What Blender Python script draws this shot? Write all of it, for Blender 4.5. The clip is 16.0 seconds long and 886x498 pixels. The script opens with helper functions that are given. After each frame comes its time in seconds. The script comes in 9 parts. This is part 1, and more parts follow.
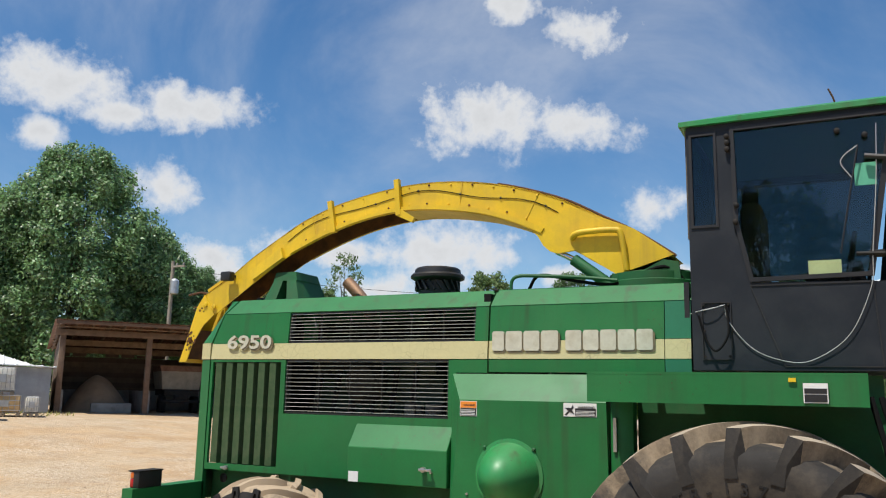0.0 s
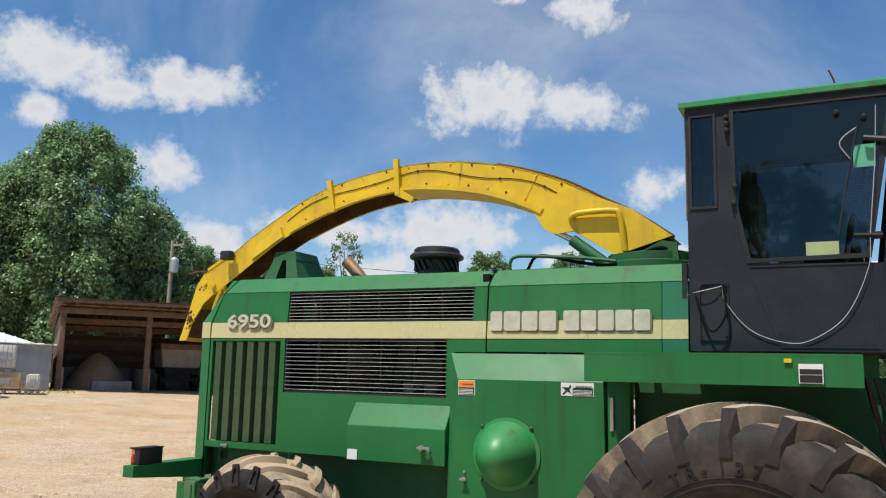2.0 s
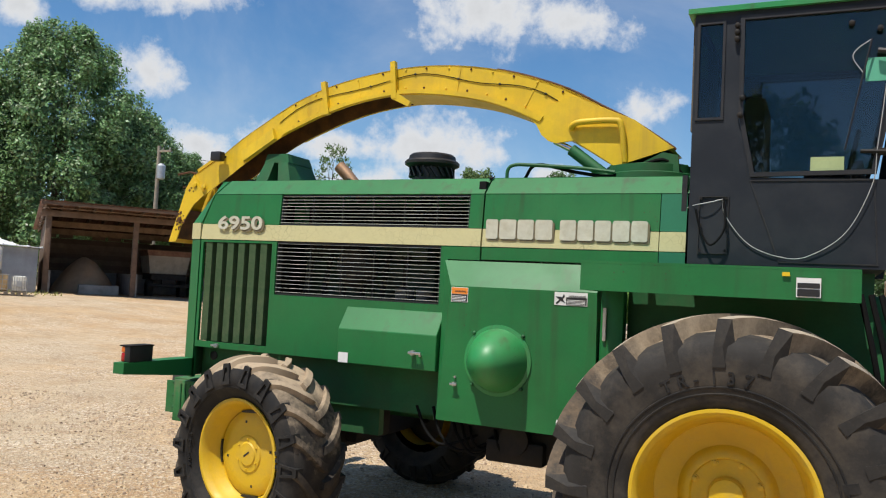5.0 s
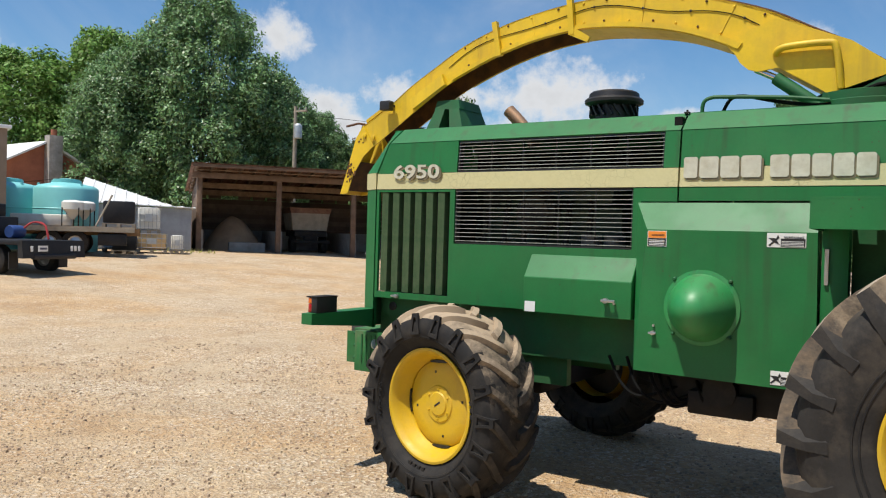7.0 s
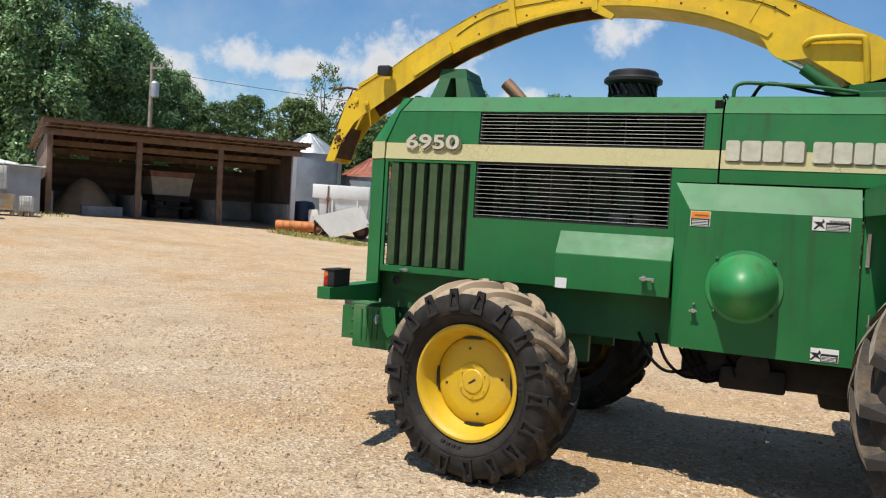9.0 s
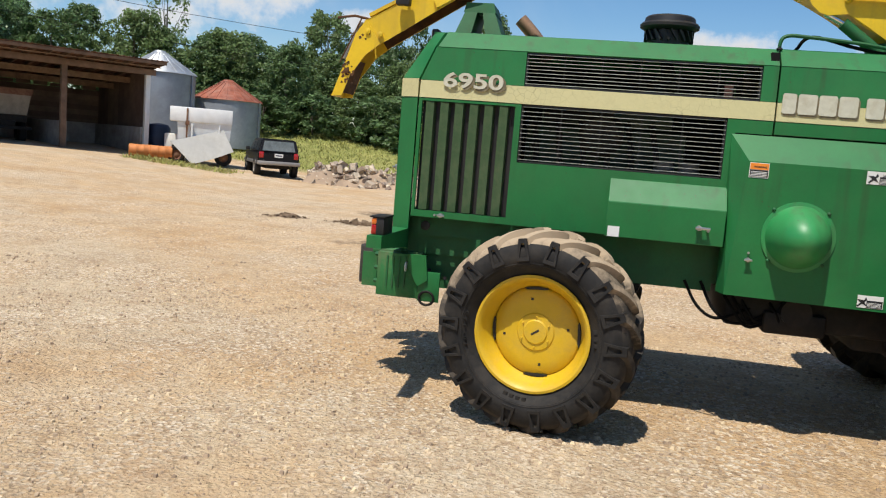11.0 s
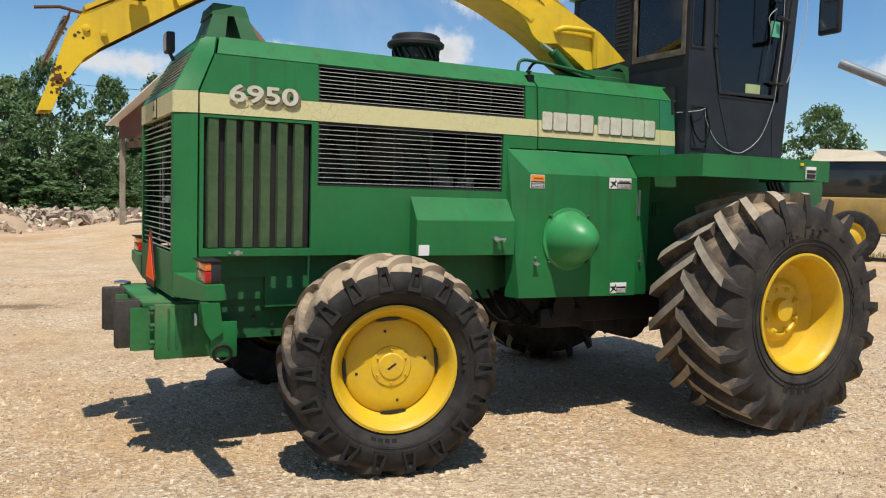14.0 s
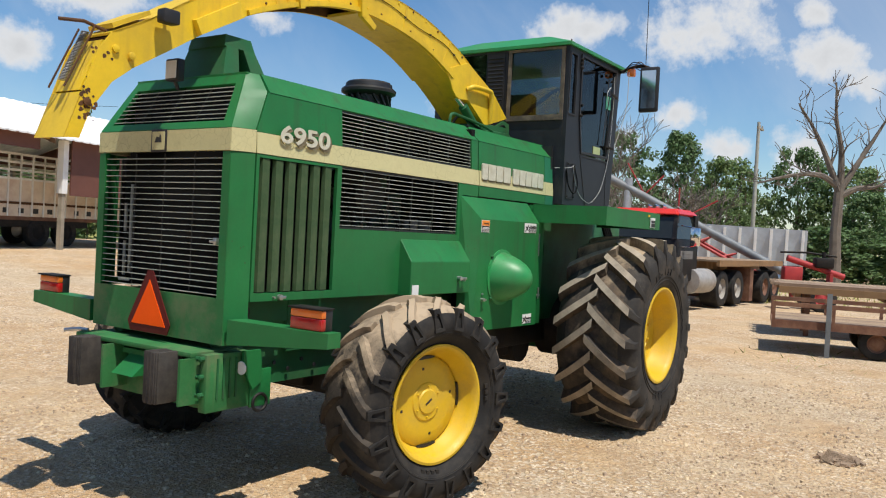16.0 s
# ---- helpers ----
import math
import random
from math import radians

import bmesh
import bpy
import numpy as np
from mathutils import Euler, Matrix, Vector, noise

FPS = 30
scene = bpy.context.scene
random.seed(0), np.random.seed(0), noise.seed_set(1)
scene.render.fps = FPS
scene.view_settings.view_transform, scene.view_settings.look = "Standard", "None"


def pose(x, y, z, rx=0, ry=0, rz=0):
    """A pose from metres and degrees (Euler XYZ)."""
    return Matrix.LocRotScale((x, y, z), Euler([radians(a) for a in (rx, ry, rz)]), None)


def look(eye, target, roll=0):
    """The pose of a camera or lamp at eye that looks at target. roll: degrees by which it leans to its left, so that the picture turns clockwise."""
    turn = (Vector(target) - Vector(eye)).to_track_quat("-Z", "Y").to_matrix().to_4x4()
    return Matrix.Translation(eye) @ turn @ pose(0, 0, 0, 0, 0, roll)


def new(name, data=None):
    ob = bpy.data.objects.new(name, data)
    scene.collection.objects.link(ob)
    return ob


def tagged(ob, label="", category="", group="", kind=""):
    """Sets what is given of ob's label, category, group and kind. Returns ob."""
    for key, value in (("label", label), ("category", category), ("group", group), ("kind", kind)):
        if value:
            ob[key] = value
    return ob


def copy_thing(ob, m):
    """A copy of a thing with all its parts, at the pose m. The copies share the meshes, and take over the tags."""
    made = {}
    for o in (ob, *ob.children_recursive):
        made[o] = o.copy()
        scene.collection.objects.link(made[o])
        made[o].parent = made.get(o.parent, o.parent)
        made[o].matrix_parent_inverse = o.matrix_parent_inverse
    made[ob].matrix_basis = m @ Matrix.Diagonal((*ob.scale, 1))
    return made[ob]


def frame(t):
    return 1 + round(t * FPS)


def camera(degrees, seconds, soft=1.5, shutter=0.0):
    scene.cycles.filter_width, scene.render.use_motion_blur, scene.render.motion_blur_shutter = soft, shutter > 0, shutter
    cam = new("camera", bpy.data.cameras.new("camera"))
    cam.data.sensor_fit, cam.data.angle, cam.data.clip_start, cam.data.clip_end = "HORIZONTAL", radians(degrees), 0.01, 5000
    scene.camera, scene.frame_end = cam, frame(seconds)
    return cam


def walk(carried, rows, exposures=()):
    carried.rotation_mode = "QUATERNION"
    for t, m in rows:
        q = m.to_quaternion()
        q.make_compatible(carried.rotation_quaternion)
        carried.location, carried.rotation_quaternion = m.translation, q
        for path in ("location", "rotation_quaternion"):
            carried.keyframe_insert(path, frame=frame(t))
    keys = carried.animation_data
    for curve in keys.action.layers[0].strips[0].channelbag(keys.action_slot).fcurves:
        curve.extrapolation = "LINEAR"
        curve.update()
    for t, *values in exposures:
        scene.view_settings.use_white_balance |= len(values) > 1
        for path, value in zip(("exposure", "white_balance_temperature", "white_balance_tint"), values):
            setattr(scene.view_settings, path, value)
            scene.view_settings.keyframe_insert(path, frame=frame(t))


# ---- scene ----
cam = camera(56.8, 16.0, soft=1.15)
PATH = [
    (0, (4.57, -5.122, 1.878), (3.702, -3.354, 2.225), 1.1),
    (0.5, (4.577, -5.134, 1.874), (3.707, -3.367, 2.224), 1.1),
    (1, (4.583, -5.144, 1.871), (3.702, -3.381, 2.215), 1.1),
    (1.5, (4.584, -5.142, 1.874), (3.702, -3.376, 2.198), 1.2),
    (2, (4.581, -5.133, 1.879), (3.711, -3.357, 2.177), 1.3),
    (2.5, (4.582, -5.134, 1.88), (3.723, -3.348, 2.153), 1.4),
    (3, (4.591, -5.148, 1.876), (3.721, -3.362, 2.115), 0.9),
    (5.3, (4.471, -5.072, 1.815), (3.621, -3.262, 1.855), 3.0),
    (5.5, (4.45, -5.132, 1.816), (3.57, -3.336, 1.808), 2.4),
    (6, (4.346, -5.134, 1.794), (3.287, -3.442, 1.674), 1.2),
    (6.5, (4.23, -5.106, 1.765), (3.079, -3.474, 1.665), 1.1),
    (7, (4.04, -5.085, 1.761), (2.931, -3.421, 1.729), 1.7),
    (7.5, (3.768, -5.207, 1.741), (2.716, -3.507, 1.675), 2.5),
    (8, (3.48, -5.34, 1.719), (2.551, -3.573, 1.603), 4.0),
    (8.5, (3.149, -5.378, 1.716), (2.316, -3.564, 1.592), 3.9),
    (9, (2.84, -5.546, 1.717), (2.07, -3.703, 1.632), 3.4),
    (9.2, (2.697, -5.605, 1.737), (1.96, -3.748, 1.659), 3.9),
    (11.3, (1.19, -5.749, 1.744), (0.907, -3.783, 1.503), 4.2),
    (11.5, (1.073, -5.719, 1.754), (0.857, -3.741, 1.548), 3.8),
    (12, (0.714, -5.676, 1.784), (0.667, -3.687, 1.572), 1.9),
    (12.5, (0.292, -5.585, 1.778), (0.478, -3.606, 1.561), 1.6),
    (13, (-0.057, -5.346, 1.67), (0.377, -3.401, 1.496), 1.4),
    (13.5, (-0.496, -5.149, 1.656), (0.202, -3.281, 1.503), 1.2),
    (14, (-1.005, -4.952, 1.649), (-0.061, -3.193, 1.525), 1.5),
    (14.5, (-1.419, -4.535, 1.673), (-0.297, -2.882, 1.583), 2.3),
    (15, (-1.912, -4.104, 1.702), (-0.583, -2.611, 1.638), 1.0),
    (15.5, (-2.580, -3.686, 1.731), (-1.012, -2.444, 1.686), 2.5),
    (16, (-3.231, -3.499, 1.719), (-1.575, -2.378, 1.678), 3.0),
]
walk(cam, [(t, look(eye, target, roll)) for t, eye, target, roll in PATH], exposures=[(0.0, 0.13), (16.0, 0.13)])

# ---- world and sun ----
SUN_TO = Vector((-0.155, -0.40, 1.0)).normalized()      # towards the sun
sun_el = math.asin(SUN_TO.z)
sun_az = math.atan2(SUN_TO.x, SUN_TO.y)

sun_data = bpy.data.lights.new("sun", "SUN")
sun_data.energy, sun_data.angle, sun_data.color = 4.9, radians(0.55), (1.0, 0.945, 0.855)
sun = new("sun", sun_data)
sun.matrix_world = look(SUN_TO * 60, (0, 0, 0))

# cumulus clouds: azimuth from +y towards +x, elevation, half width, half height, in degrees
CLOUDS = [(-52.2, 18.9, 4.4, 2.0), (-44.5, 18.7, 4.4, 1.5), (-49.0, 17.6, 2.8, 1.0), (-53.2, 15.9, 1.6, 1.0), (-45.5, 13.2, 2.0, 1.5), (-21.1, 26.9, 2.2, 1.5), (-16.3, 24.7, 3.4, 1.7),
          (-23.2, 19.0, 4.5, 2.4), (-16.5, 18.5, 4.0, 1.5), (-25.6, 10.0, 4.6, 2.2), (-42.3, 8.8, 2.9, 1.5), (-37.4, 9.7, 2.5, 1.1), (-32.7, 9.5, 3.0, 0.9), (-11.4, 12.8, 2.0, 1.3),
          (-40.9, 7.4, 3.2, 1.1), (-30.8, 7.0, 3.6, 1.3), (-17.6, 8.2, 1.4, 0.8), (-9.8, 8.2, 1.3, 0.7), (6.9, 8.1, 3.4, 0.8), (16.7, 8.7, 2.1, 1.2), (31.8, 13.5, 3.7, 1.0),
          (28.1, 10.0, 1.4, 1.3), (42.9, 13.6, 1.6, 1.0), (64.7, 14.2, 3.3, 1.2), (73.0, 14.1, 4.3, 1.9), (80.2, 12.2, 2.6, 1.5), (79.6, 14.9, 1.3, 0.9), (71.1, 8.7, 1.5, 1.1), (74.4, 6.4, 1.5, 1.0),
          (79.1, 6.0, 1.6, 1.9), (82.7, 10.2, 1.4, 1.2), (68.1, 7.1, 1.1, 0.8), (58.0, 8.5, 3.0, 1.0), (-60.0, 7.5, 4.5, 1.4), (-66.0, 10.5, 3.5, 1.6), (92.0, 12.0, 5.0, 2.0)]


def build_world():
    w = bpy.data.worlds.new("world")
    scene.world = w
    w.use_nodes = True
    nt = w.node_tree
    nd, ln = nt.nodes, nt.links
    nd.clear()
    out = nd.new("ShaderNodeOutputWorld")
    bg = nd.new("ShaderNodeBackground")
    sky = nd.new("ShaderNodeTexSky")
    sky.sky_type, sky.sun_disc = "NISHITA", False
    sky.sun_elevation, sky.sun_rotation = sun_el, sun_az
    sky.air_density, sky.dust_density, sky.ozone_density = 1.0, 0.25, 3.0
    tc = nd.new("ShaderNodeTexCoord")

    def m(op, a, b=None, c=None):
        n = nd.new("ShaderNodeMath")
        n.operation = op
        for k, v in enumerate((a, b, c)):
            if v is None:
                continue
            if isinstance(v, (int, float)):
                n.inputs[k].default_value = v
            else:
                ln.new(v, n.inputs[k])
        return n.outputs[0]

    sep = nd.new("ShaderNodeSeparateXYZ")
    ln.new(tc.outputs["Generated"], sep.inputs[0])
    az = m("MULTIPLY", m("ARCTAN2", sep.outputs[0], sep.outputs[1]), 57.2958)
    el = m("MULTIPLY", m("ARCSINE", sep.outputs[2]), 57.2958)

    def noise_of(scale, detail, rough, dist=0.0):
        n = nd.new("ShaderNodeTexNoise")
        n.inputs["Scale"].default_value, n.inputs["Detail"].default_value = scale, detail
        n.inputs["Roughness"].default_value, n.inputs["Distortion"].default_value = rough, dist
        ln.new(tc.outputs["Generated"], n.inputs["Vector"])
        return n

    big = noise_of(19, 7, 0.62)
    fine = noise_of(60, 5, 0.6)
    best = None
    for a0, e0, wd, ht in CLOUDS:
        dx = m("MULTIPLY", m("SUBTRACT", az, a0), 0.90 / wd)
        dy = m("MULTIPLY", m("SUBTRACT", el, e0), 0.90 / ht)
        d = m("SUBTRACT", 1.0, m("SQRT", m("ADD", m("MULTIPLY", dx, dx), m("MULTIPLY", dy, dy))))
        best = d if best is None else m("MAXIMUM", best, d)
    puff = m("ADD", m("MULTIPLY", m("SUBTRACT", big.outputs["Fac"], 0.5), 2.5), m("MULTIPLY", m("SUBTRACT", fine.outputs["Fac"], 0.5), 1.0))
    dens = m("ADD", best, puff)
    # thin veils high up
    veil = noise_of(2.2, 7, 0.6, 0.6)
    ramp = nd.new("ShaderNodeMapRange")
    ramp.interpolation_type = "SMOOTHSTEP"
    ramp.inputs["From Min"].default_value, ramp.inputs["From Max"].default_value = -0.28, 0.72
    ln.new(dens, ramp.inputs["Value"])
    veil_r = nd.new("ShaderNodeMapRange")
    veil_r.interpolation_type = "SMOOTHSTEP"
    veil_r.inputs["From Min"].default_value, veil_r.inputs["From Max"].default_value = 0.40, 0.85
    veil_r.inputs["To Max"].default_value = 0.5
    ln.new(veil.outputs["Fac"], veil_r.inputs["Value"])
    cover = m("MAXIMUM", ramp.outputs[0], veil_r.outputs[0])
    # bright tops, greyer thick bases
    shade = nd.new("ShaderNodeMapRange")
    shade.inputs["From Min"].default_value, shade.inputs["From Max"].default_value = 0.2, 1.3
    shade.inputs["To Min"].default_value, shade.inputs["To Max"].default_value = 0.92, 0.76
    ln.new(dens, shade.inputs["Value"])
    cl = nd.new("ShaderNodeVectorMath")
    cl.operation = "SCALE"
    cl.inputs[0].default_value = (9.0, 9.2, 9.5)
    ln.new(shade.outputs[0], cl.inputs["Scale"])
    mix = nd.new("ShaderNodeMix")
    mix.data_type = "RGBA"
    ln.new(cover, mix.inputs["Factor"])
    deep = nd.new("ShaderNodeHueSaturation")
    deep.inputs["Saturation"].default_value, deep.inputs["Value"].default_value = 1.24, 1.28
    ln.new(sky.outputs[0], deep.inputs["Color"])
    ln.new(deep.outputs[0], mix.inputs["A"])
    ln.new(cl.outputs[0], mix.inputs["B"])
    ln.new(mix.outputs["Result"], bg.inputs["Color"])
    bg.inputs["Strength"].default_value = 0.086
    ln.new(bg.outputs[0], out.inputs["Surface"])


build_world()


# ---- materials ----
def surface(name, col, rough=0.5, metal=0.0, var=0.18, scale=2.5, fine=60.0, bump=0.15, depth=0.002, dirt=None, dirt_amount=0.35, dirt_scale=1.6,
            island=0.0, objrand=0.0, coat=0.0, trans=0.0, spec=0.5, cracks=0.0, top_tan=None, streaks=None, specks=None):
    """A worn surface: base colour varied at two scales, patches of dirt, fine relief."""
    mt = bpy.data.materials.new(name)
    mt.use_nodes = True
    nt = mt.node_tree
    nd, ln = nt.nodes, nt.links
    bs = nd["Principled BSDF"]
    tc = nd.new("ShaderNodeTexCoord")

    def nz(sc, det, ro=0.6):
        n = nd.new("ShaderNodeTexNoise")
        n.inputs["Scale"].default_value, n.inputs["Detail"].default_value, n.inputs["Roughness"].default_value = sc, det, ro
        ln.new(tc.outputs["Object"], n.inputs["Vector"])
        return n.outputs["Fac"]

    def rng(v, a, b, c, d):
        n = nd.new("ShaderNodeMapRange")
        for k, q in zip(("From Min", "From Max", "To Min", "To Max"), (a, b, c, d)):
            n.inputs[k].default_value = q
        ln.new(v, n.inputs["Value"])
        return n.outputs[0]

    def mixc(f, a, b):
        n = nd.new("ShaderNodeMix")
        n.data_type = "RGBA"
        for k, v in (("Factor", f), ("A", a), ("B", b)):
            if isinstance(v, (tuple, float)):
                n.inputs[k].default_value = (*v, 1) if isinstance(v, tuple) else v
            else:
                ln.new(v, n.inputs[k])
        return n.outputs["Result"]

    lo = tuple(c * (1 - var) for c in col)
    hi = tuple(min(1, c * (1 + var)) for c in col)
    broad, grain = nz(scale, 5), nz(fine, 4, 0.7)
    c = mixc(rng(broad, 0.3, 0.7, 0, 1), lo, hi)
    c = mixc(rng(grain, 0.45, 0.75, 0, 0.35), c, tuple(x * (1 - 1.4 * var) for x in col))
    if island or objrand:
        src = nd.new("ShaderNodeNewGeometry").outputs["Random Per Island"] if island else nd.new("ShaderNodeObjectInfo").outputs["Random"]
        k = island or objrand
        hsv = nd.new("ShaderNodeHueSaturation")
        ln.new(rng(src, 0, 1, 1 - k, 1 + k), hsv.inputs["Value"])
        ln.new(rng(src, 0, 1, 0.5 - 0.03 * k, 0.5 + 0.03 * k), hsv.inputs["Hue"])
        ln.new(c, hsv.inputs["Color"])
        c = hsv.outputs["Color"]
    if cracks:
        vo = nd.new("ShaderNodeTexVoronoi")
        vo.feature = "DISTANCE_TO_EDGE"
        vo.inputs["Scale"].default_value = cracks
        ln.new(tc.outputs["Object"], vo.inputs["Vector"])
        mk = nd.new("ShaderNodeMath")
        mk.operation = "MULTIPLY"
        ln.new(rng(vo.outputs["Distance"], 0.0, 0.035, 0.6, 0.0), mk.inputs[0])
        ln.new(rng(nz(3.0, 3), 0.42, 0.58, 0, 1), mk.inputs[1])
        c = mixc(mk.outputs[0], c, tuple(x * 0.3 for x in col))
    if dirt:
        d = rng(nz(dirt_scale, 8, 0.72), 0.46, 0.72, 0, dirt_amount)
        c = mixc(d, c, dirt)
        ln.new(rng(d, 0, 1, rough, 0.9), bs.inputs["Roughness"])
    else:
        ln.new(rng(grain, 0.2, 0.8, max(0, rough - 0.06), min(1, rough + 0.06)), bs.inputs["Roughness"])
    if streaks:
        mp = nd.new("ShaderNodeMapping")
        mp.inputs["Scale"].default_value = (14, 14, 0.9)
        ln.new(tc.outputs["Object"], mp.inputs["Vector"])
        sn = nd.new("ShaderNodeTexNoise")
        sn.inputs["Scale"].default_value, sn.inputs["Detail"].default_value = 1.0, 4
        ln.new(mp.outputs[0], sn.inputs["Vector"])
        sm = nd.new("ShaderNodeMath")
        sm.operation = "MULTIPLY"
        ln.new(rng(sn.outputs["Fac"], 0.52, 0.74, 0, 0.75), sm.inputs[0])
        ln.new(rng(nz(1.1, 4), 0.42, 0.62, 0.1, 1), sm.inputs[1])
        c = mixc(sm.outputs[0], c, streaks)
    if specks:
        pv = nd.new("ShaderNodeTexVoronoi")
        pv.inputs["Scale"].default_value = 26
        ln.new(tc.outputs["Object"], pv.inputs["Vector"])
        pm = nd.new("ShaderNodeMath")
        pm.operation = "MULTIPLY"
        ln.new(rng(pv.outputs["Distance"], 0.07, 0.13, 0.85, 0), pm.inputs[0])
        ln.new(rng(nz(2.3, 5, 0.7), 0.50, 0.60, 0, 1), pm.inputs[1])
        c = mixc(pm.outputs[0], c, specks)
    # colour dc grows in with world height, ragged edge, from z0 to z1
    if top_tan:
        z0, z1, dc = top_tan
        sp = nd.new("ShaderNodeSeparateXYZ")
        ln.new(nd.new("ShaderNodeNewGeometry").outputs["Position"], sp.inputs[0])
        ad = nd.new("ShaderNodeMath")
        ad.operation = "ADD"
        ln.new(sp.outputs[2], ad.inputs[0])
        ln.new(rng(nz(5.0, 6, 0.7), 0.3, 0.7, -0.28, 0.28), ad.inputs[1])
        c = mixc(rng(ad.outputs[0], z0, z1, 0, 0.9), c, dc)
    ln.new(c, bs.inputs["Base Color"])
    bs.inputs["Metallic"].default_value = metal
    bs.inputs["Coat Weight"].default_value = coat
    bs.inputs["Specular IOR Level"].default_value = spec
    bp = nd.new("ShaderNodeBump")
    bp.inputs["Strength"].default_value, bp.inputs["Distance"].default_value = bump, depth
    ln.new(grain, bp.inputs["Height"])
    ln.new(bp.outputs[0], bs.inputs["Normal"])
    if trans:
        tr = nd.new("ShaderNodeBsdfTranslucent")
        ln.new(c, tr.inputs["Color"])
        mx = nd.new("ShaderNodeMixShader")
        mx.inputs[0].default_value = trans
        ln.new(bs.outputs[0], mx.inputs[1])
        ln.new(tr.outputs[0], mx.inputs[2])
        ln.new(mx.outputs[0], nd["Material Output"].inputs["Surface"])
    return mt


def glass(name, tint, rough=0.02, alpha_like=0.75):
    """Tinted pane: clear body behind a glossy face."""
    mt = bpy.data.materials.new(name)
    mt.use_nodes = True
    nd, ln = mt.node_tree.nodes, mt.node_tree.links
    nd.remove(nd["Principled BSDF"])
    tr, gl = nd.new("ShaderNodeBsdfTransparent"), nd.new("ShaderNodeBsdfGlossy")
    tr.inputs[0].default_value = (*tint, 1)
    gl.inputs["Roughness"].default_value = rough
    fr = nd.new("ShaderNodeFresnel")
    fr.inputs["IOR"].default_value = 1.6
    mx = nd.new("ShaderNodeMixShader")
    ln.new(fr.outputs[0], mx.inputs[0])
    ln.new(tr.outputs[0], mx.inputs[1])
    ln.new(gl.outputs[0], mx.inputs[2])
    ln.new(mx.outputs[0], nd["Material Output"].inputs["Surface"])
    return mt


GREEN = surface("green_paint", (0.011, 0.150, 0.038), 0.5, spec=0.42, var=0.16, dirt=(0.055, 0.135, 0.05), dirt_amount=0.28, bump=0.08, streaks=(0.032, 0.060, 0.020), specks=(0.06, 0.045, 0.02))
GREEN_DULL = surface("green_paint_weathered", (0.016, 0.108, 0.036), 0.55, spec=0.35, var=0.25, dirt=(0.06, 0.085, 0.04), dirt_amount=0.5, dirt_scale=3, bump=0.12)
GREEN_DUSTY = surface("green_paint_dusty", (0.030, 0.155, 0.048), 0.65, spec=0.25, var=0.25, dirt=(0.17, 0.175, 0.10), dirt_amount=0.65, dirt_scale=3.5, bump=0.2, streaks=(0.12, 0.12, 0.065))
GREEN_TEAL = surface("green_paint_faded", (0.018, 0.16, 0.08), 0.5, var=0.12, bump=0.05)
GREEN_BRIGHT = surface("green_paint_repainted", (0.022, 0.235, 0.065), 0.42, var=0.12, dirt=(0.12, 0.20, 0.09), dirt_amount=0.4, bump=0.06, streaks=(0.06, 0.10, 0.04), specks=(0.05, 0.07, 0.03))
GREEN_OILY = surface("green_paint_oily", (0.014, 0.05, 0.02), 0.5, var=0.35, dirt=(0.03, 0.025, 0.018), dirt_amount=0.7, dirt_scale=4, bump=0.3)
YELLOW = surface("yellow_paint", (0.72, 0.485, 0.016), 0.45, var=0.12, streaks=(0.46, 0.29, 0.03), dirt=(0.42, 0.27, 0.04), dirt_amount=0.45, dirt_scale=3.0, bump=0.08)
HOOK = surface("tyre_hook_rubber", (0.030, 0.028, 0.025), 0.8, spec=0.25, var=0.3, scale=8)
YELLOW_RIM = surface("yellow_rim_paint", (0.64, 0.41, 0.012), 0.45, var=0.14, dirt=(0.40, 0.27, 0.07), dirt_amount=0.6, dirt_scale=5, bump=0.06)
RUST = surface("rusted_steel", (0.075, 0.032, 0.012), 0.85, var=0.45, scale=7, bump=0.6, dirt=(0.19, 0.075, 0.015), dirt_amount=0.7, dirt_scale=6)
CREAM = surface("cream_stripe", (0.56, 0.52, 0.27), 0.55, var=0.12, scale=5, dirt=(0.38, 0.35, 0.19), dirt_amount=0.7, dirt_scale=5, bump=0.1, cracks=21.0)
LETTER = surface("letter_cream", (0.56, 0.55, 0.44), 0.55, var=0.12, scale=9, dirt=(0.40, 0.36, 0.24), dirt_amount=0.65, dirt_scale=14)
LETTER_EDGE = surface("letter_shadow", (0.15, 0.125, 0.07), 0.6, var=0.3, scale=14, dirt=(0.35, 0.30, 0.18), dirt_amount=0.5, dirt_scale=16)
BLACK = surface("black_paint", (0.014, 0.014, 0.016), 0.5, var=0.25, dirt=(0.07, 0.06, 0.05), dirt_amount=0.25, bump=0.1)
CAB = surface("charcoal_cab_paint", (0.015, 0.0185, 0.025), 0.5, spec=0.32, var=0.14, dirt=(0.055, 0.056, 0.056), dirt_amount=0.28, dirt_scale=2.5, bump=0.08)
RUBBER = surface("tyre_rubber", (0.015, 0.0145, 0.0145), 0.72, spec=0.28, var=0.3, scale=5, dirt=(0.105, 0.088, 0.069), dirt_amount=0.36, dirt_scale=4, bump=0.35)
SIDEWALL = surface("dusty_tyre_sidewall", (0.030, 0.0275, 0.025), 0.75, spec=0.25, var=0.3, scale=5, dirt=(0.155, 0.125, 0.092), dirt_amount=0.45, dirt_scale=3.5, bump=0.35)
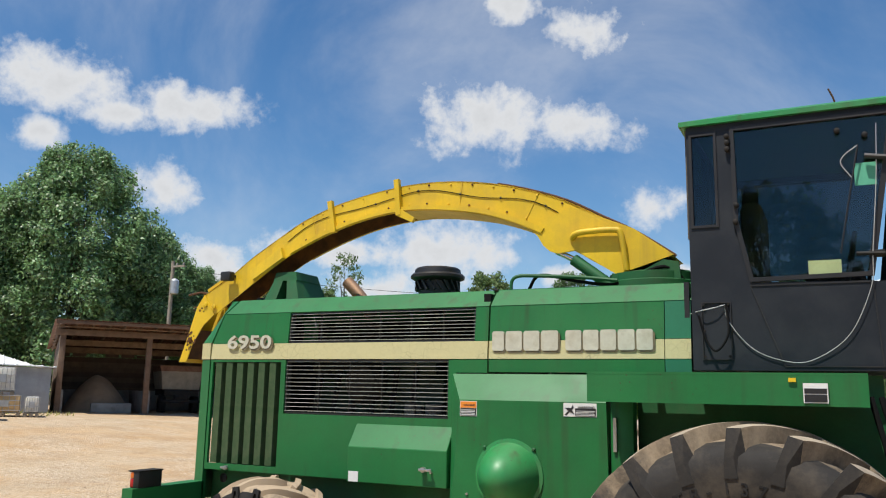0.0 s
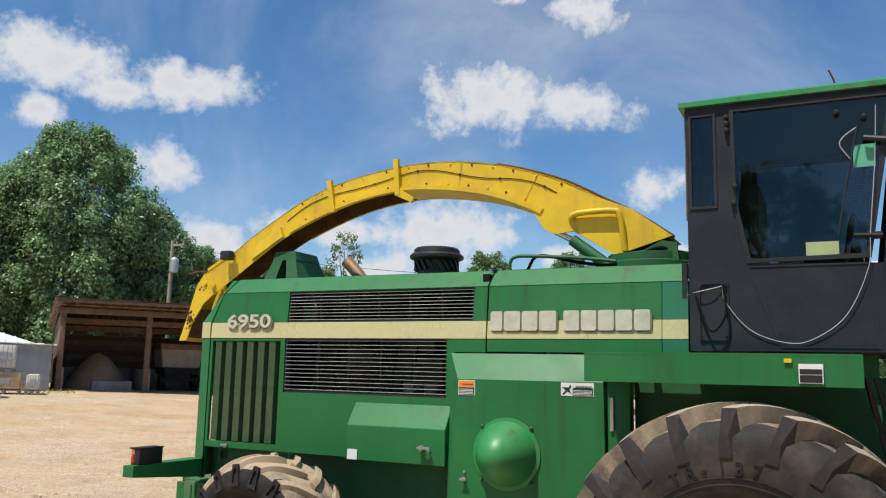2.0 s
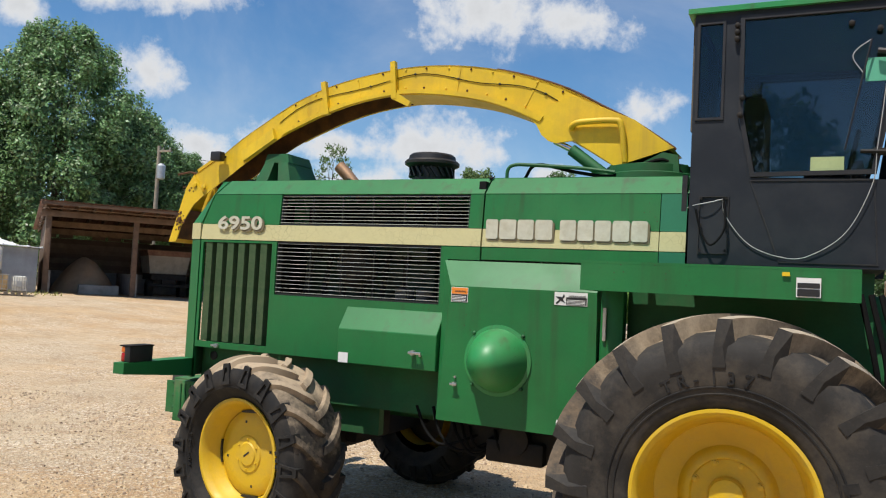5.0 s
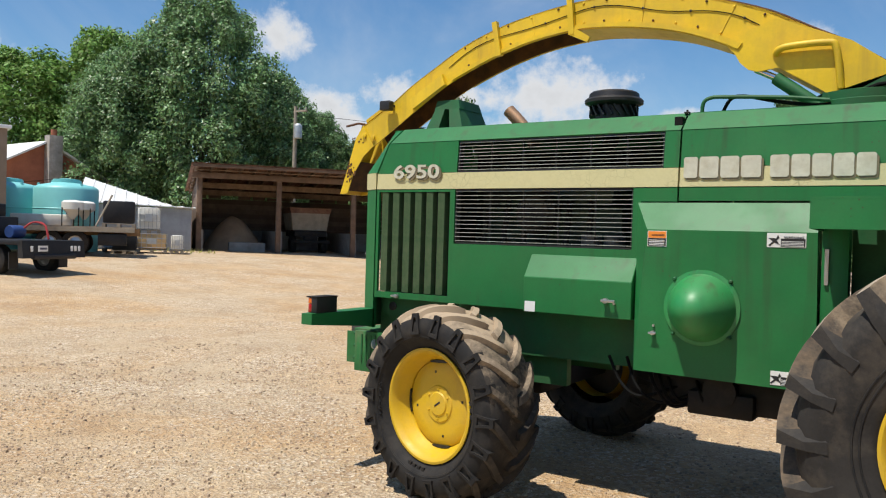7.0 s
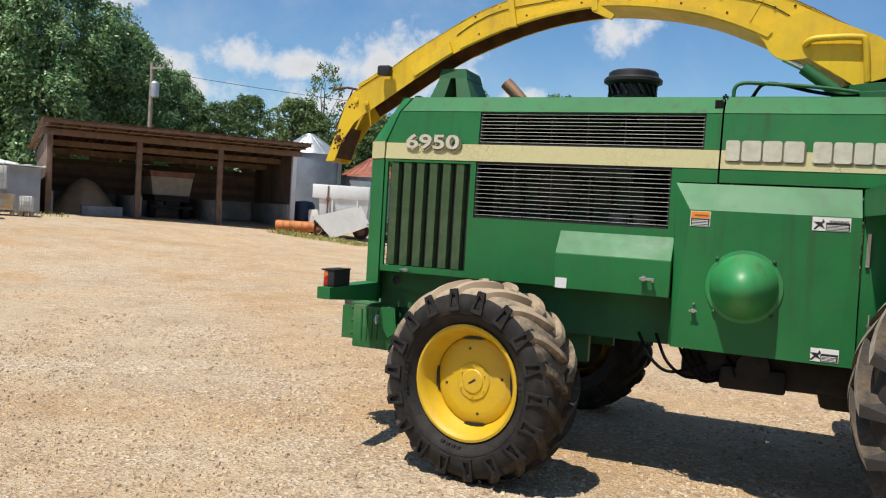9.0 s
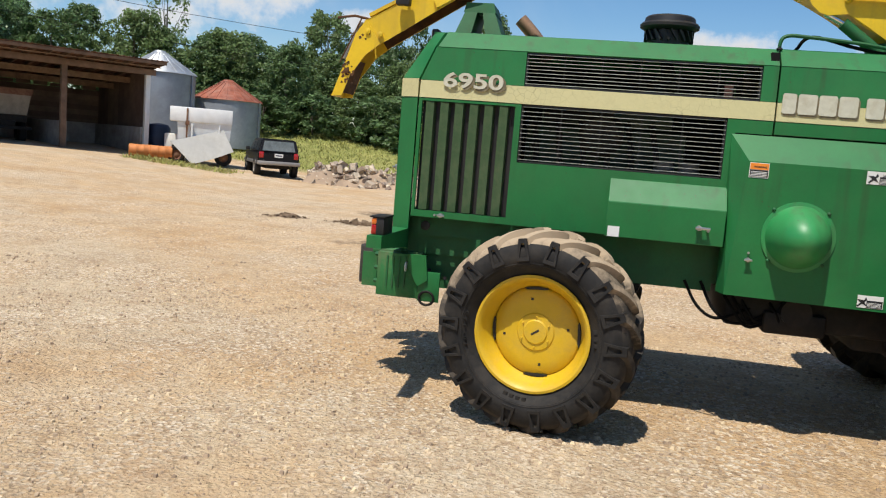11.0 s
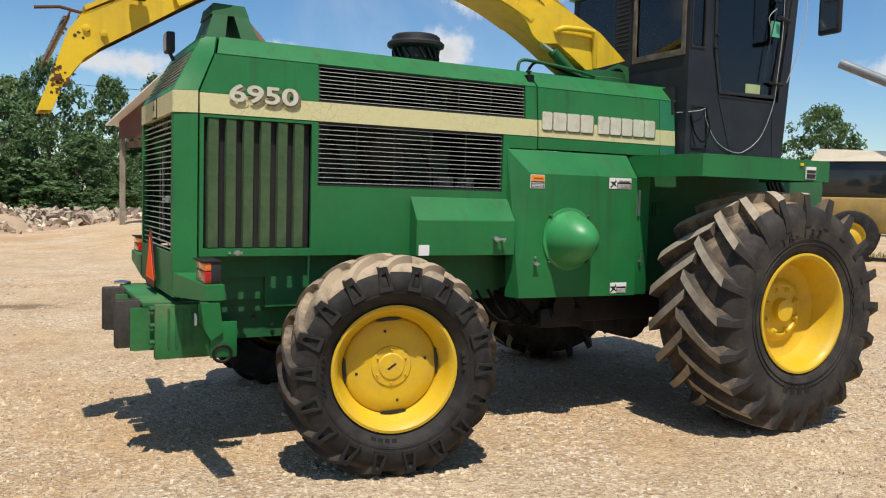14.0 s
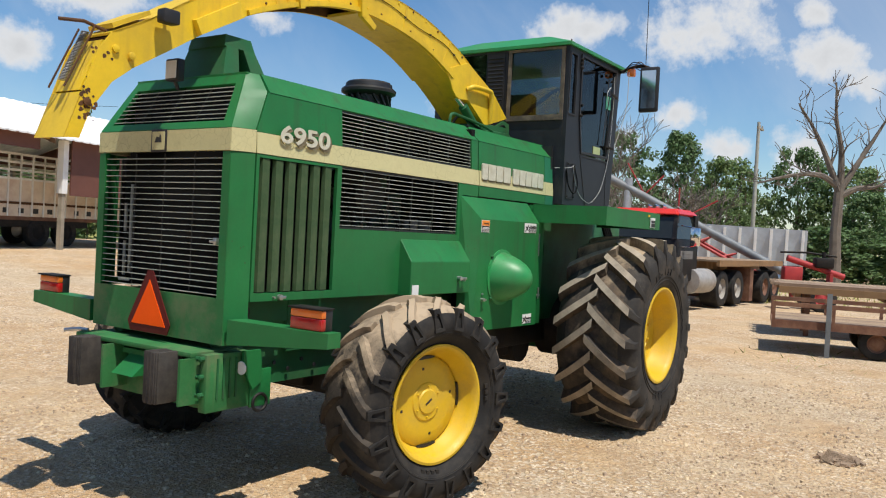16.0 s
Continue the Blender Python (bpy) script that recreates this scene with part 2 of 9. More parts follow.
DUSTY_TREAD = surface("tyre_tread_tan_dust", (0.030, 0.027, 0.024), 0.85, spec=0.25, top_tan=(0.80, 1.25, (0.42, 0.325, 0.22)), var=0.3, scale=4, dirt=(0.15, 0.115, 0.08), dirt_amount=0.5, dirt_scale=3.0, bump=0.45)
TREAD = surface("tyre_tread_dusty", (0.052, 0.045, 0.038), 0.88, spec=0.25, top_tan=(1.40, 1.9, (0.42, 0.325, 0.215)), var=0.3, scale=7, dirt=(0.27, 0.185, 0.11), dirt_amount=0.7, dirt_scale=2.6, bump=0.45)
LUG_TOP = surface("worn_lug_face", (0.275, 0.235, 0.18), 0.85, top_tan=(1.42, 1.95, (0.45, 0.36, 0.25)), var=0.3, scale=9, dirt=(0.37, 0.30, 0.22), dirt_amount=0.6, dirt_scale=6, bump=0.4)
SLAT = surface("dusty_grille_slat", (0.46, 0.49, 0.42), 0.5, var=0.25, scale=3, dirt=(0.12, 0.15, 0.11), dirt_amount=0.5, dirt_scale=5)
RIB = surface("dusty_vent_rib", (0.045, 0.090, 0.036), 0.7, spec=0.3, var=0.22, scale=3, streaks=(0.12, 0.125, 0.07), dirt=(0.125, 0.13, 0.075), dirt_amount=0.6, dirt_scale=3, bump=0.12)
STEEL = surface("bare_steel", (0.5, 0.5, 0.5), 0.35, metal=0.9, var=0.15)
CHROME = surface("chrome", (0.75, 0.75, 0.75), 0.12, metal=1.0, var=0.05, bump=0.02)
DARKMETAL = surface("dark_machinery", (0.012, 0.011, 0.010), 0.65, metal=0.1, spec=0.3, var=0.4, scale=6, dirt=(0.05, 0.036, 0.025), dirt_amount=0.5, dirt_scale=7, bump=0.4)
ENGINE = surface("engine_green_dark", (0.012, 0.035, 0.016), 0.55, var=0.4, scale=6, dirt=(0.03, 0.025, 0.02), dirt_amount=0.6, bump=0.3)
HOSE = surface("black_hose", (0.006, 0.006, 0.006), 0.75, spec=0.1, var=0.3)
RED_LENS = surface("red_lens", (0.42, 0.012, 0.012), 0.2, var=0.12, coat=0.5, bump=0.02)
AMBER_LENS = surface("amber_lens", (0.75, 0.17, 0.02), 0.2, var=0.12, coat=0.5, bump=0.02)
ORANGE = surface("fluorescent_orange", (0.97, 0.10, 0.004), 0.6, spec=0.15, var=0.08, bump=0.05)
DARKRED = surface("dark_red_border", (0.10, 0.010, 0.010), 0.5, spec=0.2, var=0.2)
WHITE = surface("white_paint", (0.78, 0.78, 0.76), 0.5, var=0.07, dirt=(0.45, 0.42, 0.36), dirt_amount=0.3)
DECAL_ORANGE = surface("orange_decal", (0.80, 0.25, 0.03), 0.5, var=0.1)
GLASS_DARK = glass("tinted_glass", (0.42, 0.48, 0.50))
GLASS_CLEAR = glass("clear_glass", (0.72, 0.76, 0.76))
EXHAUST = surface("heat_stained_pipe", (0.36, 0.23, 0.15), 0.5, metal=0.6, var=0.3, scale=8, dirt=(0.16, 0.09, 0.05), dirt_amount=0.5)
CABLE_WHITE = surface("white_cable", (0.42, 0.42, 0.41), 0.5, var=0.05)
TAN = surface("tan_seat_cloth", (0.30, 0.24, 0.15), 0.9, var=0.2)
INTERIOR = surface("cab_interior", (0.055, 0.055, 0.055), 0.8, var=0.2)


# ---- mesh helpers ----
def B():
    return bmesh.new()


def part(name, bm, material, parent=None, label="", sharp=38):
    """Links a bmesh as one mesh object under a thing or a part."""
    me = bpy.data.meshes.new(name)
    bmesh.ops.recalc_face_normals(bm, faces=bm.faces[:])
    bm.to_mesh(me)
    bm.free()
    me.materials.append(material)
    me.shade_smooth()
    me.set_sharp_from_angle(angle=radians(sharp))
    ob = new(name, me)
    if parent is not None:
        ob.parent = parent
    if label:
        tagged(ob, label)
    return ob


def thing(name, label, category, group="", kind="", at=None):
    ob = new(name)
    ob.empty_display_size = 0.2
    if at is not None:
        ob.matrix_basis = at
    return tagged(ob, label, category, group, kind)


def solid(name, bm, material, label, category, group="", kind="", at=None):
    """A thing that is a single mesh."""
    ob = part(name, bm, material)
    if at is not None:
        ob.matrix_basis = at
    return tagged(ob, label, category, group, kind)


def box(bm, x0, x1, y0, y1, z0, z1, bev=0.0, m=None):
    vs = [bm.verts.new((x, y, z)) for x in (x0, x1) for y in (y0, y1) for z in (z0, z1)]
    fs = [bm.faces.new([vs[i] for i in q]) for q in ((0, 1, 3, 2), (4, 6, 7, 5), (0, 4, 5, 1), (2, 3, 7, 6), (0, 2, 6, 4), (1, 5, 7, 3))]
    if m is not None:
        for v in vs:
            v.co = m @ v.co
    if bev:
        es = list({e for f in fs for e in f.edges})
        bmesh.ops.bevel(bm, geom=es, offset=bev, segments=2, profile=0.5, affect="EDGES", clamp_overlap=True)
    return bm


def slab(bm, poly, axis, a, b, bev=0.0):
    """Extrudes a 2D outline: axis y takes (x, z), axis x takes (y, z), axis z takes (x, y)."""
    def at(p, h):
        return (p[0], h, p[1]) if axis == "y" else (h, p[0], p[1]) if axis == "x" else (p[0], p[1], h)
    lo = [bm.verts.new(at(p, a)) for p in poly]
    hi = [bm.verts.new(at(p, b)) for p in poly]
    fs = [bm.faces.new(lo), bm.faces.new(hi[::-1])]
    n = len(poly)
    for k in range(n):
        fs.append(bm.faces.new((lo[k], hi[k], hi[(k + 1) % n], lo[(k + 1) % n])))
    if bev:
        es = list({e for f in fs for e in f.edges})
        bmesh.ops.bevel(bm, geom=es, offset=bev, segments=1, affect="EDGES", clamp_overlap=True)
    return bm


def hexa(bm, c):
    """A block from eight corners: four below, four above, in the same order."""
    vs = [bm.verts.new(p) for p in c]
    for q in ((0, 1, 2, 3), (7, 6, 5, 4), (0, 4, 5, 1), (1, 5, 6, 2), (2, 6, 7, 3), (3, 7, 4, 0)):
        bm.faces.new([vs[k] for k in q])
    return bm


def tube(bm, pts, r, n=8, radii=None):
    pts = [Vector(p) for p in pts]
    rings, up = [], None
    for k, p in enumerate(pts):
        d = (pts[min(k + 1, len(pts) - 1)] - pts[max(k - 1, 0)]).normalized()
        if up is None:
            up = d.orthogonal().normalized()
        up = (up - d * up.dot(d)).normalized()
        side = d.cross(up)
        rr = radii[k] if radii else r
        rings.append([bm.verts.new(p + rr * (math.cos(2 * math.pi * j / n) * up + math.sin(2 * math.pi * j / n) * side)) for j in range(n)])
    for a, b in zip(rings, rings[1:]):
        for j in range(n):
            bm.faces.new((a[j], a[(j + 1) % n], b[(j + 1) % n], b[j]))
    bm.faces.new(rings[0][::-1])
    bm.faces.new(rings[-1])
    return bm


def lathe(bm, prof, origin, axis="y", n=32, cap=True):
    """Turns (radius, height) pairs about an axis through origin."""
    o = Vector(origin)
    rings = []
    for r, h in prof:
        ring = []
        for j in range(n):
            a = 2 * math.pi * j / n
            c, s = r * math.cos(a), r * math.sin(a)
            ring.append(bm.verts.new(o + Vector((c, h, s) if axis == "y" else (h, c, s) if axis == "x" else (c, s, h))))
        rings.append(ring)
    for a, b in zip(rings, rings[1:]):
        for j in range(n):
            bm.faces.new((a[j], a[(j + 1) % n], b[(j + 1) % n], b[j]))
    if cap:
        bm.faces.new(rings[0][::-1])
        bm.faces.new(rings[-1])
    return bm


def wave_sheet(bm, x0, x1, lo, hi, n, amp=0.02, th=0.012):
    """A ribbed roof sheet from x0 to x1; lo and hi are its (y, z) edges."""
    xs, dz = [], []
    for k in range(n):
        a, w = x0 + (x1 - x0) * k / n, (x1 - x0) / n
        for f, d in ((0.0, 0.0), (0.62, 0.0), (0.72, amp), (0.9, amp)):
            xs.append(a + w * f)
            dz.append(d)
    xs.append(x1)
    dz.append(0.0)
    rows = [[bm.verts.new((x, y, z + d + t)) for x, d in zip(xs, dz)] for (y, z), t in ((lo, 0.0), (hi, 0.0), (hi, th), (lo, th))]
    for i in range(4):
        p, q = rows[i], rows[(i + 1) % 4]
        for k in range(len(xs) - 1):
            bm.faces.new((p[k], p[k + 1], q[k + 1], q[k]))
    for k in (0, -1):
        bm.faces.new([r[k] for r in rows])
    return bm


def sag(a, b, drop, n=12):
    a, b = Vector(a), Vector(b)
    return [a.lerp(b, k / n) - Vector((0, 0, drop * 4 * (k / n) * (1 - k / n))) for k in range(n + 1)]


def smooth_path(pts, n=6):
    """A rounded line through points."""
    p = [Vector(q) for q in pts]
    p = [2 * p[0] - p[1]] + p + [2 * p[-1] - p[-2]]
    out = []
    for k in range(1, len(p) - 2):
        for j in range(n):
            t = j / n
            out.append(0.5 * ((2 * p[k]) + (p[k + 1] - p[k - 1]) * t + (2 * p[k - 1] - 5 * p[k] + 4 * p[k + 1] - p[k + 2]) * t * t + (3 * p[k] - p[k - 1] - 3 * p[k + 1] + p[k + 2]) * t ** 3))
    out.append(p[-2])
    return out


def lettering(name, body, size, depth, material, parent, m, bold=0.0, label="", align="LEFT"):
    """Raised characters as a mesh."""
    cu = bpy.data.curves.new("letters", "FONT")
    cu.body, cu.size, cu.extrude, cu.offset, cu.align_x = body, size, depth, bold, align
    tmp = bpy.data.objects.new("letters", cu)
    scene.collection.objects.link(tmp)
    dg = bpy.context.evaluated_depsgraph_get()
    me = bpy.data.meshes.new_from_object(tmp.evaluated_get(dg))
    bpy.data.objects.remove(tmp)
    me.materials.clear()
    me.materials.append(material)
    me.transform(m)
    me.name = name
    ob = new(name, me)
    ob.parent = parent
    if label:
        tagged(ob, label)
    return ob


# turns flat characters (x right, y up) into ones on a wall that faces -y, or on one that faces -x
FACE_SIDE = Matrix(((1, 0, 0, 0), (0, 0, -1, 0), (0, 1, 0, 0), (0, 0, 0, 1)))


def ground_z(x, y):
    """Height of the yard: it climbs towards the open shed, and a bank rises before the woods."""
    def step(v):
        v = min(1.0, max(0.0, v))
        return v * v * (3 - 2 * v)
    z = 0.8 * step((-x - 8) / 16) * step((y + 8) / 16)
    z += 1.7 * step((y - 30) / 16) * step((2 - x) / 12) * step((x + 60) / 20)
    z += 0.55 * step((y - 10) / 10) * step((x + 1) / 6) * step((27 - x) / 8) * step((40 - y) / 8)
    return z


# ==== the yard: ground ====
def build_ground():
    xs = sorted(set([-1500, -700, -350, -180, -110] + [round(-80 + 2 * k, 2) for k in range(81)] + [110, 180, 350, 700, 1500] + [round(-9 + 0.25 * k, 2) for k in range(85)]))
    ys = sorted(set([-1500, -700, -350, -180, -110] + [round(-80 + 2 * k, 2) for k in range(81)] + [110, 180, 350, 700, 1500] + [round(-7 + 0.25 * k, 2) for k in range(69)]))
    vs, fs = [], []
    for y in ys:
        for x in xs:
            near = abs(x) < 40 and abs(y) < 50
            h = 0.035 * (noise.noise((x * 0.25, y * 0.25, 3.1))) + 0.016 * noise.noise((x * 1.3, y * 1.3, 7.7)) if near else 0.0
            under = min(1.0, max(0.15, (abs(x - 2.5) - 1.5) / 4)) if abs(x - 2.5) < 5.5 and -2.5 < y < 3.5 else 1.0
            vs.append((x, y, ground_z(x, y) + h * under))
    w = len(xs)
    for j in range(len(ys) - 1):
        for k in range(w - 1):
            a = j * w + k
            fs.append((a, a + 1, a + w + 1, a + w))
    me = bpy.data.meshes.new("ground")
    me.from_pydata(vs, [], fs)
    me.shade_smooth()
    me.materials.append(ground_material())
    return tagged(new("ground", me), "sunlit tan dirt yard scattered with pale gravel", "ground", kind="structure")


def ground_material():
    mt = bpy.data.materials.new("gravel_yard")
    mt.use_nodes = True
    nd, ln = mt.node_tree.nodes, mt.node_tree.links
    bs = nd["Principled BSDF"]
    bs.inputs["Roughness"].default_value = 0.95
    bs.inputs["Specular IOR Level"].default_value = 0.2
    geo = nd.new("ShaderNodeNewGeometry")

    def nz(sc, det, ro=0.6, dist=0.0):
        n = nd.new("ShaderNodeTexNoise")
        n.inputs["Scale"].default_value, n.inputs["Detail"].default_value = sc, det
        n.inputs["Roughness"].default_value, n.inputs["Distortion"].default_value = ro, dist
        ln.new(geo.outputs["Position"], n.inputs["Vector"])
        return n.outputs["Fac"]

    def rng(v, a, b, c=0.0, d=1.0):
        n = nd.new("ShaderNodeMapRange")
        for k, q in zip(("From Min", "From Max", "To Min", "To Max"), (a, b, c, d)):
            n.inputs[k].default_value = q
        ln.new(v, n.inputs["Value"])
        return n.outputs[0]

    def mixc(f, a, b, mode="MIX"):
        n = nd.new("ShaderNodeMix")
        n.data_type, n.blend_type = "RGBA", mode
        for k, v in (("Factor", f), ("A", a), ("B", b)):
            if isinstance(v, (tuple, float)):
                n.inputs[k].default_value = (*v, 1) if isinstance(v, tuple) else v
            else:
                ln.new(v, n.inputs[k])
        return n.outputs["Result"]

    dirt = mixc(rng(nz(0.35, 6), 0.35, 0.68), (0.545, 0.35, 0.175), (0.65, 0.465, 0.27))
    grey = mixc(rng(nz(0.22, 7, 0.66, 0.4), 0.43, 0.60, 0, 0.88), dirt, (0.60, 0.49, 0.34))
    blot = mixc(rng(nz(1.3, 7, 0.7, 0.5), 0.5, 0.70, 0, 0.6), grey, (0.43, 0.265, 0.14))
    mott = mixc(rng(nz(6.0, 7, 0.75), 0.46, 0.68, 0, 0.6), blot, (0.40, 0.265, 0.155))
    mott = mixc(rng(nz(13.0, 6, 0.8), 0.50, 0.64, 0, 0.5), mott, (0.33, 0.21, 0.115))
    vor = nd.new("ShaderNodeTexVoronoi")
    vor.inputs["Scale"].default_value = 36
    ln.new(geo.outputs["Position"], vor.inputs["Vector"])
    sep = nd.new("ShaderNodeSeparateColor")
    ln.new(vor.outputs["Color"], sep.inputs[0])
    stones = mixc(sep.outputs[0], (0.29, 0.19, 0.11), (0.88, 0.76, 0.585))
    where = nd.new("ShaderNodeMath")
    where.operation = "MULTIPLY"
    ln.new(rng(sep.outputs[1], 0.40, 0.52), where.inputs[0])
    ln.new(rng(nz(0.6, 6, 0.65), 0.40, 0.62, 0.10, 0.85), where.inputs[1])
    c = mixc(where.outputs[0], mott, stones)
    # dark brown at the pebble edges paints the shadowed gaps between stones
    gap = nd.new("ShaderNodeMath")
    gap.operation = "MULTIPLY"
    ln.new(rng(vor.outputs["Distance"], 0.36, 0.60, 0, 0.4), gap.inputs[0])
    ln.new(rng(nz(0.9, 7, 0.7, 0.4), 0.44, 0.62, 0.05, 0.9), gap.inputs[1])
    c = mixc(gap.outputs[0], c, (0.22, 0.14, 0.078))
    # damp patches soaked into the dirt
    spx = nd.new("ShaderNodeSeparateXYZ")
    ln.new(geo.outputs["Position"], spx.inputs[0])

    def mth(op, a, b):
        n = nd.new("ShaderNodeMath")
        n.operation = op
        for k, v in enumerate((a, b)):
            if isinstance(v, (int, float)):
                n.inputs[k].default_value = v
            else:
                ln.new(v, n.inputs[k])
        return n.outputs[0]

    damp = None
    for x0, y0, rx, ry in ((-2.2, 8.35, 1.25, 0.75), (-0.9, 7.7, 0.9, 0.5), (-4.2, 14.6, 0.7, 0.9), (-5.6, 11.55, 0.7, 0.4), (-3.9, 11.5, 0.9, 0.4)):
        u, v = mth("MULTIPLY", mth("SUBTRACT", spx.outputs[0], x0), 1 / rx), mth("MULTIPLY", mth("SUBTRACT", spx.outputs[1], y0), 1 / ry)
        d = mth("SUBTRACT", 1.0, mth("SQRT", mth("ADD", mth("MULTIPLY", u, u), mth("MULTIPLY", v, v)), 0.0))
        damp = d if damp is None else mth("MAXIMUM", damp, d)
    damp = mth("ADD", damp, rng(nz(2.2, 7, 0.75, 0.6), 0.3, 0.7, -0.75, 0.55))
    c = mixc(rng(damp, 0.0, 0.5, 0, 0.75), c, (0.15, 0.10, 0.06))
    # grass beyond the yard: the bank before the woods and the land around
    px = nd.new("ShaderNodeSeparateXYZ")
    ln.new(geo.outputs["Position"], px.inputs[0])

    def add(a, b, op="ADD"):
        n = nd.new("ShaderNodeMath")
        n.operation = op
        for k, v in enumerate((a, b)):
            if isinstance(v, (int, float)):
                n.inputs[k].default_value = v
            else:
                ln.new(v, n.inputs[k])
        return n.outputs[0]

    edge = add(add(px.outputs[1], rng(nz(0.25, 5), 0, 1, -3, 3)), add(px.outputs[0], 0.0, "MULTIPLY"))
    far = rng(edge, 31.0, 33.0)
    grass = mixc(rng(nz(0.8, 6, 0.7), 0.3, 0.7), (0.20, 0.23, 0.06), (0.38, 0.35, 0.12))
    c = mixc(far, c, grass)
    ln.new(c, bs.inputs["Base Color"])
    b1 = nd.new("ShaderNodeBump")
    b1.inputs["Strength"].default_value, b1.inputs["Distance"].default_value = 0.9, 0.02
    ln.new(vor.outputs["Distance"], b1.inputs["Height"])
    b2 = nd.new("ShaderNodeBump")
    b2.inputs["Strength"].default_value, b2.inputs["Distance"].default_value = 0.85, 0.05
    ln.new(nz(9, 8, 0.7), b2.inputs["Height"])
    ln.new(b1.outputs[0], b2.inputs["Normal"])
    ln.new(b2.outputs[0], bs.inputs["Normal"])
    return mt


build_ground()

# ==== the forage harvester ====
YC = 0.67          # its middle plane; the near side of the hood stands at y = 0
PAD = surface("worn_pad_rubber", (0.034, 0.030, 0.027), 0.85, var=0.4, scale=14, streaks=(0.10, 0.09, 0.08), dirt=(0.085, 0.068, 0.052), dirt_amount=0.5, dirt_scale=8, objrand=0.3)
# near-black for the hood's inside: its darkness is put into the colour
PITCH = surface("unlit_black", (0.006, 0.006, 0.006), 0.8, var=0.3, spec=0.2)
GREY_PAINT = surface("grey_filter_can", (0.10, 0.10, 0.10), 0.5, var=0.2)
SCREEN = surface("dusty_screen_strip", (0.30, 0.31, 0.30), 0.6, var=0.3, scale=9)
harvester = thing("forage_harvester", "large green forage harvester with lowered yellow spout and dark cab", "harvester")
H = harvester


def lean(z):
    return max(0.0, z - 2.11) * 0.08


def flip(far, y):
    return 2 * YC - y if far else y


def plate(bm, x0, x1, z0, z1, far, out=0.0, thick=0.025, xl=None, xr=None):
    """A hood panel in the side plane, leaning in above the stripe; xl, xr: its upper corners where the ends slope."""
    xl, xr = x0 if xl is None else xl, x1 if xr is None else xr
    y0, y1 = lean(z0) - out, lean(z1) - out
    c = [(x0, y0, z0), (x1, y0, z0), (x1, y0 + thick, z0), (x0, y0 + thick, z0), (xl, y1, z1), (xr, y1, z1), (xr, y1 + thick, z1), (xl, y1 + thick, z1)]
    return hexa(bm, [(x, flip(far, y), z) for x, y, z in c])


def side_grille(far, x0, x1, z0, z1, count, label):
    """Louvred opening: a dark rim, thin slats one above another, a few upright bars behind."""
    b = B()
    for a0, a1, c0, c1 in ((x0, x1, z0 - 0.004, z0 + 0.008), (x0, x1, z1 - 0.008, z1 + 0.004), (x0 - 0.004, x0 + 0.008, z0, z1), (x1 - 0.008, x1 + 0.004, z0, z1)):
        plate(b, a0, a1, c0, c1, far, out=-0.012, thick=0.05)
    g = part("grille", b, BLACK, H, label)
    sl = B()
    box(sl, x0, x1, -0.005, 0.005, -0.0017, 0.0017)
    sl_me = None
    for k in range(count):
        z = z0 + (z1 - z0) * (k + 0.6) / count
        if sl_me is None:
            ob = part("slat", sl, SLAT, g)
            sl_me = ob.data
        else:
            ob = new("slat", sl_me)
            ob.parent = g
        ob.matrix_basis = pose(0, flip(far, lean(z) + 0.012), z)
    n = max(3, round((x1 - x0) / 0.26))
    for k in range(1, n):
        bb = B()
        x = x0 + (x1 - x0) * k / n
        y = flip(far, lean((z0 + z1) / 2) + 0.05)
        box(bb, x - 0.004, x + 0.004, y - 0.006, y + 0.006, z0, z1)
        part("upright_bar", bb, BLACK, g)
    return g


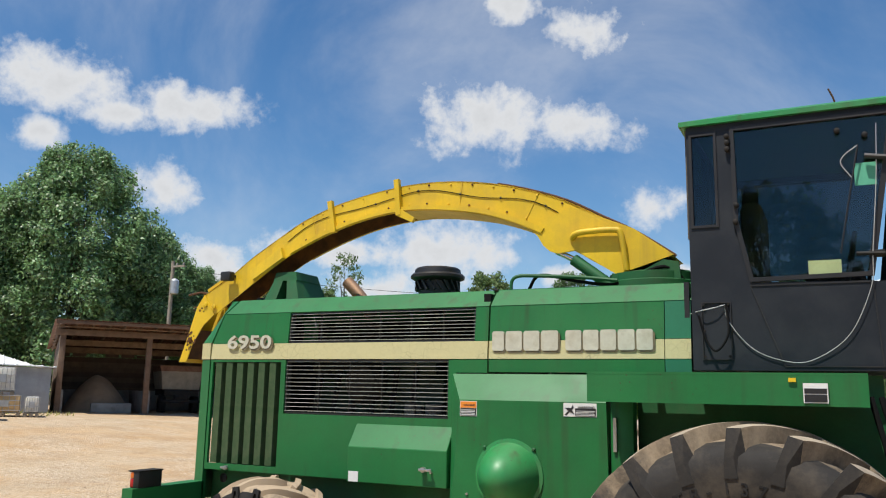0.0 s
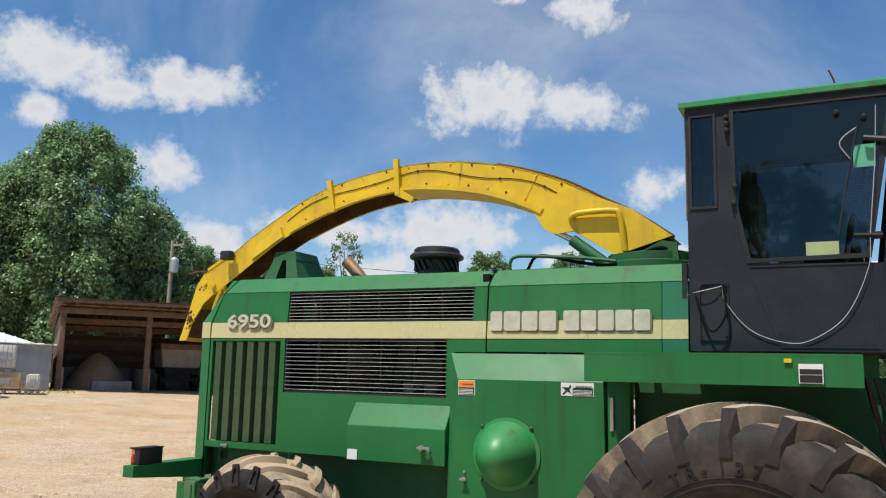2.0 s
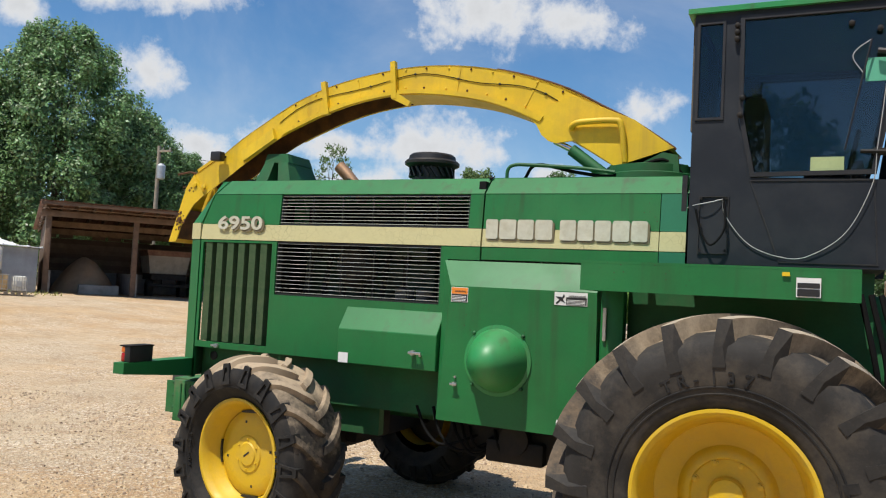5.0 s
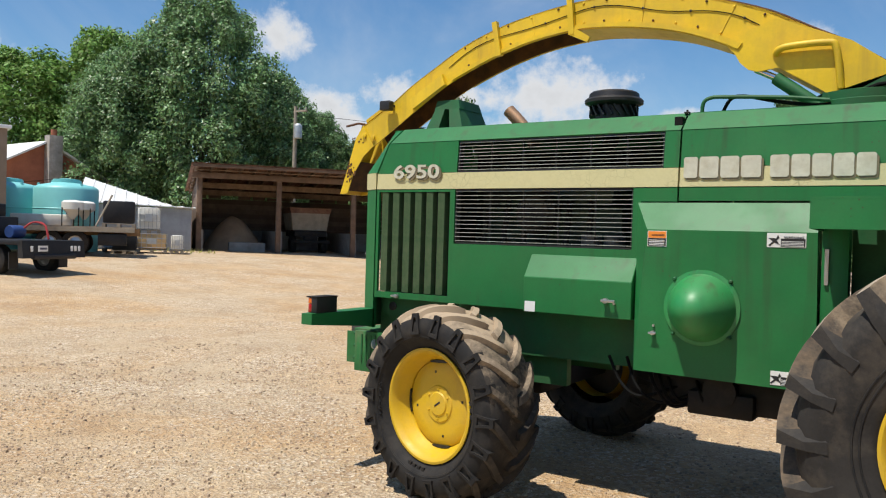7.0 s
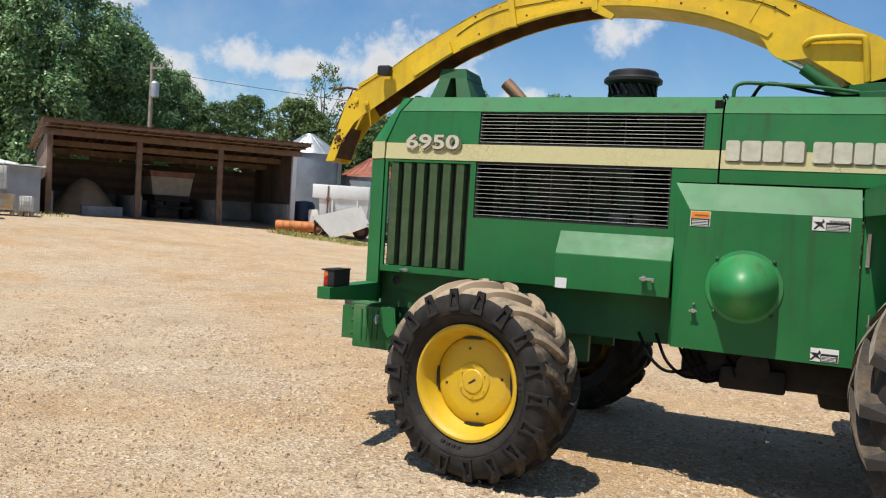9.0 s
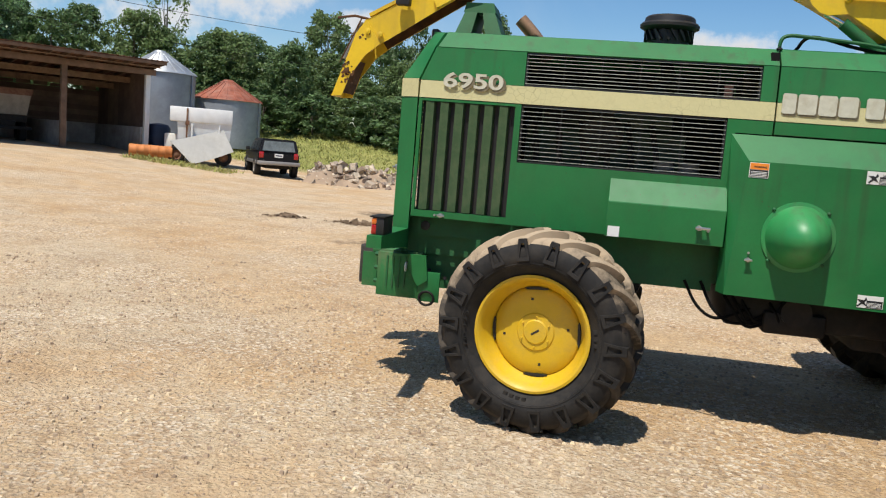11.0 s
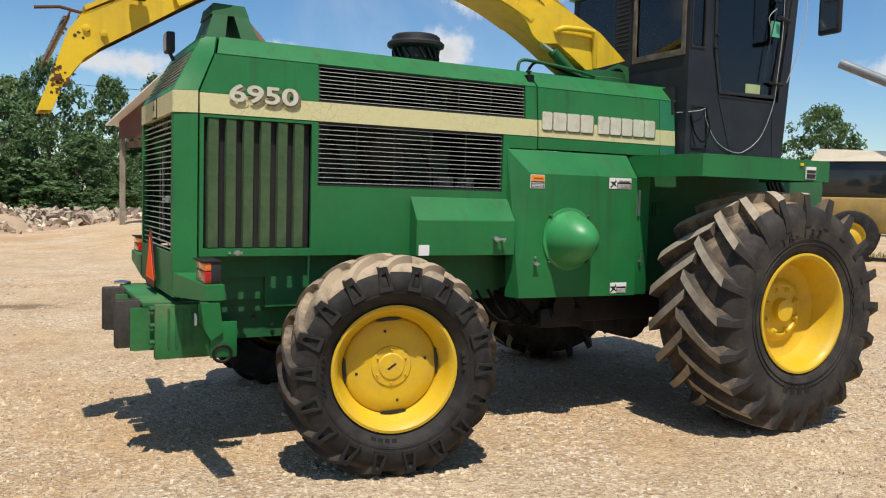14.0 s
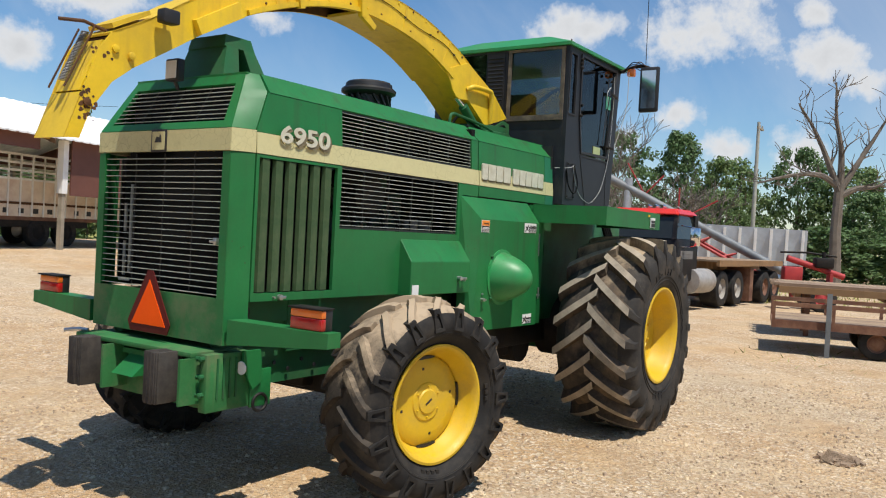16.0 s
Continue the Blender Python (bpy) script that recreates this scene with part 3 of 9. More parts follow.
def hood_side(far):
    tag = "" if far else "faded green painted hood side"
    b = B()
    plate(b, 0.012, 0.745, 2.235, 2.47, far, xl=0.105)
    part("upper_side_panel", b, GREEN, H, tag)
    b = B()
    plate(b, 2.305, 2.402, 2.235, 2.47, far)
    part("grille_end_panel", b, GREEN, H)
    b = B()
    plate(b, 0.012, 2.402, 2.112, 2.232, far, out=0.003, thick=0.03)
    part("stripe", b, CREAM, H, "cracked cream stripe along the hood")
    for nm, q in (("vent_frame_bar", (0.012, 0.035, 1.265, 2.108)), ("vent_frame_bar", (0.035, 0.70, 2.09, 2.108)), ("vent_frame_bar", (0.035, 0.70, 1.265, 1.312)),
                  ("vent_frame_bar", (0.70, 0.742, 1.265, 2.108)), ("lower_side_panel", (0.742, 2.17, 1.265, 1.706)), ("grille_end_panel", (2.116, 2.17, 1.706, 2.108)),
                  ("shelf_panel", (2.17, 2.402, 2.02, 2.108))):
        b = B()
        plate(b, *q, far)
        part(nm, b, GREEN, H, "dust-specked green painted side panel" if nm == "lower_side_panel" else "")
    # upright louvred vent
    b = B()
    # black sheet behind the ribs: the shade in the slots, given as colour
    box(b, 0.035, 0.70, *sorted((flip(far, 0.055), flip(far, 0.06))), 1.312, 2.09)
    v = part("vent", b, BLACK, H, "upright ribbed vent with dark slots")
    rib = None
    for k in range(6):
        x = 0.062 + k * 0.1055
        if rib is None:
            rb = B()
            slab(rb, [(-0.004, 0.03), (0.002, 0.003), (0.060, 0.006), (0.070, 0.05), (0.060, 0.05), (0.054, 0.018), (0.008, 0.014)], "z", 1.318, 2.086)
            if far:
                bmesh.ops.transform(rb, matrix=Matrix.Translation((0, 2 * YC, 0)) @ Matrix.Diagonal((1, -1, 1, 1)), verts=rb.verts[:])
            ob = part("rib", rb, RIB, v, sharp=12)
            rib = ob.data
        else:
            ob = new("rib", rib)
            ob.parent = v
        ob.matrix_basis = pose(x, 0, 0)
    side_grille(far, 0.752, 2.298, 2.238, 2.462, 9, "wide louvred grille above the stripe")
    side_grille(far, 0.748, 2.11, 1.712, 2.104, 13, "wide louvred grille below the stripe")
    # forward hood and its faded end cap
    b = B()
    plate(b, 2.414, 3.575, 2.025, 2.108, far)
    part("forward_hood_skirt", b, GREEN, H)
    b = B()
    plate(b, 2.414, 3.575, 2.235, 2.47, far)
    part("forward_hood_panel", b, GREEN, H)
    b = B()
    plate(b, 2.414, 3.575, 2.112, 2.232, far, out=0.003, thick=0.03)
    part("stripe", b, CREAM, H)
    b = B()
    plate(b, 3.58, 3.735, 2.025, 2.108, far)
    part("end_cap_skirt", b, GREEN_TEAL, H)
    b = B()
    plate(b, 3.58, 3.735, 2.235, 2.47, far)
    part("hood_end_cap", b, GREEN_TEAL, H, "bluish green faded end panel")
    b = B()
    plate(b, 3.58, 3.735, 2.112, 2.232, far, out=0.002, thick=0.03)
    part("stripe", b, CREAM, H)
    # sloping shoulder below the top
    for x0, x1, nm in ((0.115, 2.402, "hood_shoulder"), (2.414, 3.75, "forward_hood_shoulder")):
        b = B()
        xr0 = x0 + (0.04 if x0 < 1 else 0)
        c = [(x0, flip(far, 0.026), 2.472), (x1, flip(far, 0.026), 2.472), (x1, flip(far, 0.05), 2.462), (x0, flip(far, 0.05), 2.462),
             (xr0, flip(far, 0.15), 2.592), (x1, flip(far, 0.15), 2.592), (x1, flip(far, 0.165), 2.575), (xr0, flip(far, 0.165), 2.575)]
        hexa(b, c)
        part(nm, b, GREEN, H)


for far_side in (False, True):
    hood_side(far_side)

b = B()
box(b, 0.155, 2.402, 0.15, 2 * YC - 0.15, 2.578, 2.593)
part("hood_top", b, GREEN, H)
b = B()
box(b, 2.414, 3.75, 0.15, 2 * YC - 0.15, 2.578, 2.596)
part("forward_hood_top", b, GREEN, H)
b = B()
box(b, 3.70, 3.73, 0.02, 2 * YC - 0.02, 2.03, 2.58)
part("hood_bulkhead", b, BLACK, H)

# rear cap: corner posts, rear frame, sloping top
RX = -0.13
for far_side in (False, True):
    b = B()
    for z0, z1, mt in ((1.02, 2.108, 0), (2.112, 2.24, 1)):
        if mt == 0:
            hexa(b, [(x, flip(far_side, y), z) for z in (z0, z1) for x, y in ((0.0, 0.0), (RX + 0.004, 0.056), (RX + 0.005, 0.10), (0.0, 0.04))])
    part("corner_post", b, GREEN, H)
    b = B()
    inner, outer = ((RX, 0.058, 2.243), (-0.008, 0.128, 2.47), (0.056, 0.168, 2.586)), ((0.0, 0.006, 2.243), (0.094, 0.028, 2.47), (0.132, 0.14, 2.586))
    rows = []
    for k in range(11):
        f = k / 10 * 2
        j = min(1, int(f))
        pa, pb = Vector(inner[j]).lerp(Vector(inner[j + 1]), f - j), Vector(outer[j]).lerp(Vector(outer[j + 1]), f - j)
        pts = [pa.lerp(pb, q / 4) for q in range(5)]
        pts += [p + Vector((0.012, 0.02, -0.004)) for p in reversed(pts)]
        rows.append([b.verts.new((p.x, flip(far_side, p.y), p.z)) for p in pts])
    for r0, r1 in zip(rows, rows[1:]):
        for j in range(10):
            b.faces.new((r0[j], r0[(j + 1) % 10], r1[(j + 1) % 10], r1[j]))
    b.faces.new(rows[0])
    b.faces.new(rows[-1])
    bmesh.ops.recalc_face_normals(b, faces=b.faces[:])
    part("corner_facet", b, GREEN, H)
    b = B()
    hexa(b, [(x, flip(far_side, y), z) for z in (2.112, 2.24) for x, y in ((0.0, -0.003), (RX - 0.003, 0.052), (RX, 0.10), (0.0, 0.04))])
    part("stripe", b, CREAM, H)
y1 = 2 * YC
for a0, a1, z0, z1 in ((0.058, 0.12, 1.28, 2.108), (y1 - 0.12, y1 - 0.058, 1.28, 2.108)):
    b = B()
    box(b, RX, RX + 0.03, a0, a1, z0, z1)
    part("rear_stile", b, GREEN, H)
b = B()
box(b, RX, RX + 0.03, 0.058, y1 - 0.058, 1.02, 1.28)
part("rear_panel", b, GREEN_DUSTY, H, "scuffed green lower rear panel")
b = B()
box(b, RX - 0.004, RX + 0.03, 0.058, y1 - 0.058, 2.114, 2.238)
part("stripe", b, CREAM, H)


def slope_pt(y, z):
    """A point on the sloping rear of the hood top."""
    t = (z - 2.243) / (2.586 - 2.243)
    return (RX + t * 0.185, y, z)


b = B()
for a0, a1, b0, b1, z0, z1 in ((0.058, 1.282, 0.072, 1.268, 2.243, 2.285), (0.155, 1.185, 0.17, 1.17, 2.52, 2.586),
                               (0.072, 0.15, 0.155, 0.21, 2.285, 2.52), (1.19, 1.268, 1.13, 1.185, 2.285, 2.52)):
    p = [slope_pt(a0, z0), slope_pt(a1, z0), slope_pt(b1, z1), slope_pt(b0, z1)]
    inn = [(x + 0.02, y, z - 0.01) for x, y, z in p]
    hexa(b, inn + p)
part("rear_slope_frame", b, GREEN, H)
b = B()
box(b, 0.05, 0.16, 0.16, 1.18, 2.578, 2.590)
part("rear_top_cap", b, GREEN, H)
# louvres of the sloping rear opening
# black sheet behind the slats stands in for the shaded depth
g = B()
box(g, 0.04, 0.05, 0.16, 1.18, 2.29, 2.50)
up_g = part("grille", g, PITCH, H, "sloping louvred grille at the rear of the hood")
for k in range(8):
    z = 2.30 + k * 0.028
    t = (z - 2.285) / 0.235
    s = B()
    x = slope_pt(0, z)[0]
    box(s, x - 0.002, x + 0.009, 0.15 + 0.06 * t, 1.19 - 0.06 * t, z - 0.002, z + 0.002)
    part("slat", s, SLAT, up_g)
for y in (0.42, 0.67, 0.92):
    s = B()
    p, q = slope_pt(y, 2.288), slope_pt(y, 2.518)
    tube(s, [(p[0] + 0.014, y, p[2]), (q[0] + 0.014, y, q[2])], 0.004, 6)
    part("upright_bar", s, BLACK, up_g)
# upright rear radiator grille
# flat black backing, shade painted in behind these slats too
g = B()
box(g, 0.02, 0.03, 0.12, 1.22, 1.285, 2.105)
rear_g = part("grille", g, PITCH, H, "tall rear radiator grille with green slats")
slat_me = None
for k in range(23):
    z = 1.297 + k * 0.0352
    if slat_me is None:
        s = B()
        box(s, -0.009, 0.009, 0.12, 1.22, -0.0019, 0.0019)
        ob = part("slat", s, SLAT, rear_g)
        slat_me = ob.data
    else:
        ob = new("slat", slat_me)
        ob.parent = rear_g
    ob.matrix_basis = pose(RX + 0.018, 0, z)
for y in (0.395, 0.67, 0.945):
    s = B()
    box(s, RX + 0.03, RX + 0.036, y - 0.004, y + 0.004, 1.285, 2.105)
    part("upright_bar", s, BLACK, rear_g)
for ya, za, zb, xa in ((1.085, 1.36, 1.92, -0.02), (1.128, 1.34, 1.56, -0.03), (1.128, 1.62, 1.80, -0.03)):
    s = B()
    box(s, xa, xa + 0.012, ya, ya + 0.02, za, zb, 0.002)
    part("screen_strip", s, SCREEN, rear_g, "pale strip behind the grille")
s = B()
box(s, -0.04, -0.03, 1.06, 1.17, 1.305, 1.325, 0.003)
part("screen_clip", s, WHITE, rear_g)
b = B()
box(b, RX - 0.03, RX, 0.115, 0.135, 1.58, 1.62, 0.004)
box(b, RX - 0.045, RX - 0.03, 0.10, 0.15, 1.593, 1.607, 0.003)
part("latch", b, STEEL, H)
# square badge on the rear stripe
b = B()
box(b, RX - 0.010, RX - 0.004, 0.61, 0.755, 2.108, 2.244, 0.004)
badge = part("badge", b, BLACK, H, "square dark badge with a pale shape")
b = B()
box(b, RX - 0.013, RX - 0.010, 0.625, 0.74, 2.122, 2.23)
part("badge_field", b, CREAM, badge)
b = B()
slab(b, [(0.65, 2.165), (0.715, 2.165), (0.70, 2.20), (0.672, 2.195), (0.668, 2.218), (0.655, 2.20)], "x", RX - 0.0145, RX - 0.013)
part("badge_shape", b, BLACK, badge)

# slow-vehicle triangle
tri = B()
slab(tri, [(0.645, 1.40), (0.47, 1.09), (0.495, 1.03), (0.845, 1.03), (0.87, 1.09), (0.695, 1.40)], "x", RX - 0.035, RX - 0.03)
smv = part("slow_vehicle_sign", tri, DARKRED, H, "orange triangular slow-vehicle sign with dark red border")
tri = B()
slab(tri, [(0.67, 1.345), (0.51, 1.075), (0.83, 1.075)], "x", RX - 0.038, RX - 0.0352)
part("sign_face", tri, ORANGE, smv)
tri = B()
box(tri, RX - 0.03, RX, 0.65, 0.69, 1.10, 1.30)
part("sign_bracket", tri, BLACK, smv)

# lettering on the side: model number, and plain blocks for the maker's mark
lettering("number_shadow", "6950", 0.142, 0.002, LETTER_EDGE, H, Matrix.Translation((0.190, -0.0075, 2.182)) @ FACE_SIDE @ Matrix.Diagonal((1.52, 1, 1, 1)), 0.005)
lettering("number", "6950", 0.142, 0.002, LETTER, H, Matrix.Translation((0.174, -0.0115, 2.195)) @ FACE_SIDE @ Matrix.Diagonal((1.52, 1, 1, 1)), 0.003, "worn cream numerals")
x = 2.44
for wd, gap in ((0.085, 0.012), (0.115, 0.012), (0.11, 0.012), (0.115, 0.05), (0.105, 0.012), (0.1, 0.012), (0.1, 0.012), (0.105, 0.012), (0.1, 0.0)):
    b = B()
    c = 0.010
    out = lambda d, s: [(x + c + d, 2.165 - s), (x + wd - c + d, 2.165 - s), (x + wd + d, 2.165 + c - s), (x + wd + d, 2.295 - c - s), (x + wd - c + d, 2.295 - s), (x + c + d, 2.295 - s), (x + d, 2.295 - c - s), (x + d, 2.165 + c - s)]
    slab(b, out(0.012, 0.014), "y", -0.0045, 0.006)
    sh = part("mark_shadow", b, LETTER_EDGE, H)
    b = B()
    slab(b, out(0.0, 0.0), "y", -0.0085, 0.004)
    part("mark_block", b, LETTER, sh, "worn cream block of a maker's mark")
    x += wd + gap

# tool box on the side
b = B()
slab(b, [(0.03, 1.255), (-0.108, 1.262), (-0.11, 1.50), (-0.002, 1.655), (0.03, 1.655)], "x", 1.395, 2.165, 0.004)
bx = part("side_box", b, GREEN, H, "green side box with a sloping lid", 14)
b = B()
tube(b, [(2.0, -0.108, 1.375), (2.0, -0.14, 1.375)], 0.018, 10)
lt = part("latch", b, STEEL, bx)
b = B()
box(b, 1.975, 2.07, -0.149, -0.1395, 1.366, 1.384, 0.003)
part("latch_handle", b, STEEL, lt)
b = B()
tube(b, [(2.055, -0.105, 1.36), (2.06, -0.138, 1.36)], 0.008, 8)
part("latch_stud", b, STEEL, lt)
b = B()
box(b, 1.41, 1.488, -0.114, -0.1105, 1.265, 1.335)
part("sticker", b, WHITE, bx)
# door edge and fastenings of the vent panel
b = B()
tube(b, [(0.235, 0.0, 1.285), (0.235, -0.025, 1.285)], 0.017, 10)
lt = part("latch", b, STEEL, H)
b = B()
tube(b, [(0.19, 0.0, 1.285), (0.19, -0.015, 1.285)], 0.008, 8)
part("latch_stud", b, STEEL, lt)
b = B()
box(b, 0.21, 0.265, -0.034, -0.0245, 1.278, 1.294, 0.002)
part("latch_handle", b, STEEL, lt)
for xx in (2.405,):
    b = B()
    tube(b, [(xx, 0.14, 2.585), (xx, 0.137, 2.612)], 0.007, 8)
    box(b, xx - 0.018, xx + 0.018, 0.125, 0.148, 2.590, 2.600, 0.002)
    part("hood_catch", b, BLACK, H)

# hydraulic side panel with the round cover
b = B()
yo = -0.13
hexa(b, [(2.165, 0.0, 0.955), (3.26, 0.0, 0.945), (3.24, 0.0, 2.012), (2.15, 0.0, 2.012), (2.20, yo, 0.955), (3.26, yo, 0.945), (3.243, yo, 1.84), (2.262, yo, 1.84)])
pan = part("side_door", b, GREEN, H, "large green side door with chamfered top, lightly scratched", 14)
b = B()
prof = [(0.228, 0.0), (0.228, -0.010), (0.204, -0.014), (0.194, -0.045), (0.178, -0.095), (0.155, -0.15), (0.126, -0.20), (0.094, -0.238), (0.06, -0.263), (0.03, -0.275), (0.004, -0.279)]
lathe(b, prof, (2.615, yo, 1.375), "y", 48)
part("round_cover", b, GREEN_BRIGHT, pan, "glossy domed green cover")
for a in range(4):
    b = B()
    ca, sa = math.cos(radians(45 + 90 * a)), math.sin(radians(45 + 90 * a))
    lathe(b, [(0.012, 0.0), (0.012, -0.015), (0.006, -0.02)], (2.615 + 0.236 * ca, yo, 1.375 + 0.236 * sa), "y", 10)
    part("bolt", b, GREEN_DULL, pan)
b = B()
tube(b, [(2.325, yo, 1.2), (2.325, yo - 0.03, 1.2)], 0.014, 10)
lt = part("latch", b, STEEL, pan)
b = B()
box(b, 2.30, 2.35, yo - 0.036, yo - 0.0295, 1.193, 1.207, 0.002)
part("latch_handle", b, STEEL, lt)
b = B()
tube(b, [(2.325, yo, 1.245), (2.325, yo - 0.012, 1.245)], 0.008, 8)
part("latch_stud", b, STEEL, lt)


def decal(x0, x1, z0, z1, head, head_mat, writing=""):
    b = B()
    box(b, x0, x1, yo - 0.003, yo, z0, z1)
    d = part("warning_decal", b, WHITE, pan, "small printed warning decal")
    if head == "top":
        b = B()
        box(b, x0 + 0.003, x1 - 0.003, yo - 0.0045, yo - 0.003, z1 - 0.45 * (z1 - z0), z1 - 0.003)
        part("decal_head", b, head_mat, d)
        b = B()
        box(b, x0 + 0.004, x1 - 0.004, yo - 0.0045, yo - 0.003, z0 + 0.004, z1 - 0.48 * (z1 - z0))
        part("decal_body", b, BLACK, d)
        hx, hz, hs = x0 + 0.026, z1 - 0.032, 0.0165
    else:
        w = x1 - x0
        b = B()
        box(b, x0 + 0.36 * w, x1 - 0.004, yo - 0.0045, yo - 0.003, z0 + 0.004, z1 - 0.38 * (z1 - z0))
        part("decal_body", b, BLACK, d)
        b = B()
        cx, cz = x0 + 0.18 * w, (z0 + z1) / 2
        slab(b, [(cx - 0.03, cz - 0.03), (cx - 0.02, cz - 0.035), (cx + 0.03, cz + 0.012), (cx + 0.022, cz + 0.03), (cx + 0.012, cz + 0.01)], "y", yo - 0.0045, yo - 0.003)
        slab(b, [(cx - 0.03, cz + 0.012), (cx + 0.0, cz - 0.012), (cx + 0.034, cz - 0.028), (cx + 0.006, cz + 0.012)], "y", yo - 0.0048, yo - 0.003)
        part("decal_figure", b, BLACK, d)
        hx, hz, hs = x0 + 0.44 * w, z1 - 0.033, 0.022
    for k in range(4):
        b = B()
        wz = (z1 - z0) * 0.5 / 5
        xs0 = x0 + (0.01 if head == "top" else 0.38 * (x1 - x0))
        box(b, xs0, x1 - 0.012, yo - 0.0055, yo - 0.0045, z0 + 0.008 + k * wz, z0 + 0.008 + k * wz + wz * 0.4)
        part("print_line", b, WHITE, d)
    if writing:
        lettering("decal_word", writing, hs, 0.0004, BLACK, d, Matrix.Translation((hx, yo - 0.0052, hz)) @ FACE_SIDE, 0.0004)


decal(2.268, 2.388, 1.735, 1.832, "top", DECAL_ORANGE, "WARNING")
decal(2.975, 3.185, 1.752, 1.834, "left", WHITE, "WARNING")
decal(3.02, 3.175, 0.965, 1.045, "left", WHITE)

# narrow panel and wheel arch wall behind it
b = B()
box(b, 3.262, 3.40, -0.10, 0.0, 0.945, 2.0, 0.004)
part("arch_edge_panel", b, GREEN, H)
b = B()
box(b, 3.28, 3.30, -0.115, -0.10, 1.55, 1.75)
part("hinge", b, STEEL, H)
b = B()
tube(b, [(3.32, -0.10, 1.2), (3.32, -0.125, 1.2)], 0.012, 8)
tube(b, [(3.32, -0.115, 1.17), (3.32, -0.115, 1.27)], 0.007, 6)
part("hinge", b, STEEL, H)
b = B()
box(b, 3.40, 4.75, 0.03, 0.06, 0.95, 2.02)
for k in range(4):
    box(b, 3.55 + 0.035 * k, 3.56 + 0.035 * k, 0.022, 0.03, 1.55, 1.66)
part("arch_wall", b, GREEN_DULL, H, "dull green wheel arch wall with small slots")
# fender deck
b = B()
slab(b, [(3.25, -0.06), (3.30, -0.735), (4.66, -0.72), (4.66, -0.06)], "z", 1.995, 2.01)
slab(b, [(3.25, -0.06), (3.30, -0.735), (3.315, -0.72), (3.27, -0.06)], "z", 1.85, 1.997)
slab(b, [(3.30, -0.735), (4.66, -0.72), (4.66, -0.70), (3.315, -0.715)], "z", 1.85, 1.997)
slab(b, [(4.645, -0.72), (4.66, -0.72), (4.66, -0.06), (4.645, -0.06)], "z", 1.85, 1.997)
fen = part("fender", b, GREEN, H, "flat green fender over the drive wheel")
b = B()
box(b, 4.375, 4.485, -0.737, -0.727, 1.865, 1.96)
st = part("data_plate", b, WHITE, fen)
b = B()
box(b, 4.38, 4.48, -0.739, -0.737, 1.87, 1.905)
box(b, 4.38, 4.48, -0.739, -0.737, 1.91, 1.935)
part("data_plate_print", b, BLACK, st)
b = B()
box(b, 4.31, 4.345, -0.735, -0.727, 1.965, 1.985)
part("small_badge", b, YELLOW, fen)
for xx in (3.5, 4.05, 4.5):
    b = B()
    box(b, xx, xx + 0.04, -0.68, -0.02, 1.93, 1.99)
    part("fender_stay", b, GREEN_OILY, H)
# far fender
b = B()
box(b, 3.27, 4.66, 1.4, 2.06, 1.85, 2.01, 0.006)
part("fender", b, GREEN, H)

# chassis rails, axles, underside
b = B()
for yy in (0.17, y1 - 0.25):
    box(b, -0.05, 3.5, yy, yy + 0.08, 0.98, 1.26)
    box(b, -0.02, 1.6, yy + 0.02, yy + 0.09, 0.73, 0.99)
part("chassis_rail", b, GREEN_DULL, H, "dark green chassis rail")
b = B()
box(b, 0.45, 2.15, 0.13, 0.16, 0.93, 1.27)
box(b, 0.0, 0.45, 0.135, 0.165, 1.12, 1.27)
part("rail_cover", b, GREEN_DULL, H)
for k in range(6):
    b = B()
    lathe(b, [(0.014, 0.0), (0.014, -0.006)], (0.15 + 0.12 * k, 0.17, 0.86 - 0.05 * (k % 2)), "y", 8)
    part("frame_bolt", b, BLACK, H)
b = B()
lathe(b, [(0.035, 0.0), (0.035, -0.008), (0.02, -0.012)], (0.10, 0.135, 1.19), "y", 14)
part("frame_bung", b, BLACK, H)
b = B()
box(b, 1.0, 1.2, -0.30, 1.90, 0.56, 0.76, 0.02)
box(b, 0.9, 1.3, 0.4, 0.94, 0.6, 1.0, 0.03)
part("rear_axle", b, DARKMETAL, H)
b = B()
box(b, 3.95, 4.35, -0.42, 2.05, 0.68, 1.06, 0.04)
lathe(b, [(0.26, -0.35), (0.3, -0.3), (0.3, 0.2), (0.22, 0.25)], (4.15, 0.0, 0.87), "y", 24)
part("front_axle", b, DARKMETAL, H)
b = B()
box(b, 2.25, 3.9, 0.08, 1.26, 0.72, 0.95, 0.03)
box(b, 2.5, 2.9, 0.02, 0.3, 0.70, 0.85, 0.02)
box(b, 3.1, 3.7, 0.15, 1.1, 0.62, 0.8, 0.04)
lathe(b, [(0.1, 0.0), (0.1, 0.5)], (2.7, 0.0, 0.86), "y", 16)
lathe(b, [(0.16, 0.1), (0.16, 0.9)], (3.45, 0.0, 0.72), "y", 16)
part("underbody", b, DARKMETAL, H, "greasy dark machinery under the body")
b = B()
box(b, 4.4, 5.7, 0.1, 1.24, 0.7, 1.9, 0.04)
box(b, 5.2, 6.0, -0.05, 1.39, 0.45, 1.25, 0.05)
part("feed_housing", b, GREEN_DULL, H)
rnd = random.Random(5)
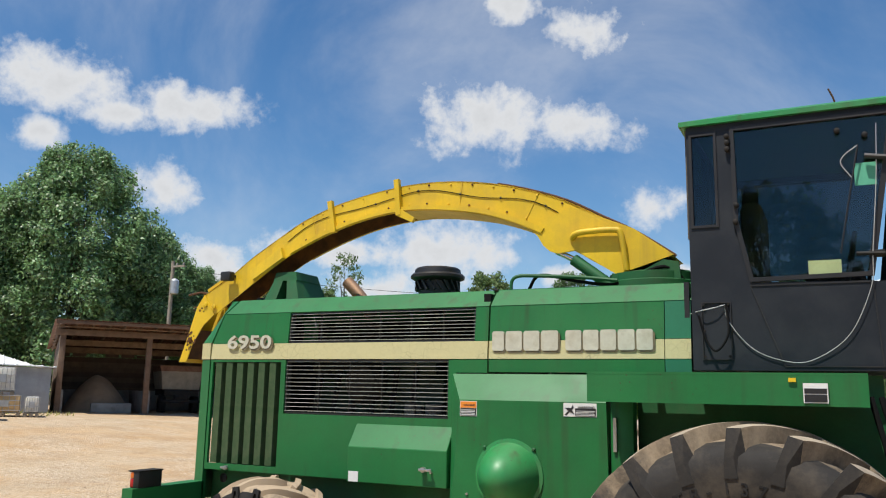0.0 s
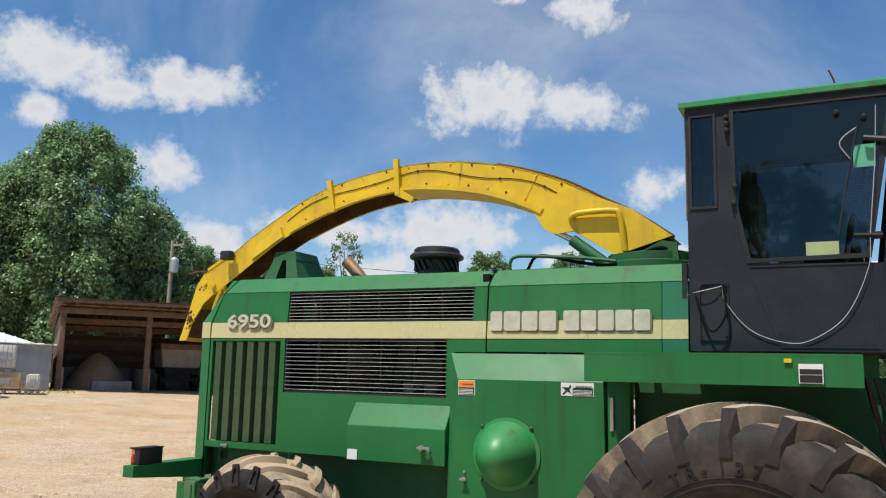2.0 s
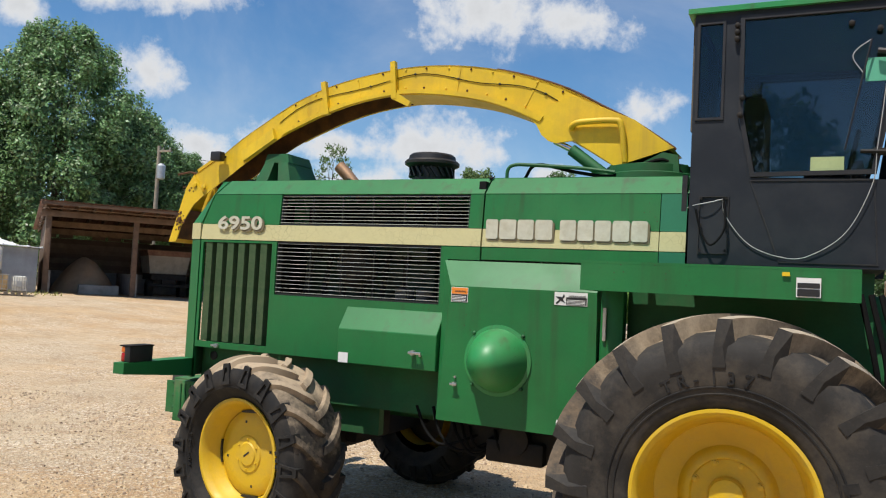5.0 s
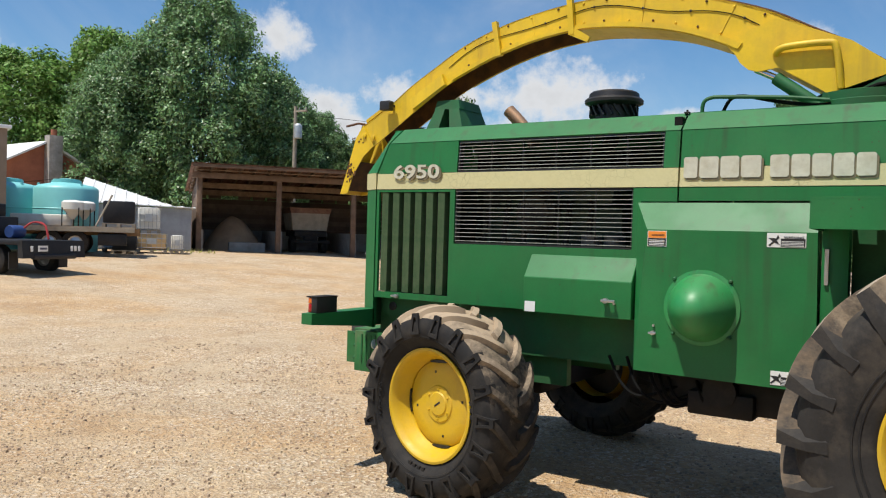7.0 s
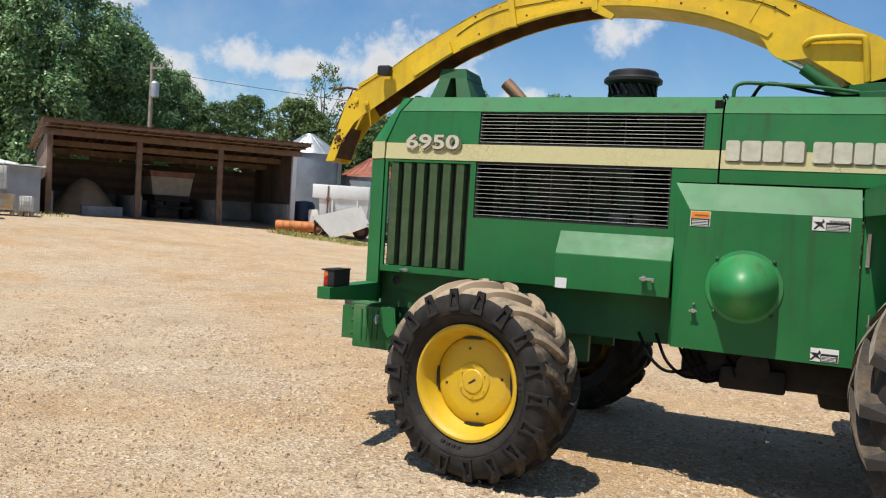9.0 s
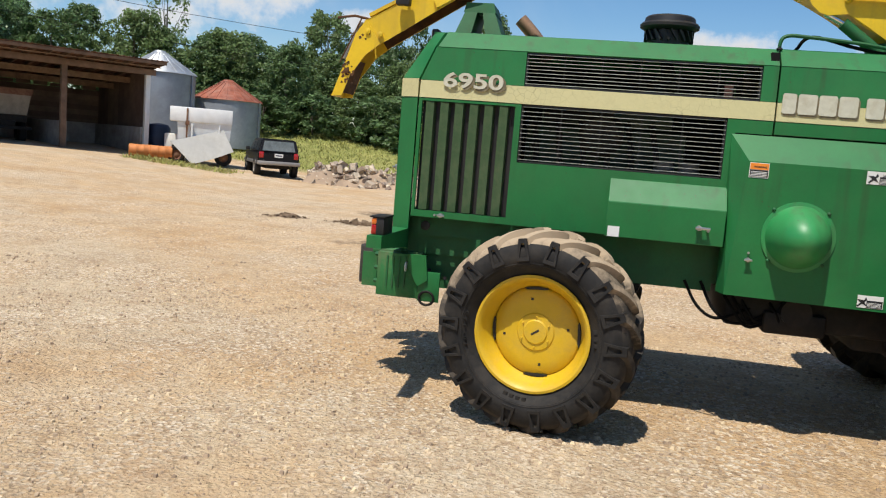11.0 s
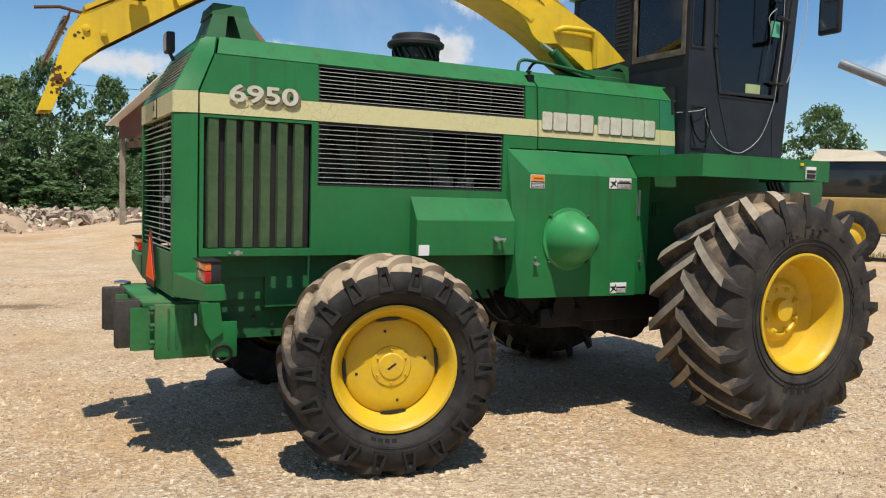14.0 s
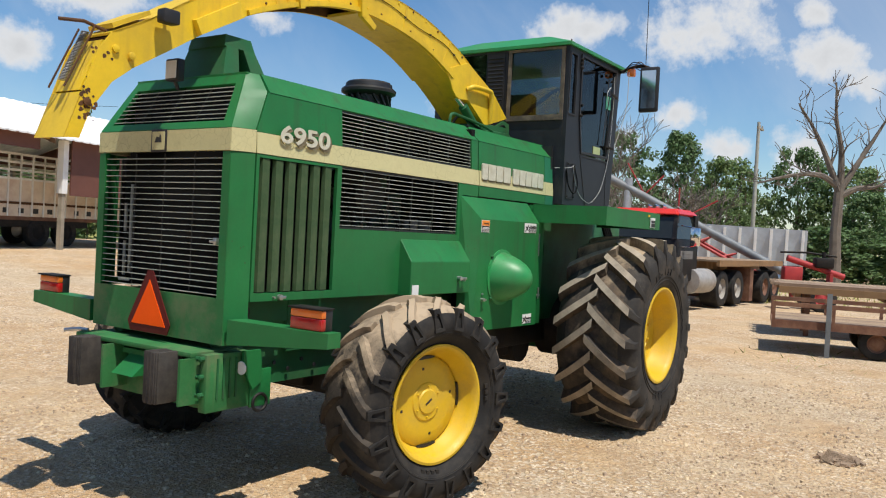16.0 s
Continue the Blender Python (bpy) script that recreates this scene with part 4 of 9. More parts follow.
for k in range(7):
    b = B()
    x0 = 1.95 + 0.10 * k + rnd.uniform(-0.05, 0.05)
    x1 = x0 + rnd.uniform(0.3, 0.55)
    tube(b, smooth_path([(x0, 0.06 + 0.03 * k, 1.0), (x0 + 0.1, 0.03, 0.82 + 0.02 * rnd.random()), ((x0 + x1) / 2, 0.02 + 0.01 * k, 0.72 + 0.05 * rnd.random()), (x1, 0.1, 0.86)], 5), 0.011, 7)
    part("hose", b, HOSE, H)
for k in range(4):
    b = B()
    tube(b, smooth_path([(4.68 + 0.05 * k, -0.1, 1.9), (4.76 + 0.05 * k, -0.2, 1.5), (4.8, -0.15, 1.2), (4.9, 0.05, 1.0)], 5), 0.016, 7)
    part("hose", b, HOSE, H)
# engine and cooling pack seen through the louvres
# added black sheets hold back daylight through the far louvres, one gap left
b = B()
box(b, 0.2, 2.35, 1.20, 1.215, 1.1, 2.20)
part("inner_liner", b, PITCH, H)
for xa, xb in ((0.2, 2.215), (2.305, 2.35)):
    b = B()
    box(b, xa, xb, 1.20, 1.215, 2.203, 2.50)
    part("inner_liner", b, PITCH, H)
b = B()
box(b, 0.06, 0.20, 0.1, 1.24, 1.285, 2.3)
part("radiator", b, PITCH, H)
b = B()
box(b, 0.75, 1.9, 0.38, 0.96, 1.1, 2.0, 0.03)
eng = part("engine", b, ENGINE, H)
b = B()
box(b, 0.85, 1.8, 0.45, 0.89, 2.004, 2.18, 0.03)
part("rocker_cover", b, ENGINE, eng)
b = B()
lathe(b, [(0.12, 0.0), (0.16, 0.04), (0.16, 0.14), (0.1, 0.2)], (1.3, 0.18, 1.95), "y", 20)
part("turbocharger", b, DARKMETAL, eng)
for xx in (1.75, 1.92):
    b = B()
    lathe(b, [(0.07, 0.0), (0.07, 0.3)], (xx, 0.2, 1.5), "z", 16)
    part("oil_filter", b, GREY_PAINT, eng)
for k in range(6):
    b = B()
    tube(b, smooth_path([(0.8 + 0.17 * k, 0.3, 1.4), (0.85 + 0.17 * k, 0.26, 1.75), (0.8 + 0.17 * k, 0.42, 2.05)], 4), 0.022, 8)
    part("fuel_pipe", b, DARKMETAL, eng)
b = B()
tube(b, smooth_path([(0.9, 0.2, 2.05), (1.3, 0.15, 2.12), (1.7, 0.22, 2.3), (1.72, 0.6, 2.5)], 5), 0.05, 10)
part("intake_hose", b, HOSE, eng)

b = B()
box(b, 0.2, 2.35, 0.26, 1.08, 1.0, 1.1)
part("engine_floor", b, DARKMETAL, H)
b = B()
box(b, 2.35, 2.40, 0.06, 1.28, 1.1, 2.56)
part("firewall", b, PITCH, H)

# air pre-cleaner, exhaust and saddle for the spout on the hood
b = B()
lathe(b, [(0.15, 2.59), (0.15, 2.74), (0.155, 2.745)], (1.71, 0.62, 0), "z", 36)
pre = part("air_precleaner", b, BLACK, H, "black round air intake with a domed cap")
b = B()
lathe(b, [(0.165, 2.742), (0.212, 2.765), (0.214, 2.785), (0.20, 2.80), (0.185, 2.803), (0.18, 2.835), (0.165, 2.848), (0.10, 2.856), (0.01, 2.858)], (1.71, 0.62, 0), "z", 40)
part("cap", b, BLACK, pre)
for k in range(18):
    a = 2 * math.pi * k / 18
    b = B()
    m = Matrix.Translation((1.71, 0.62, 0)) @ Matrix.Rotation(a, 4, "Z") @ Matrix.Translation((0.165, 0, 2.705)) @ Matrix.Rotation(radians(35), 4, "X")
    box(b, -0.018, 0.012, -0.007, 0.007, -0.045, 0.045, 0.0, m)
    part("vane", b, BLACK, pre)
b = B()
box(b, 1.92, 1.99, 0.45, 0.52, 2.59, 2.615, 0.005)
lathe(b, [(0.03, 2.593), (0.03, 2.63), (0.02, 2.64)], (2.05, 0.5, 0), "z", 14)
part("filler_cap", b, BLACK, H)
b = B()
pts = [(0.80, 1.13, 2.55), (0.76, 1.13, 2.63), (0.66, 1.12, 2.75), (0.55, 1.11, 2.86)]
tube(b, smooth_path(pts, 4), 0.055, 16)
part("exhaust_pipe", b, EXHAUST, H, "heat-stained tan exhaust outlet")
rest = None
for xx, xt, wd in ((0.125, 0.195, 0.13), (0.38, 0.33, 0.13)):
    b = B()
    hexa(b, [(xx, 0.45, 2.592), (xx + wd, 0.45, 2.592), (xx + wd, 0.90, 2.592), (xx, 0.90, 2.592), (xt, 0.51, 2.80), (xt + wd * 0.72, 0.51, 2.80), (xt + wd * 0.72, 0.87, 2.80), (xt, 0.87, 2.80)])
    if rest is None:
        rest = part("spout_rest", b, GREEN_DULL, H, "dark green two-legged pedestal carrying the lowered spout")
    else:
        part("rest_leg", b, GREEN_DULL, rest)
b = B()
hexa(b, [(0.185, 0.515, 2.80), (0.43, 0.515, 2.80), (0.43, 0.865, 2.80), (0.185, 0.865, 2.80), (0.20, 0.53, 2.875), (0.405, 0.53, 2.875), (0.405, 0.85, 2.875), (0.20, 0.85, 2.875)])
part("saddle_cap", b, GREEN_DULL, rest)
b = B()
tube(b, [(-0.02, 0.68, 2.50), (-0.05, 0.68, 2.56)], 0.012, 8)
wl = part("work_light", b, BLACK, H, "small rectangular work light")
b = B()
box(b, -0.075, -0.02, 0.62, 0.74, 2.545, 2.68, 0.012)
part("lamp_housing", b, BLACK, wl)
b = B()
box(b, -0.079, -0.075, 0.632, 0.728, 2.56, 2.665)
part("lamp_glass", b, WHITE, wl)

# rear hitch block, weights and rubber pads
b = B()
box(b, -0.30, -0.26, 0.10, y1 - 0.10, 0.66, 0.955)
box(b, -0.34, -0.02, 0.06, 0.12, 0.65, 0.975, 0.006)
box(b, -0.34, -0.02, y1 - 0.12, y1 - 0.06, 0.65, 0.975, 0.006)
box(b, -0.34, -0.1, 0.11, y1 - 0.11, 0.90, 0.93)
hb = part("rear_hitch_block", b, GREEN_DUSTY, H, "heavy green hitch block with bolts")
b = B()
box(b, -0.40, -0.02, 0.125, y1 - 0.125, 0.957, 0.985, 0.004)
part("top_plate", b, GREEN_DUSTY, hb, "dust-covered top plate")
rnd = random.Random(21)
for yy in (0.235, 0.955):
    pad = None
    for k in range(11):
        b = B()
        y = yy + 0.0118 * k
        out = -0.52 - 0.016 * math.sin(math.pi * (k + 0.5) / 11) - rnd.uniform(0, 0.005)
        box(b, out, -0.36, y, y + 0.0112, 0.70 + rnd.uniform(-0.004, 0.004), 0.982 + rnd.uniform(-0.004, 0.004), 0.003)
        if pad is None:
            pad = part("rubber_pad", b, PAD, hb, "laminated worn rubber bumper pad")
        else:
            part("pad_layer", b, PAD, pad)
for yy in (0.12, 0.40, 0.82, 1.12):
    b = B()
    box(b, -0.47, -0.30, yy, yy + 0.018, 0.70, 0.955)
    part("lug_plate", b, GREEN_DUSTY, hb)
b = B()
slab(b, [(-0.46, 0.80), (-0.30, 0.80), (-0.30, 0.93)], "y", 0.55, 0.75)
part("hitch_gusset", b, GREEN, hb)
for k in range(3):
    for yy in (0.09, 0.13):
        b = B()
        lathe(b, [(0.016, 0.0), (0.016, -0.025), (0.008, -0.03)], (-0.34, yy - 0.0, 0.75 + 0.1 * k), "x", 8)
        part("bolt", b, GREEN_DULL, hb)
for k in range(4):
    b = B()
    box(b, -0.27 + 0.045 * k, -0.258 + 0.045 * k, 0.053, 0.06, 0.72, 0.95)
    part("weld_rib", b, GREEN_DULL, hb)
b = B()
box(b, -0.02, 0.14, 0.05, 0.07, 0.64, 0.86, 0.004)
slab(b, [(-0.10, 0.98), (0.03, 0.98), (0.05, 0.80), (-0.02, 0.75), (-0.10, 0.88)], "y", 0.03, 0.05)
part("side_bracket", b, GREEN, hb)
b = B()
lathe(b, [(0.038, 0.0), (0.038, -0.006)], (-0.112, 0.032, 0.885), "x", 20)
part("reflector", b, WHITE, hb, "round white reflector")
b = B()
tube(b, [(0.05 + 0.055 * math.cos(a), 0.045, 0.665 + 0.05 * math.sin(a)) for a in [k * math.pi / 8 for k in range(17)]], 0.010, 6)
part("shackle_ring", b, DARKMETAL, hb)
b = B()
tube(b, [(-0.34, y1 - 0.16, 0.994), (-0.37, y1 - 0.10, 0.996), (-0.42, y1 - 0.03, 0.985)], 0.012, 8)
part("pin", b, STEEL, hb)
hb.matrix_basis = Matrix.Translation((0.115, 0, 0))
# lamp arms and tail lamps
for far_side in (False, True):
    s = -1 if not far_side else 1
    b = B()
    c = [(-0.13, 0.02, 1.03), (0.0, 0.02, 1.03), (0.0, -0.70, 1.09), (-0.10, -0.70, 1.09), (-0.13, 0.02, 1.17), (0.0, 0.02, 1.17), (0.0, -0.70, 1.17), (-0.10, -0.70, 1.17)]
    hexa(b, [(x, flip(far_side, y), z) for x, y, z in c])
    arm = part("lamp_arm", b, GREEN, H)
    b = B()
    ya, yb = sorted((flip(far_side, -0.645), flip(far_side, -0.42)))
    box(b, -0.06, -0.005, ya, yb, 1.17, 1.285, 0.006)
    hs = part("tail_lamp", b, BLACK, arm, "red and amber tail lamp")
    b = B()
    box(b, -0.09, -0.055, ya, yb, 1.172, 1.236, 0.006)
    part("red_lens", b, RED_LENS, arm)
    b = B()
    box(b, -0.09, -0.055, ya, yb, 1.238, 1.28, 0.006)
    part("amber_lens", b, AMBER_LENS, arm)
    b = B()
    box(b, -0.105, 0.0, ya - 0.006, yb + 0.006, 1.282, 1.292, 0.003)
    part("lamp_lid", b, DARKMETAL, arm)


# ---- wheels ----
def wheel(cx, cy, cz, R, W, rr, lugs, lug_h, lug_w, dish, bolts, far, label, turn_deg=0.0, lip=0.66):
    """A bar-tread tyre on a dished yellow rim. Axle along y; the outside looks to -y before it is turned round."""
    w = new("wheel")
    w.parent = H
    w.matrix_basis = pose(cx, cy, cz, 0, 0, (180 if far else 0) + turn_deg)
    worn = bolts != 8
    Rc = R - lug_h
    h = W / 2
    prof = [(rr - 0.01, -h * (lip - 0.04)), (rr + 0.015, -h * lip), (rr + 0.05, -h * min(0.95, lip + 0.14)), (rr + 0.38 * (Rc - rr), -h * 0.97), (rr + 0.62 * (Rc - rr), -h * 1.0),
            (rr + 0.80 * (Rc - rr), -h * 0.965), (Rc - 0.035, -h * 0.86), (Rc - 0.012, -h * 0.66), (Rc - 0.003, -h * 0.35), (Rc, 0.0)]
    if worn:
        prof = prof[:3] + [(rr + 0.34 * (Rc - rr), -h * 0.97), (rr + 0.52 * (Rc - rr), -h * 0.985), (rr + 0.68 * (Rc - rr), -h * 0.955), (rr + 0.82 * (Rc - rr), -h * 0.885), (rr + 0.92 * (Rc - rr), -h * 0.79),
                           (Rc - 0.006, -h * 0.62), (Rc - 0.001, -h * 0.35), (Rc, 0.0)]
    rs_, ys_ = [p[0] for p in prof], [-p[1] for p in prof]

    def wall(r):
        """Half width of the carcass at a radius."""
        return float(np.interp(r, rs_, ys_))

    prof = prof + [(r, -y) for r, y in prof[-2::-1]]
    b = B()
    lathe(b, prof, (0, 0, 0), "y", 72, cap=False)
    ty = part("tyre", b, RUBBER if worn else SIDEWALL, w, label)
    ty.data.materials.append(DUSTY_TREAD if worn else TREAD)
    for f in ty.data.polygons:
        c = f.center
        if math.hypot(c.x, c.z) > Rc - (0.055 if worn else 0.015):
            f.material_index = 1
    for ra in (rr + 0.075, rr + 0.20 * (Rc - rr) + 0.03):
        b = B()
        y = -wall(ra)
        lathe(b, [(ra, y + 0.004), (ra + 0.004, y - 0.006), (ra + 0.010, y - 0.007), (ra + 0.014, y + 0.002)], (0, 0, 0), "y", 72, cap=False)
        part("bead_ridge", b, RUBBER, ty)
    # raised moulding on the side: a readable code, and bars for what cannot be read
    ra = rr + (0.22 if worn else 0.34) * (Rc - rr)
    hs = 0.048 if worn else 0.085
    for k, ch in enumerate("TR-135" if worn else "TR-137"):
        a = (3.42 if worn else 2.05) - k * hs * 0.86 / ra
        m = Matrix.Rotation(math.pi / 2 - a, 4, "Y") @ Matrix.Translation((-hs * 0.3, -wall(ra + hs * 0.35) - 0.002, ra)) @ FACE_SIDE
        lettering("moulded_letter", ch, hs, 0.004, RUBBER, ty, m, 0.001)
    for a0, n in ((0.0, 3), (4.4, 4)):
        for k in range(n):
            a = a0 + k * hs * 0.9 / ra
            b = B()
            box(b, -hs * 0.27, hs * 0.27, -wall(ra) - 0.004, -wall(ra) + 0.01, -hs * 0.4, hs * 0.4, 0.0, Matrix.Rotation(math.pi / 2 - a, 4, "Y") @ Matrix.Translation((0, 0, ra)))
            part("moulded_bar", b, RUBBER, ty)

    # tread bars: from the middle line over the shoulder, the middle leading
    sweep = (0.46 if worn else 0.40) * W / R

    def rows_of(side):
        out = []
        for u in (0.0, 0.14, 0.32, 0.5, 0.68, 0.84, 0.93, 1.0):
            da = sweep * (u ** (1.25 if worn else 0.92))
            if worn:
                y = side * h * (0.02 + 0.93 * u ** 0.9) - 0.012 * side
                r0 = Rc - 0.02 - 0.05 * u ** 3
                r1 = R - 0.055 * u ** 3.5 - (0.012 if u == 0 else 0)
                wa, wb = lug_w * (0.34 + 0.05 * u), lug_w * (0.58 + 0.08 * u)
            else:
                y = side * (h * (0.0 + 0.985 * u) - 0.03)
                r0 = Rc - 0.015 - 0.06 * u ** 3
                r1 = R - 0.022 * u ** 4
                wa, wb = lug_w * (0.40 - 0.04 * u), lug_w * (0.58 + 0.04 * u)
            out.append((da, y, r0, r1, wa / R, wb / R))
        if not worn:
            da, y, r0, r1, wa, wb = out[-1]
            out.append((da + 0.035, side * h * 1.005, r0 - 0.10, R - 0.15, wa * 0.72, wb * 0.72))
        return out

    for side in (-1, 1):
        b = B()
        rows = []
        for da, y, r0, r1, wa, wb in rows_of(side):
            ring = []
            for ang, rad in ((-wb, r0), (-wa, r1), (wa, r1), (wb, r0)):
                t = da + ang
                ring.append(b.verts.new((rad * math.cos(t), y, rad * math.sin(t))))
            rows.append(ring)
        tops = []
        for a, c in zip(rows, rows[1:]):
            for j in range(3):
                f = b.faces.new((a[j], a[j + 1], c[j + 1], c[j]))
                if not worn and c is rows[-1]:
                    f.material_index = 4
                if j == 1 and (worn or c is not rows[-1]):
                    tops.append(f)
        b.faces.new(rows[0])
        b.faces.new(rows[-1]).material_index = 0 if worn else 4
        if worn:
            # hooked end: a raised frame on the shoulder
            t0, ra, rb = sweep + 0.008, Rc - 0.150, Rc - 0.012
            wo, wi = (0.026, 0.042), (0.011, 0.024)
            ring = []
            ya, yb = wall(ra) + 0.016, h * 0.94 + 0.006
            for rad0, rad1, ws, deep in ((ra, rb, wo, 0.06), (ra + 0.020, rb - 0.028, wi, 0.022)):
                for lift in (-deep, 0.0):
                    ring.append([b.verts.new((rad * math.cos(t0 + sg * wd / rad), side * (ya + (yb - ya) * (rad - ra) / (rb - ra) + lift), rad * math.sin(t0 + sg * wd / rad)))
                                 for rad, wd, sg in ((rad0, ws[1], -1), (rad0, ws[1], 1), (rad1, ws[0], 1), (rad1, ws[0], -1))])
            o0, o1, i0, i1 = ring
            for k in range(4):
                j = (k + 1) % 4
                for q, mi in (((o0[k], o0[j], o1[j], o1[k]), 4), ((o1[k], o1[j], i1[j], i1[k]), 4), ((i1[k], i1[j], i0[j], i0[k]), 3)):
                    b.faces.new(q).material_index = mi
            b.faces.new(i0).material_index = 3
        for f in tops:
            f.material_index = 0 if worn else 1
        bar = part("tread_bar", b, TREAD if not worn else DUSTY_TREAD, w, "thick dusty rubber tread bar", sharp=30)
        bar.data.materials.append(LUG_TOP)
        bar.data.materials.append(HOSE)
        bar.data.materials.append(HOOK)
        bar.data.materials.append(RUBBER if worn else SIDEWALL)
        for q in range(lugs):
            th0 = 2 * math.pi * (q + (0.5 if side > 0 else 0.0)) / lugs
            ob = bar if q == 0 else new("tread_bar", bar.data)
            ob.parent = w
            ob.matrix_basis = Matrix.Rotation(-th0, 4, "Y")
    # rim: flange, barrel, dished disc
    o = -h * lip
    rd = rr - (0.075 if not worn else 0.076)
    b = B()
    lathe(b, [(rr - 0.012, o + 0.02), (rr + 0.012, o - 0.005), (rr + 0.012, o - 0.016), (rr - 0.004, o - 0.018), (rr - 0.022, o - 0.006), (rr - 0.034, o + 0.03), (rr - 0.05, o + dish * 0.55),
              (rd + 0.006, o + dish * 0.9), (rd, o + dish), (rd, -o)], (0, 0, 0), "y", 64, cap=False)
    part("rim", b, YELLOW_RIM, w, "bright yellow steel rim")
    b = B()
    d = o + dish
    if not worn:
        prof = [(rd + 0.003, d), (rr - 0.11, d + 0.02), (rr - 0.16, d + 0.03), (rr * 0.56, d + 0.025), (rr * 0.52, d + 0.005), (rr * 0.46, d - 0.012), (rr * 0.42, d - 0.012), (rr * 0.4, d + 0.004), (0.09, d + 0.004), (0.085, d - 0.03), (0.02, d - 0.03), (0.001, d - 0.03)]
    else:
        prof = [(rd + 0.003, d + 0.03), (rd - 0.004, d + 0.004), (rd - 0.018, d - 0.008), (rr * 0.55, d - 0.014), (rr * 0.34, d - 0.016), (rr * 0.32, d - 0.024), (rr * 0.22, d - 0.026), (rr * 0.20, d - 0.034), (rr * 0.1, d - 0.036), (0.004, d - 0.036)]
    lathe(b, prof, (0, 0, 0), "y", 64, cap=False)
    part("wheel_disc", b, YELLOW_RIM, w)
    b = B()
    lathe(b, [(0.001, d + 0.06), (rd - 0.005, d + 0.06), (rd - 0.005, d + 0.07), (0.001, d + 0.07)], (0, 0, 0), "y", 48, cap=False)
    part("drum", b, DARKMETAL, w)
    br = 0.165 if not worn else rr * 0.27
    for k in range(bolts):
        a = 2 * math.pi * (k + 0.5) / bolts
        bb = B()
        m = Matrix.Translation((br * math.cos(a), 0, br * math.sin(a)))
        q0 = d + (0.004 if not worn else -0.024)
        nr = 1.0 if not worn else 0.36
        lathe(bb, [(0.02 * nr, q0), (0.02 * nr, q0 - 0.012 * nr), (0.013 * nr, q0 - 0.014 * nr), (0.013 * nr, q0 - 0.03 * nr), (0.006 * nr, q0 - 0.034 * nr)], m.translation, "y", 8)
        part("wheel_nut", bb, YELLOW_RIM, w)
    if worn:
        for k in range(4):
            a = math.pi / 2 * k + 0.2
            bb = B()
            box(bb, -0.008, 0.008, d - 0.0155, d - 0.008, -0.008, 0.008, 0, Matrix.Translation((rr * 0.58 * math.cos(a), 0, rr * 0.58 * math.sin(a))))
            part("square_hole", bb, BLACK, w)
        for k in range(4):
            a0 = math.pi / 2 * k - 0.20
            bb = B()
            ro, n = rd + 0.001, 12
            dip = [0.004 + 0.016 * math.sin(j * math.pi / (n - 1)) ** 0.5 for j in range(n)]
            pts = [(ro * math.cos(a0 + 0.05 * j), ro * math.sin(a0 + 0.05 * j)) for j in range(n)] + [((ro - dip[j]) * math.cos(a0 + 0.05 * j), (ro - dip[j]) * math.sin(a0 + 0.05 * j)) for j in range(n - 1, -1, -1)]
            slab(bb, pts, "y", d - 0.014, d + 0.02)
            part("disc_slot", bb, BLACK, w)
        bb = B()
        box(bb, -0.03, 0.03, d - 0.038, d - 0.035, -0.006, 0.006, 0, Matrix.Rotation(radians(-35), 4, "Y"))
        part("hub_mark", bb, BLACK, w)
    else:
        bb = B()
        lathe(bb, [(0.085, d - 0.028), (0.08, d - 0.045), (0.02, d - 0.05)], (0, 0, 0), "y", 24)
        part("hub_cap", bb, YELLOW_RIM, w)
    return w


for far_side in (False, True):
    wheel(4.095, 2.23 if far_side else -0.655, 0.882, 0.885, 0.74, 0.427, 20, 0.075, 0.094, 0.19, 8, far_side, "huge black drive tyre with deep dusty tread bars", 0.0, 0.886)
    wheel(1.13 if far_side else 1.04, 2.04 if far_side else -0.478, 0.642, 0.666, 0.48, 0.367, 18, 0.042, 0.070, 0.11, 6, far_side, "dusty black bar-tread steering tyre, tan towards the top", -11.0, 0.71)

# ---- spout: a curved box channel lowered on its rest ----
SPOUT = [(-0.47, 2.52, -0.60, 2.70), (-0.20, 2.69, -0.33, 2.845), (0.02, 2.83, -0.08, 3.01), (0.28, 2.985, 0.20, 3.165), (0.52, 3.09, 0.46, 3.30), (0.80, 3.19, 0.76, 3.405),
         (1.10, 3.265, 1.06, 3.47), (1.42, 3.305, 1.40, 3.515), (1.66, 3.30, 1.68, 3.525), (1.94, 3.265, 1.97, 3.505), (2.18, 3.215, 2.24, 3.46), (2.40, 3.14, 2.50, 3.39), (2.62, 3.04, 2.80, 3.28),
         (2.86, 2.91, 3.06, 3.14), (3.02, 2.81, 3.30, 3.01), (3.18, 2.72, 3.56, 2.83)]
yl, yr = YC - 0.20, YC + 0.20


def fine_spout(n=3):
    lo = smooth_path([(a, 0, c) for a, c, _, _ in SPOUT], n)
    hi = smooth_path([(a, 0, c) for _, _, a, c in SPOUT], n)
    return lo, hi


def channel(y0, y1_, lo, hi, off=0.0):
    b = B()
    rows = [[b.verts.new((p.x, y, p.z)) for p, y in ((a, y0), (a, y1_), (c, y1_), (c, y0))] for a, c in zip(lo, hi)]
    for r, s in zip(rows, rows[1:]):
        for j in range(4):
            b.faces.new((r[j], r[(j + 1) % 4], s[(j + 1) % 4], s[j]))
    b.faces.new(rows[0])
    b.faces.new(rows[-1])
    return b


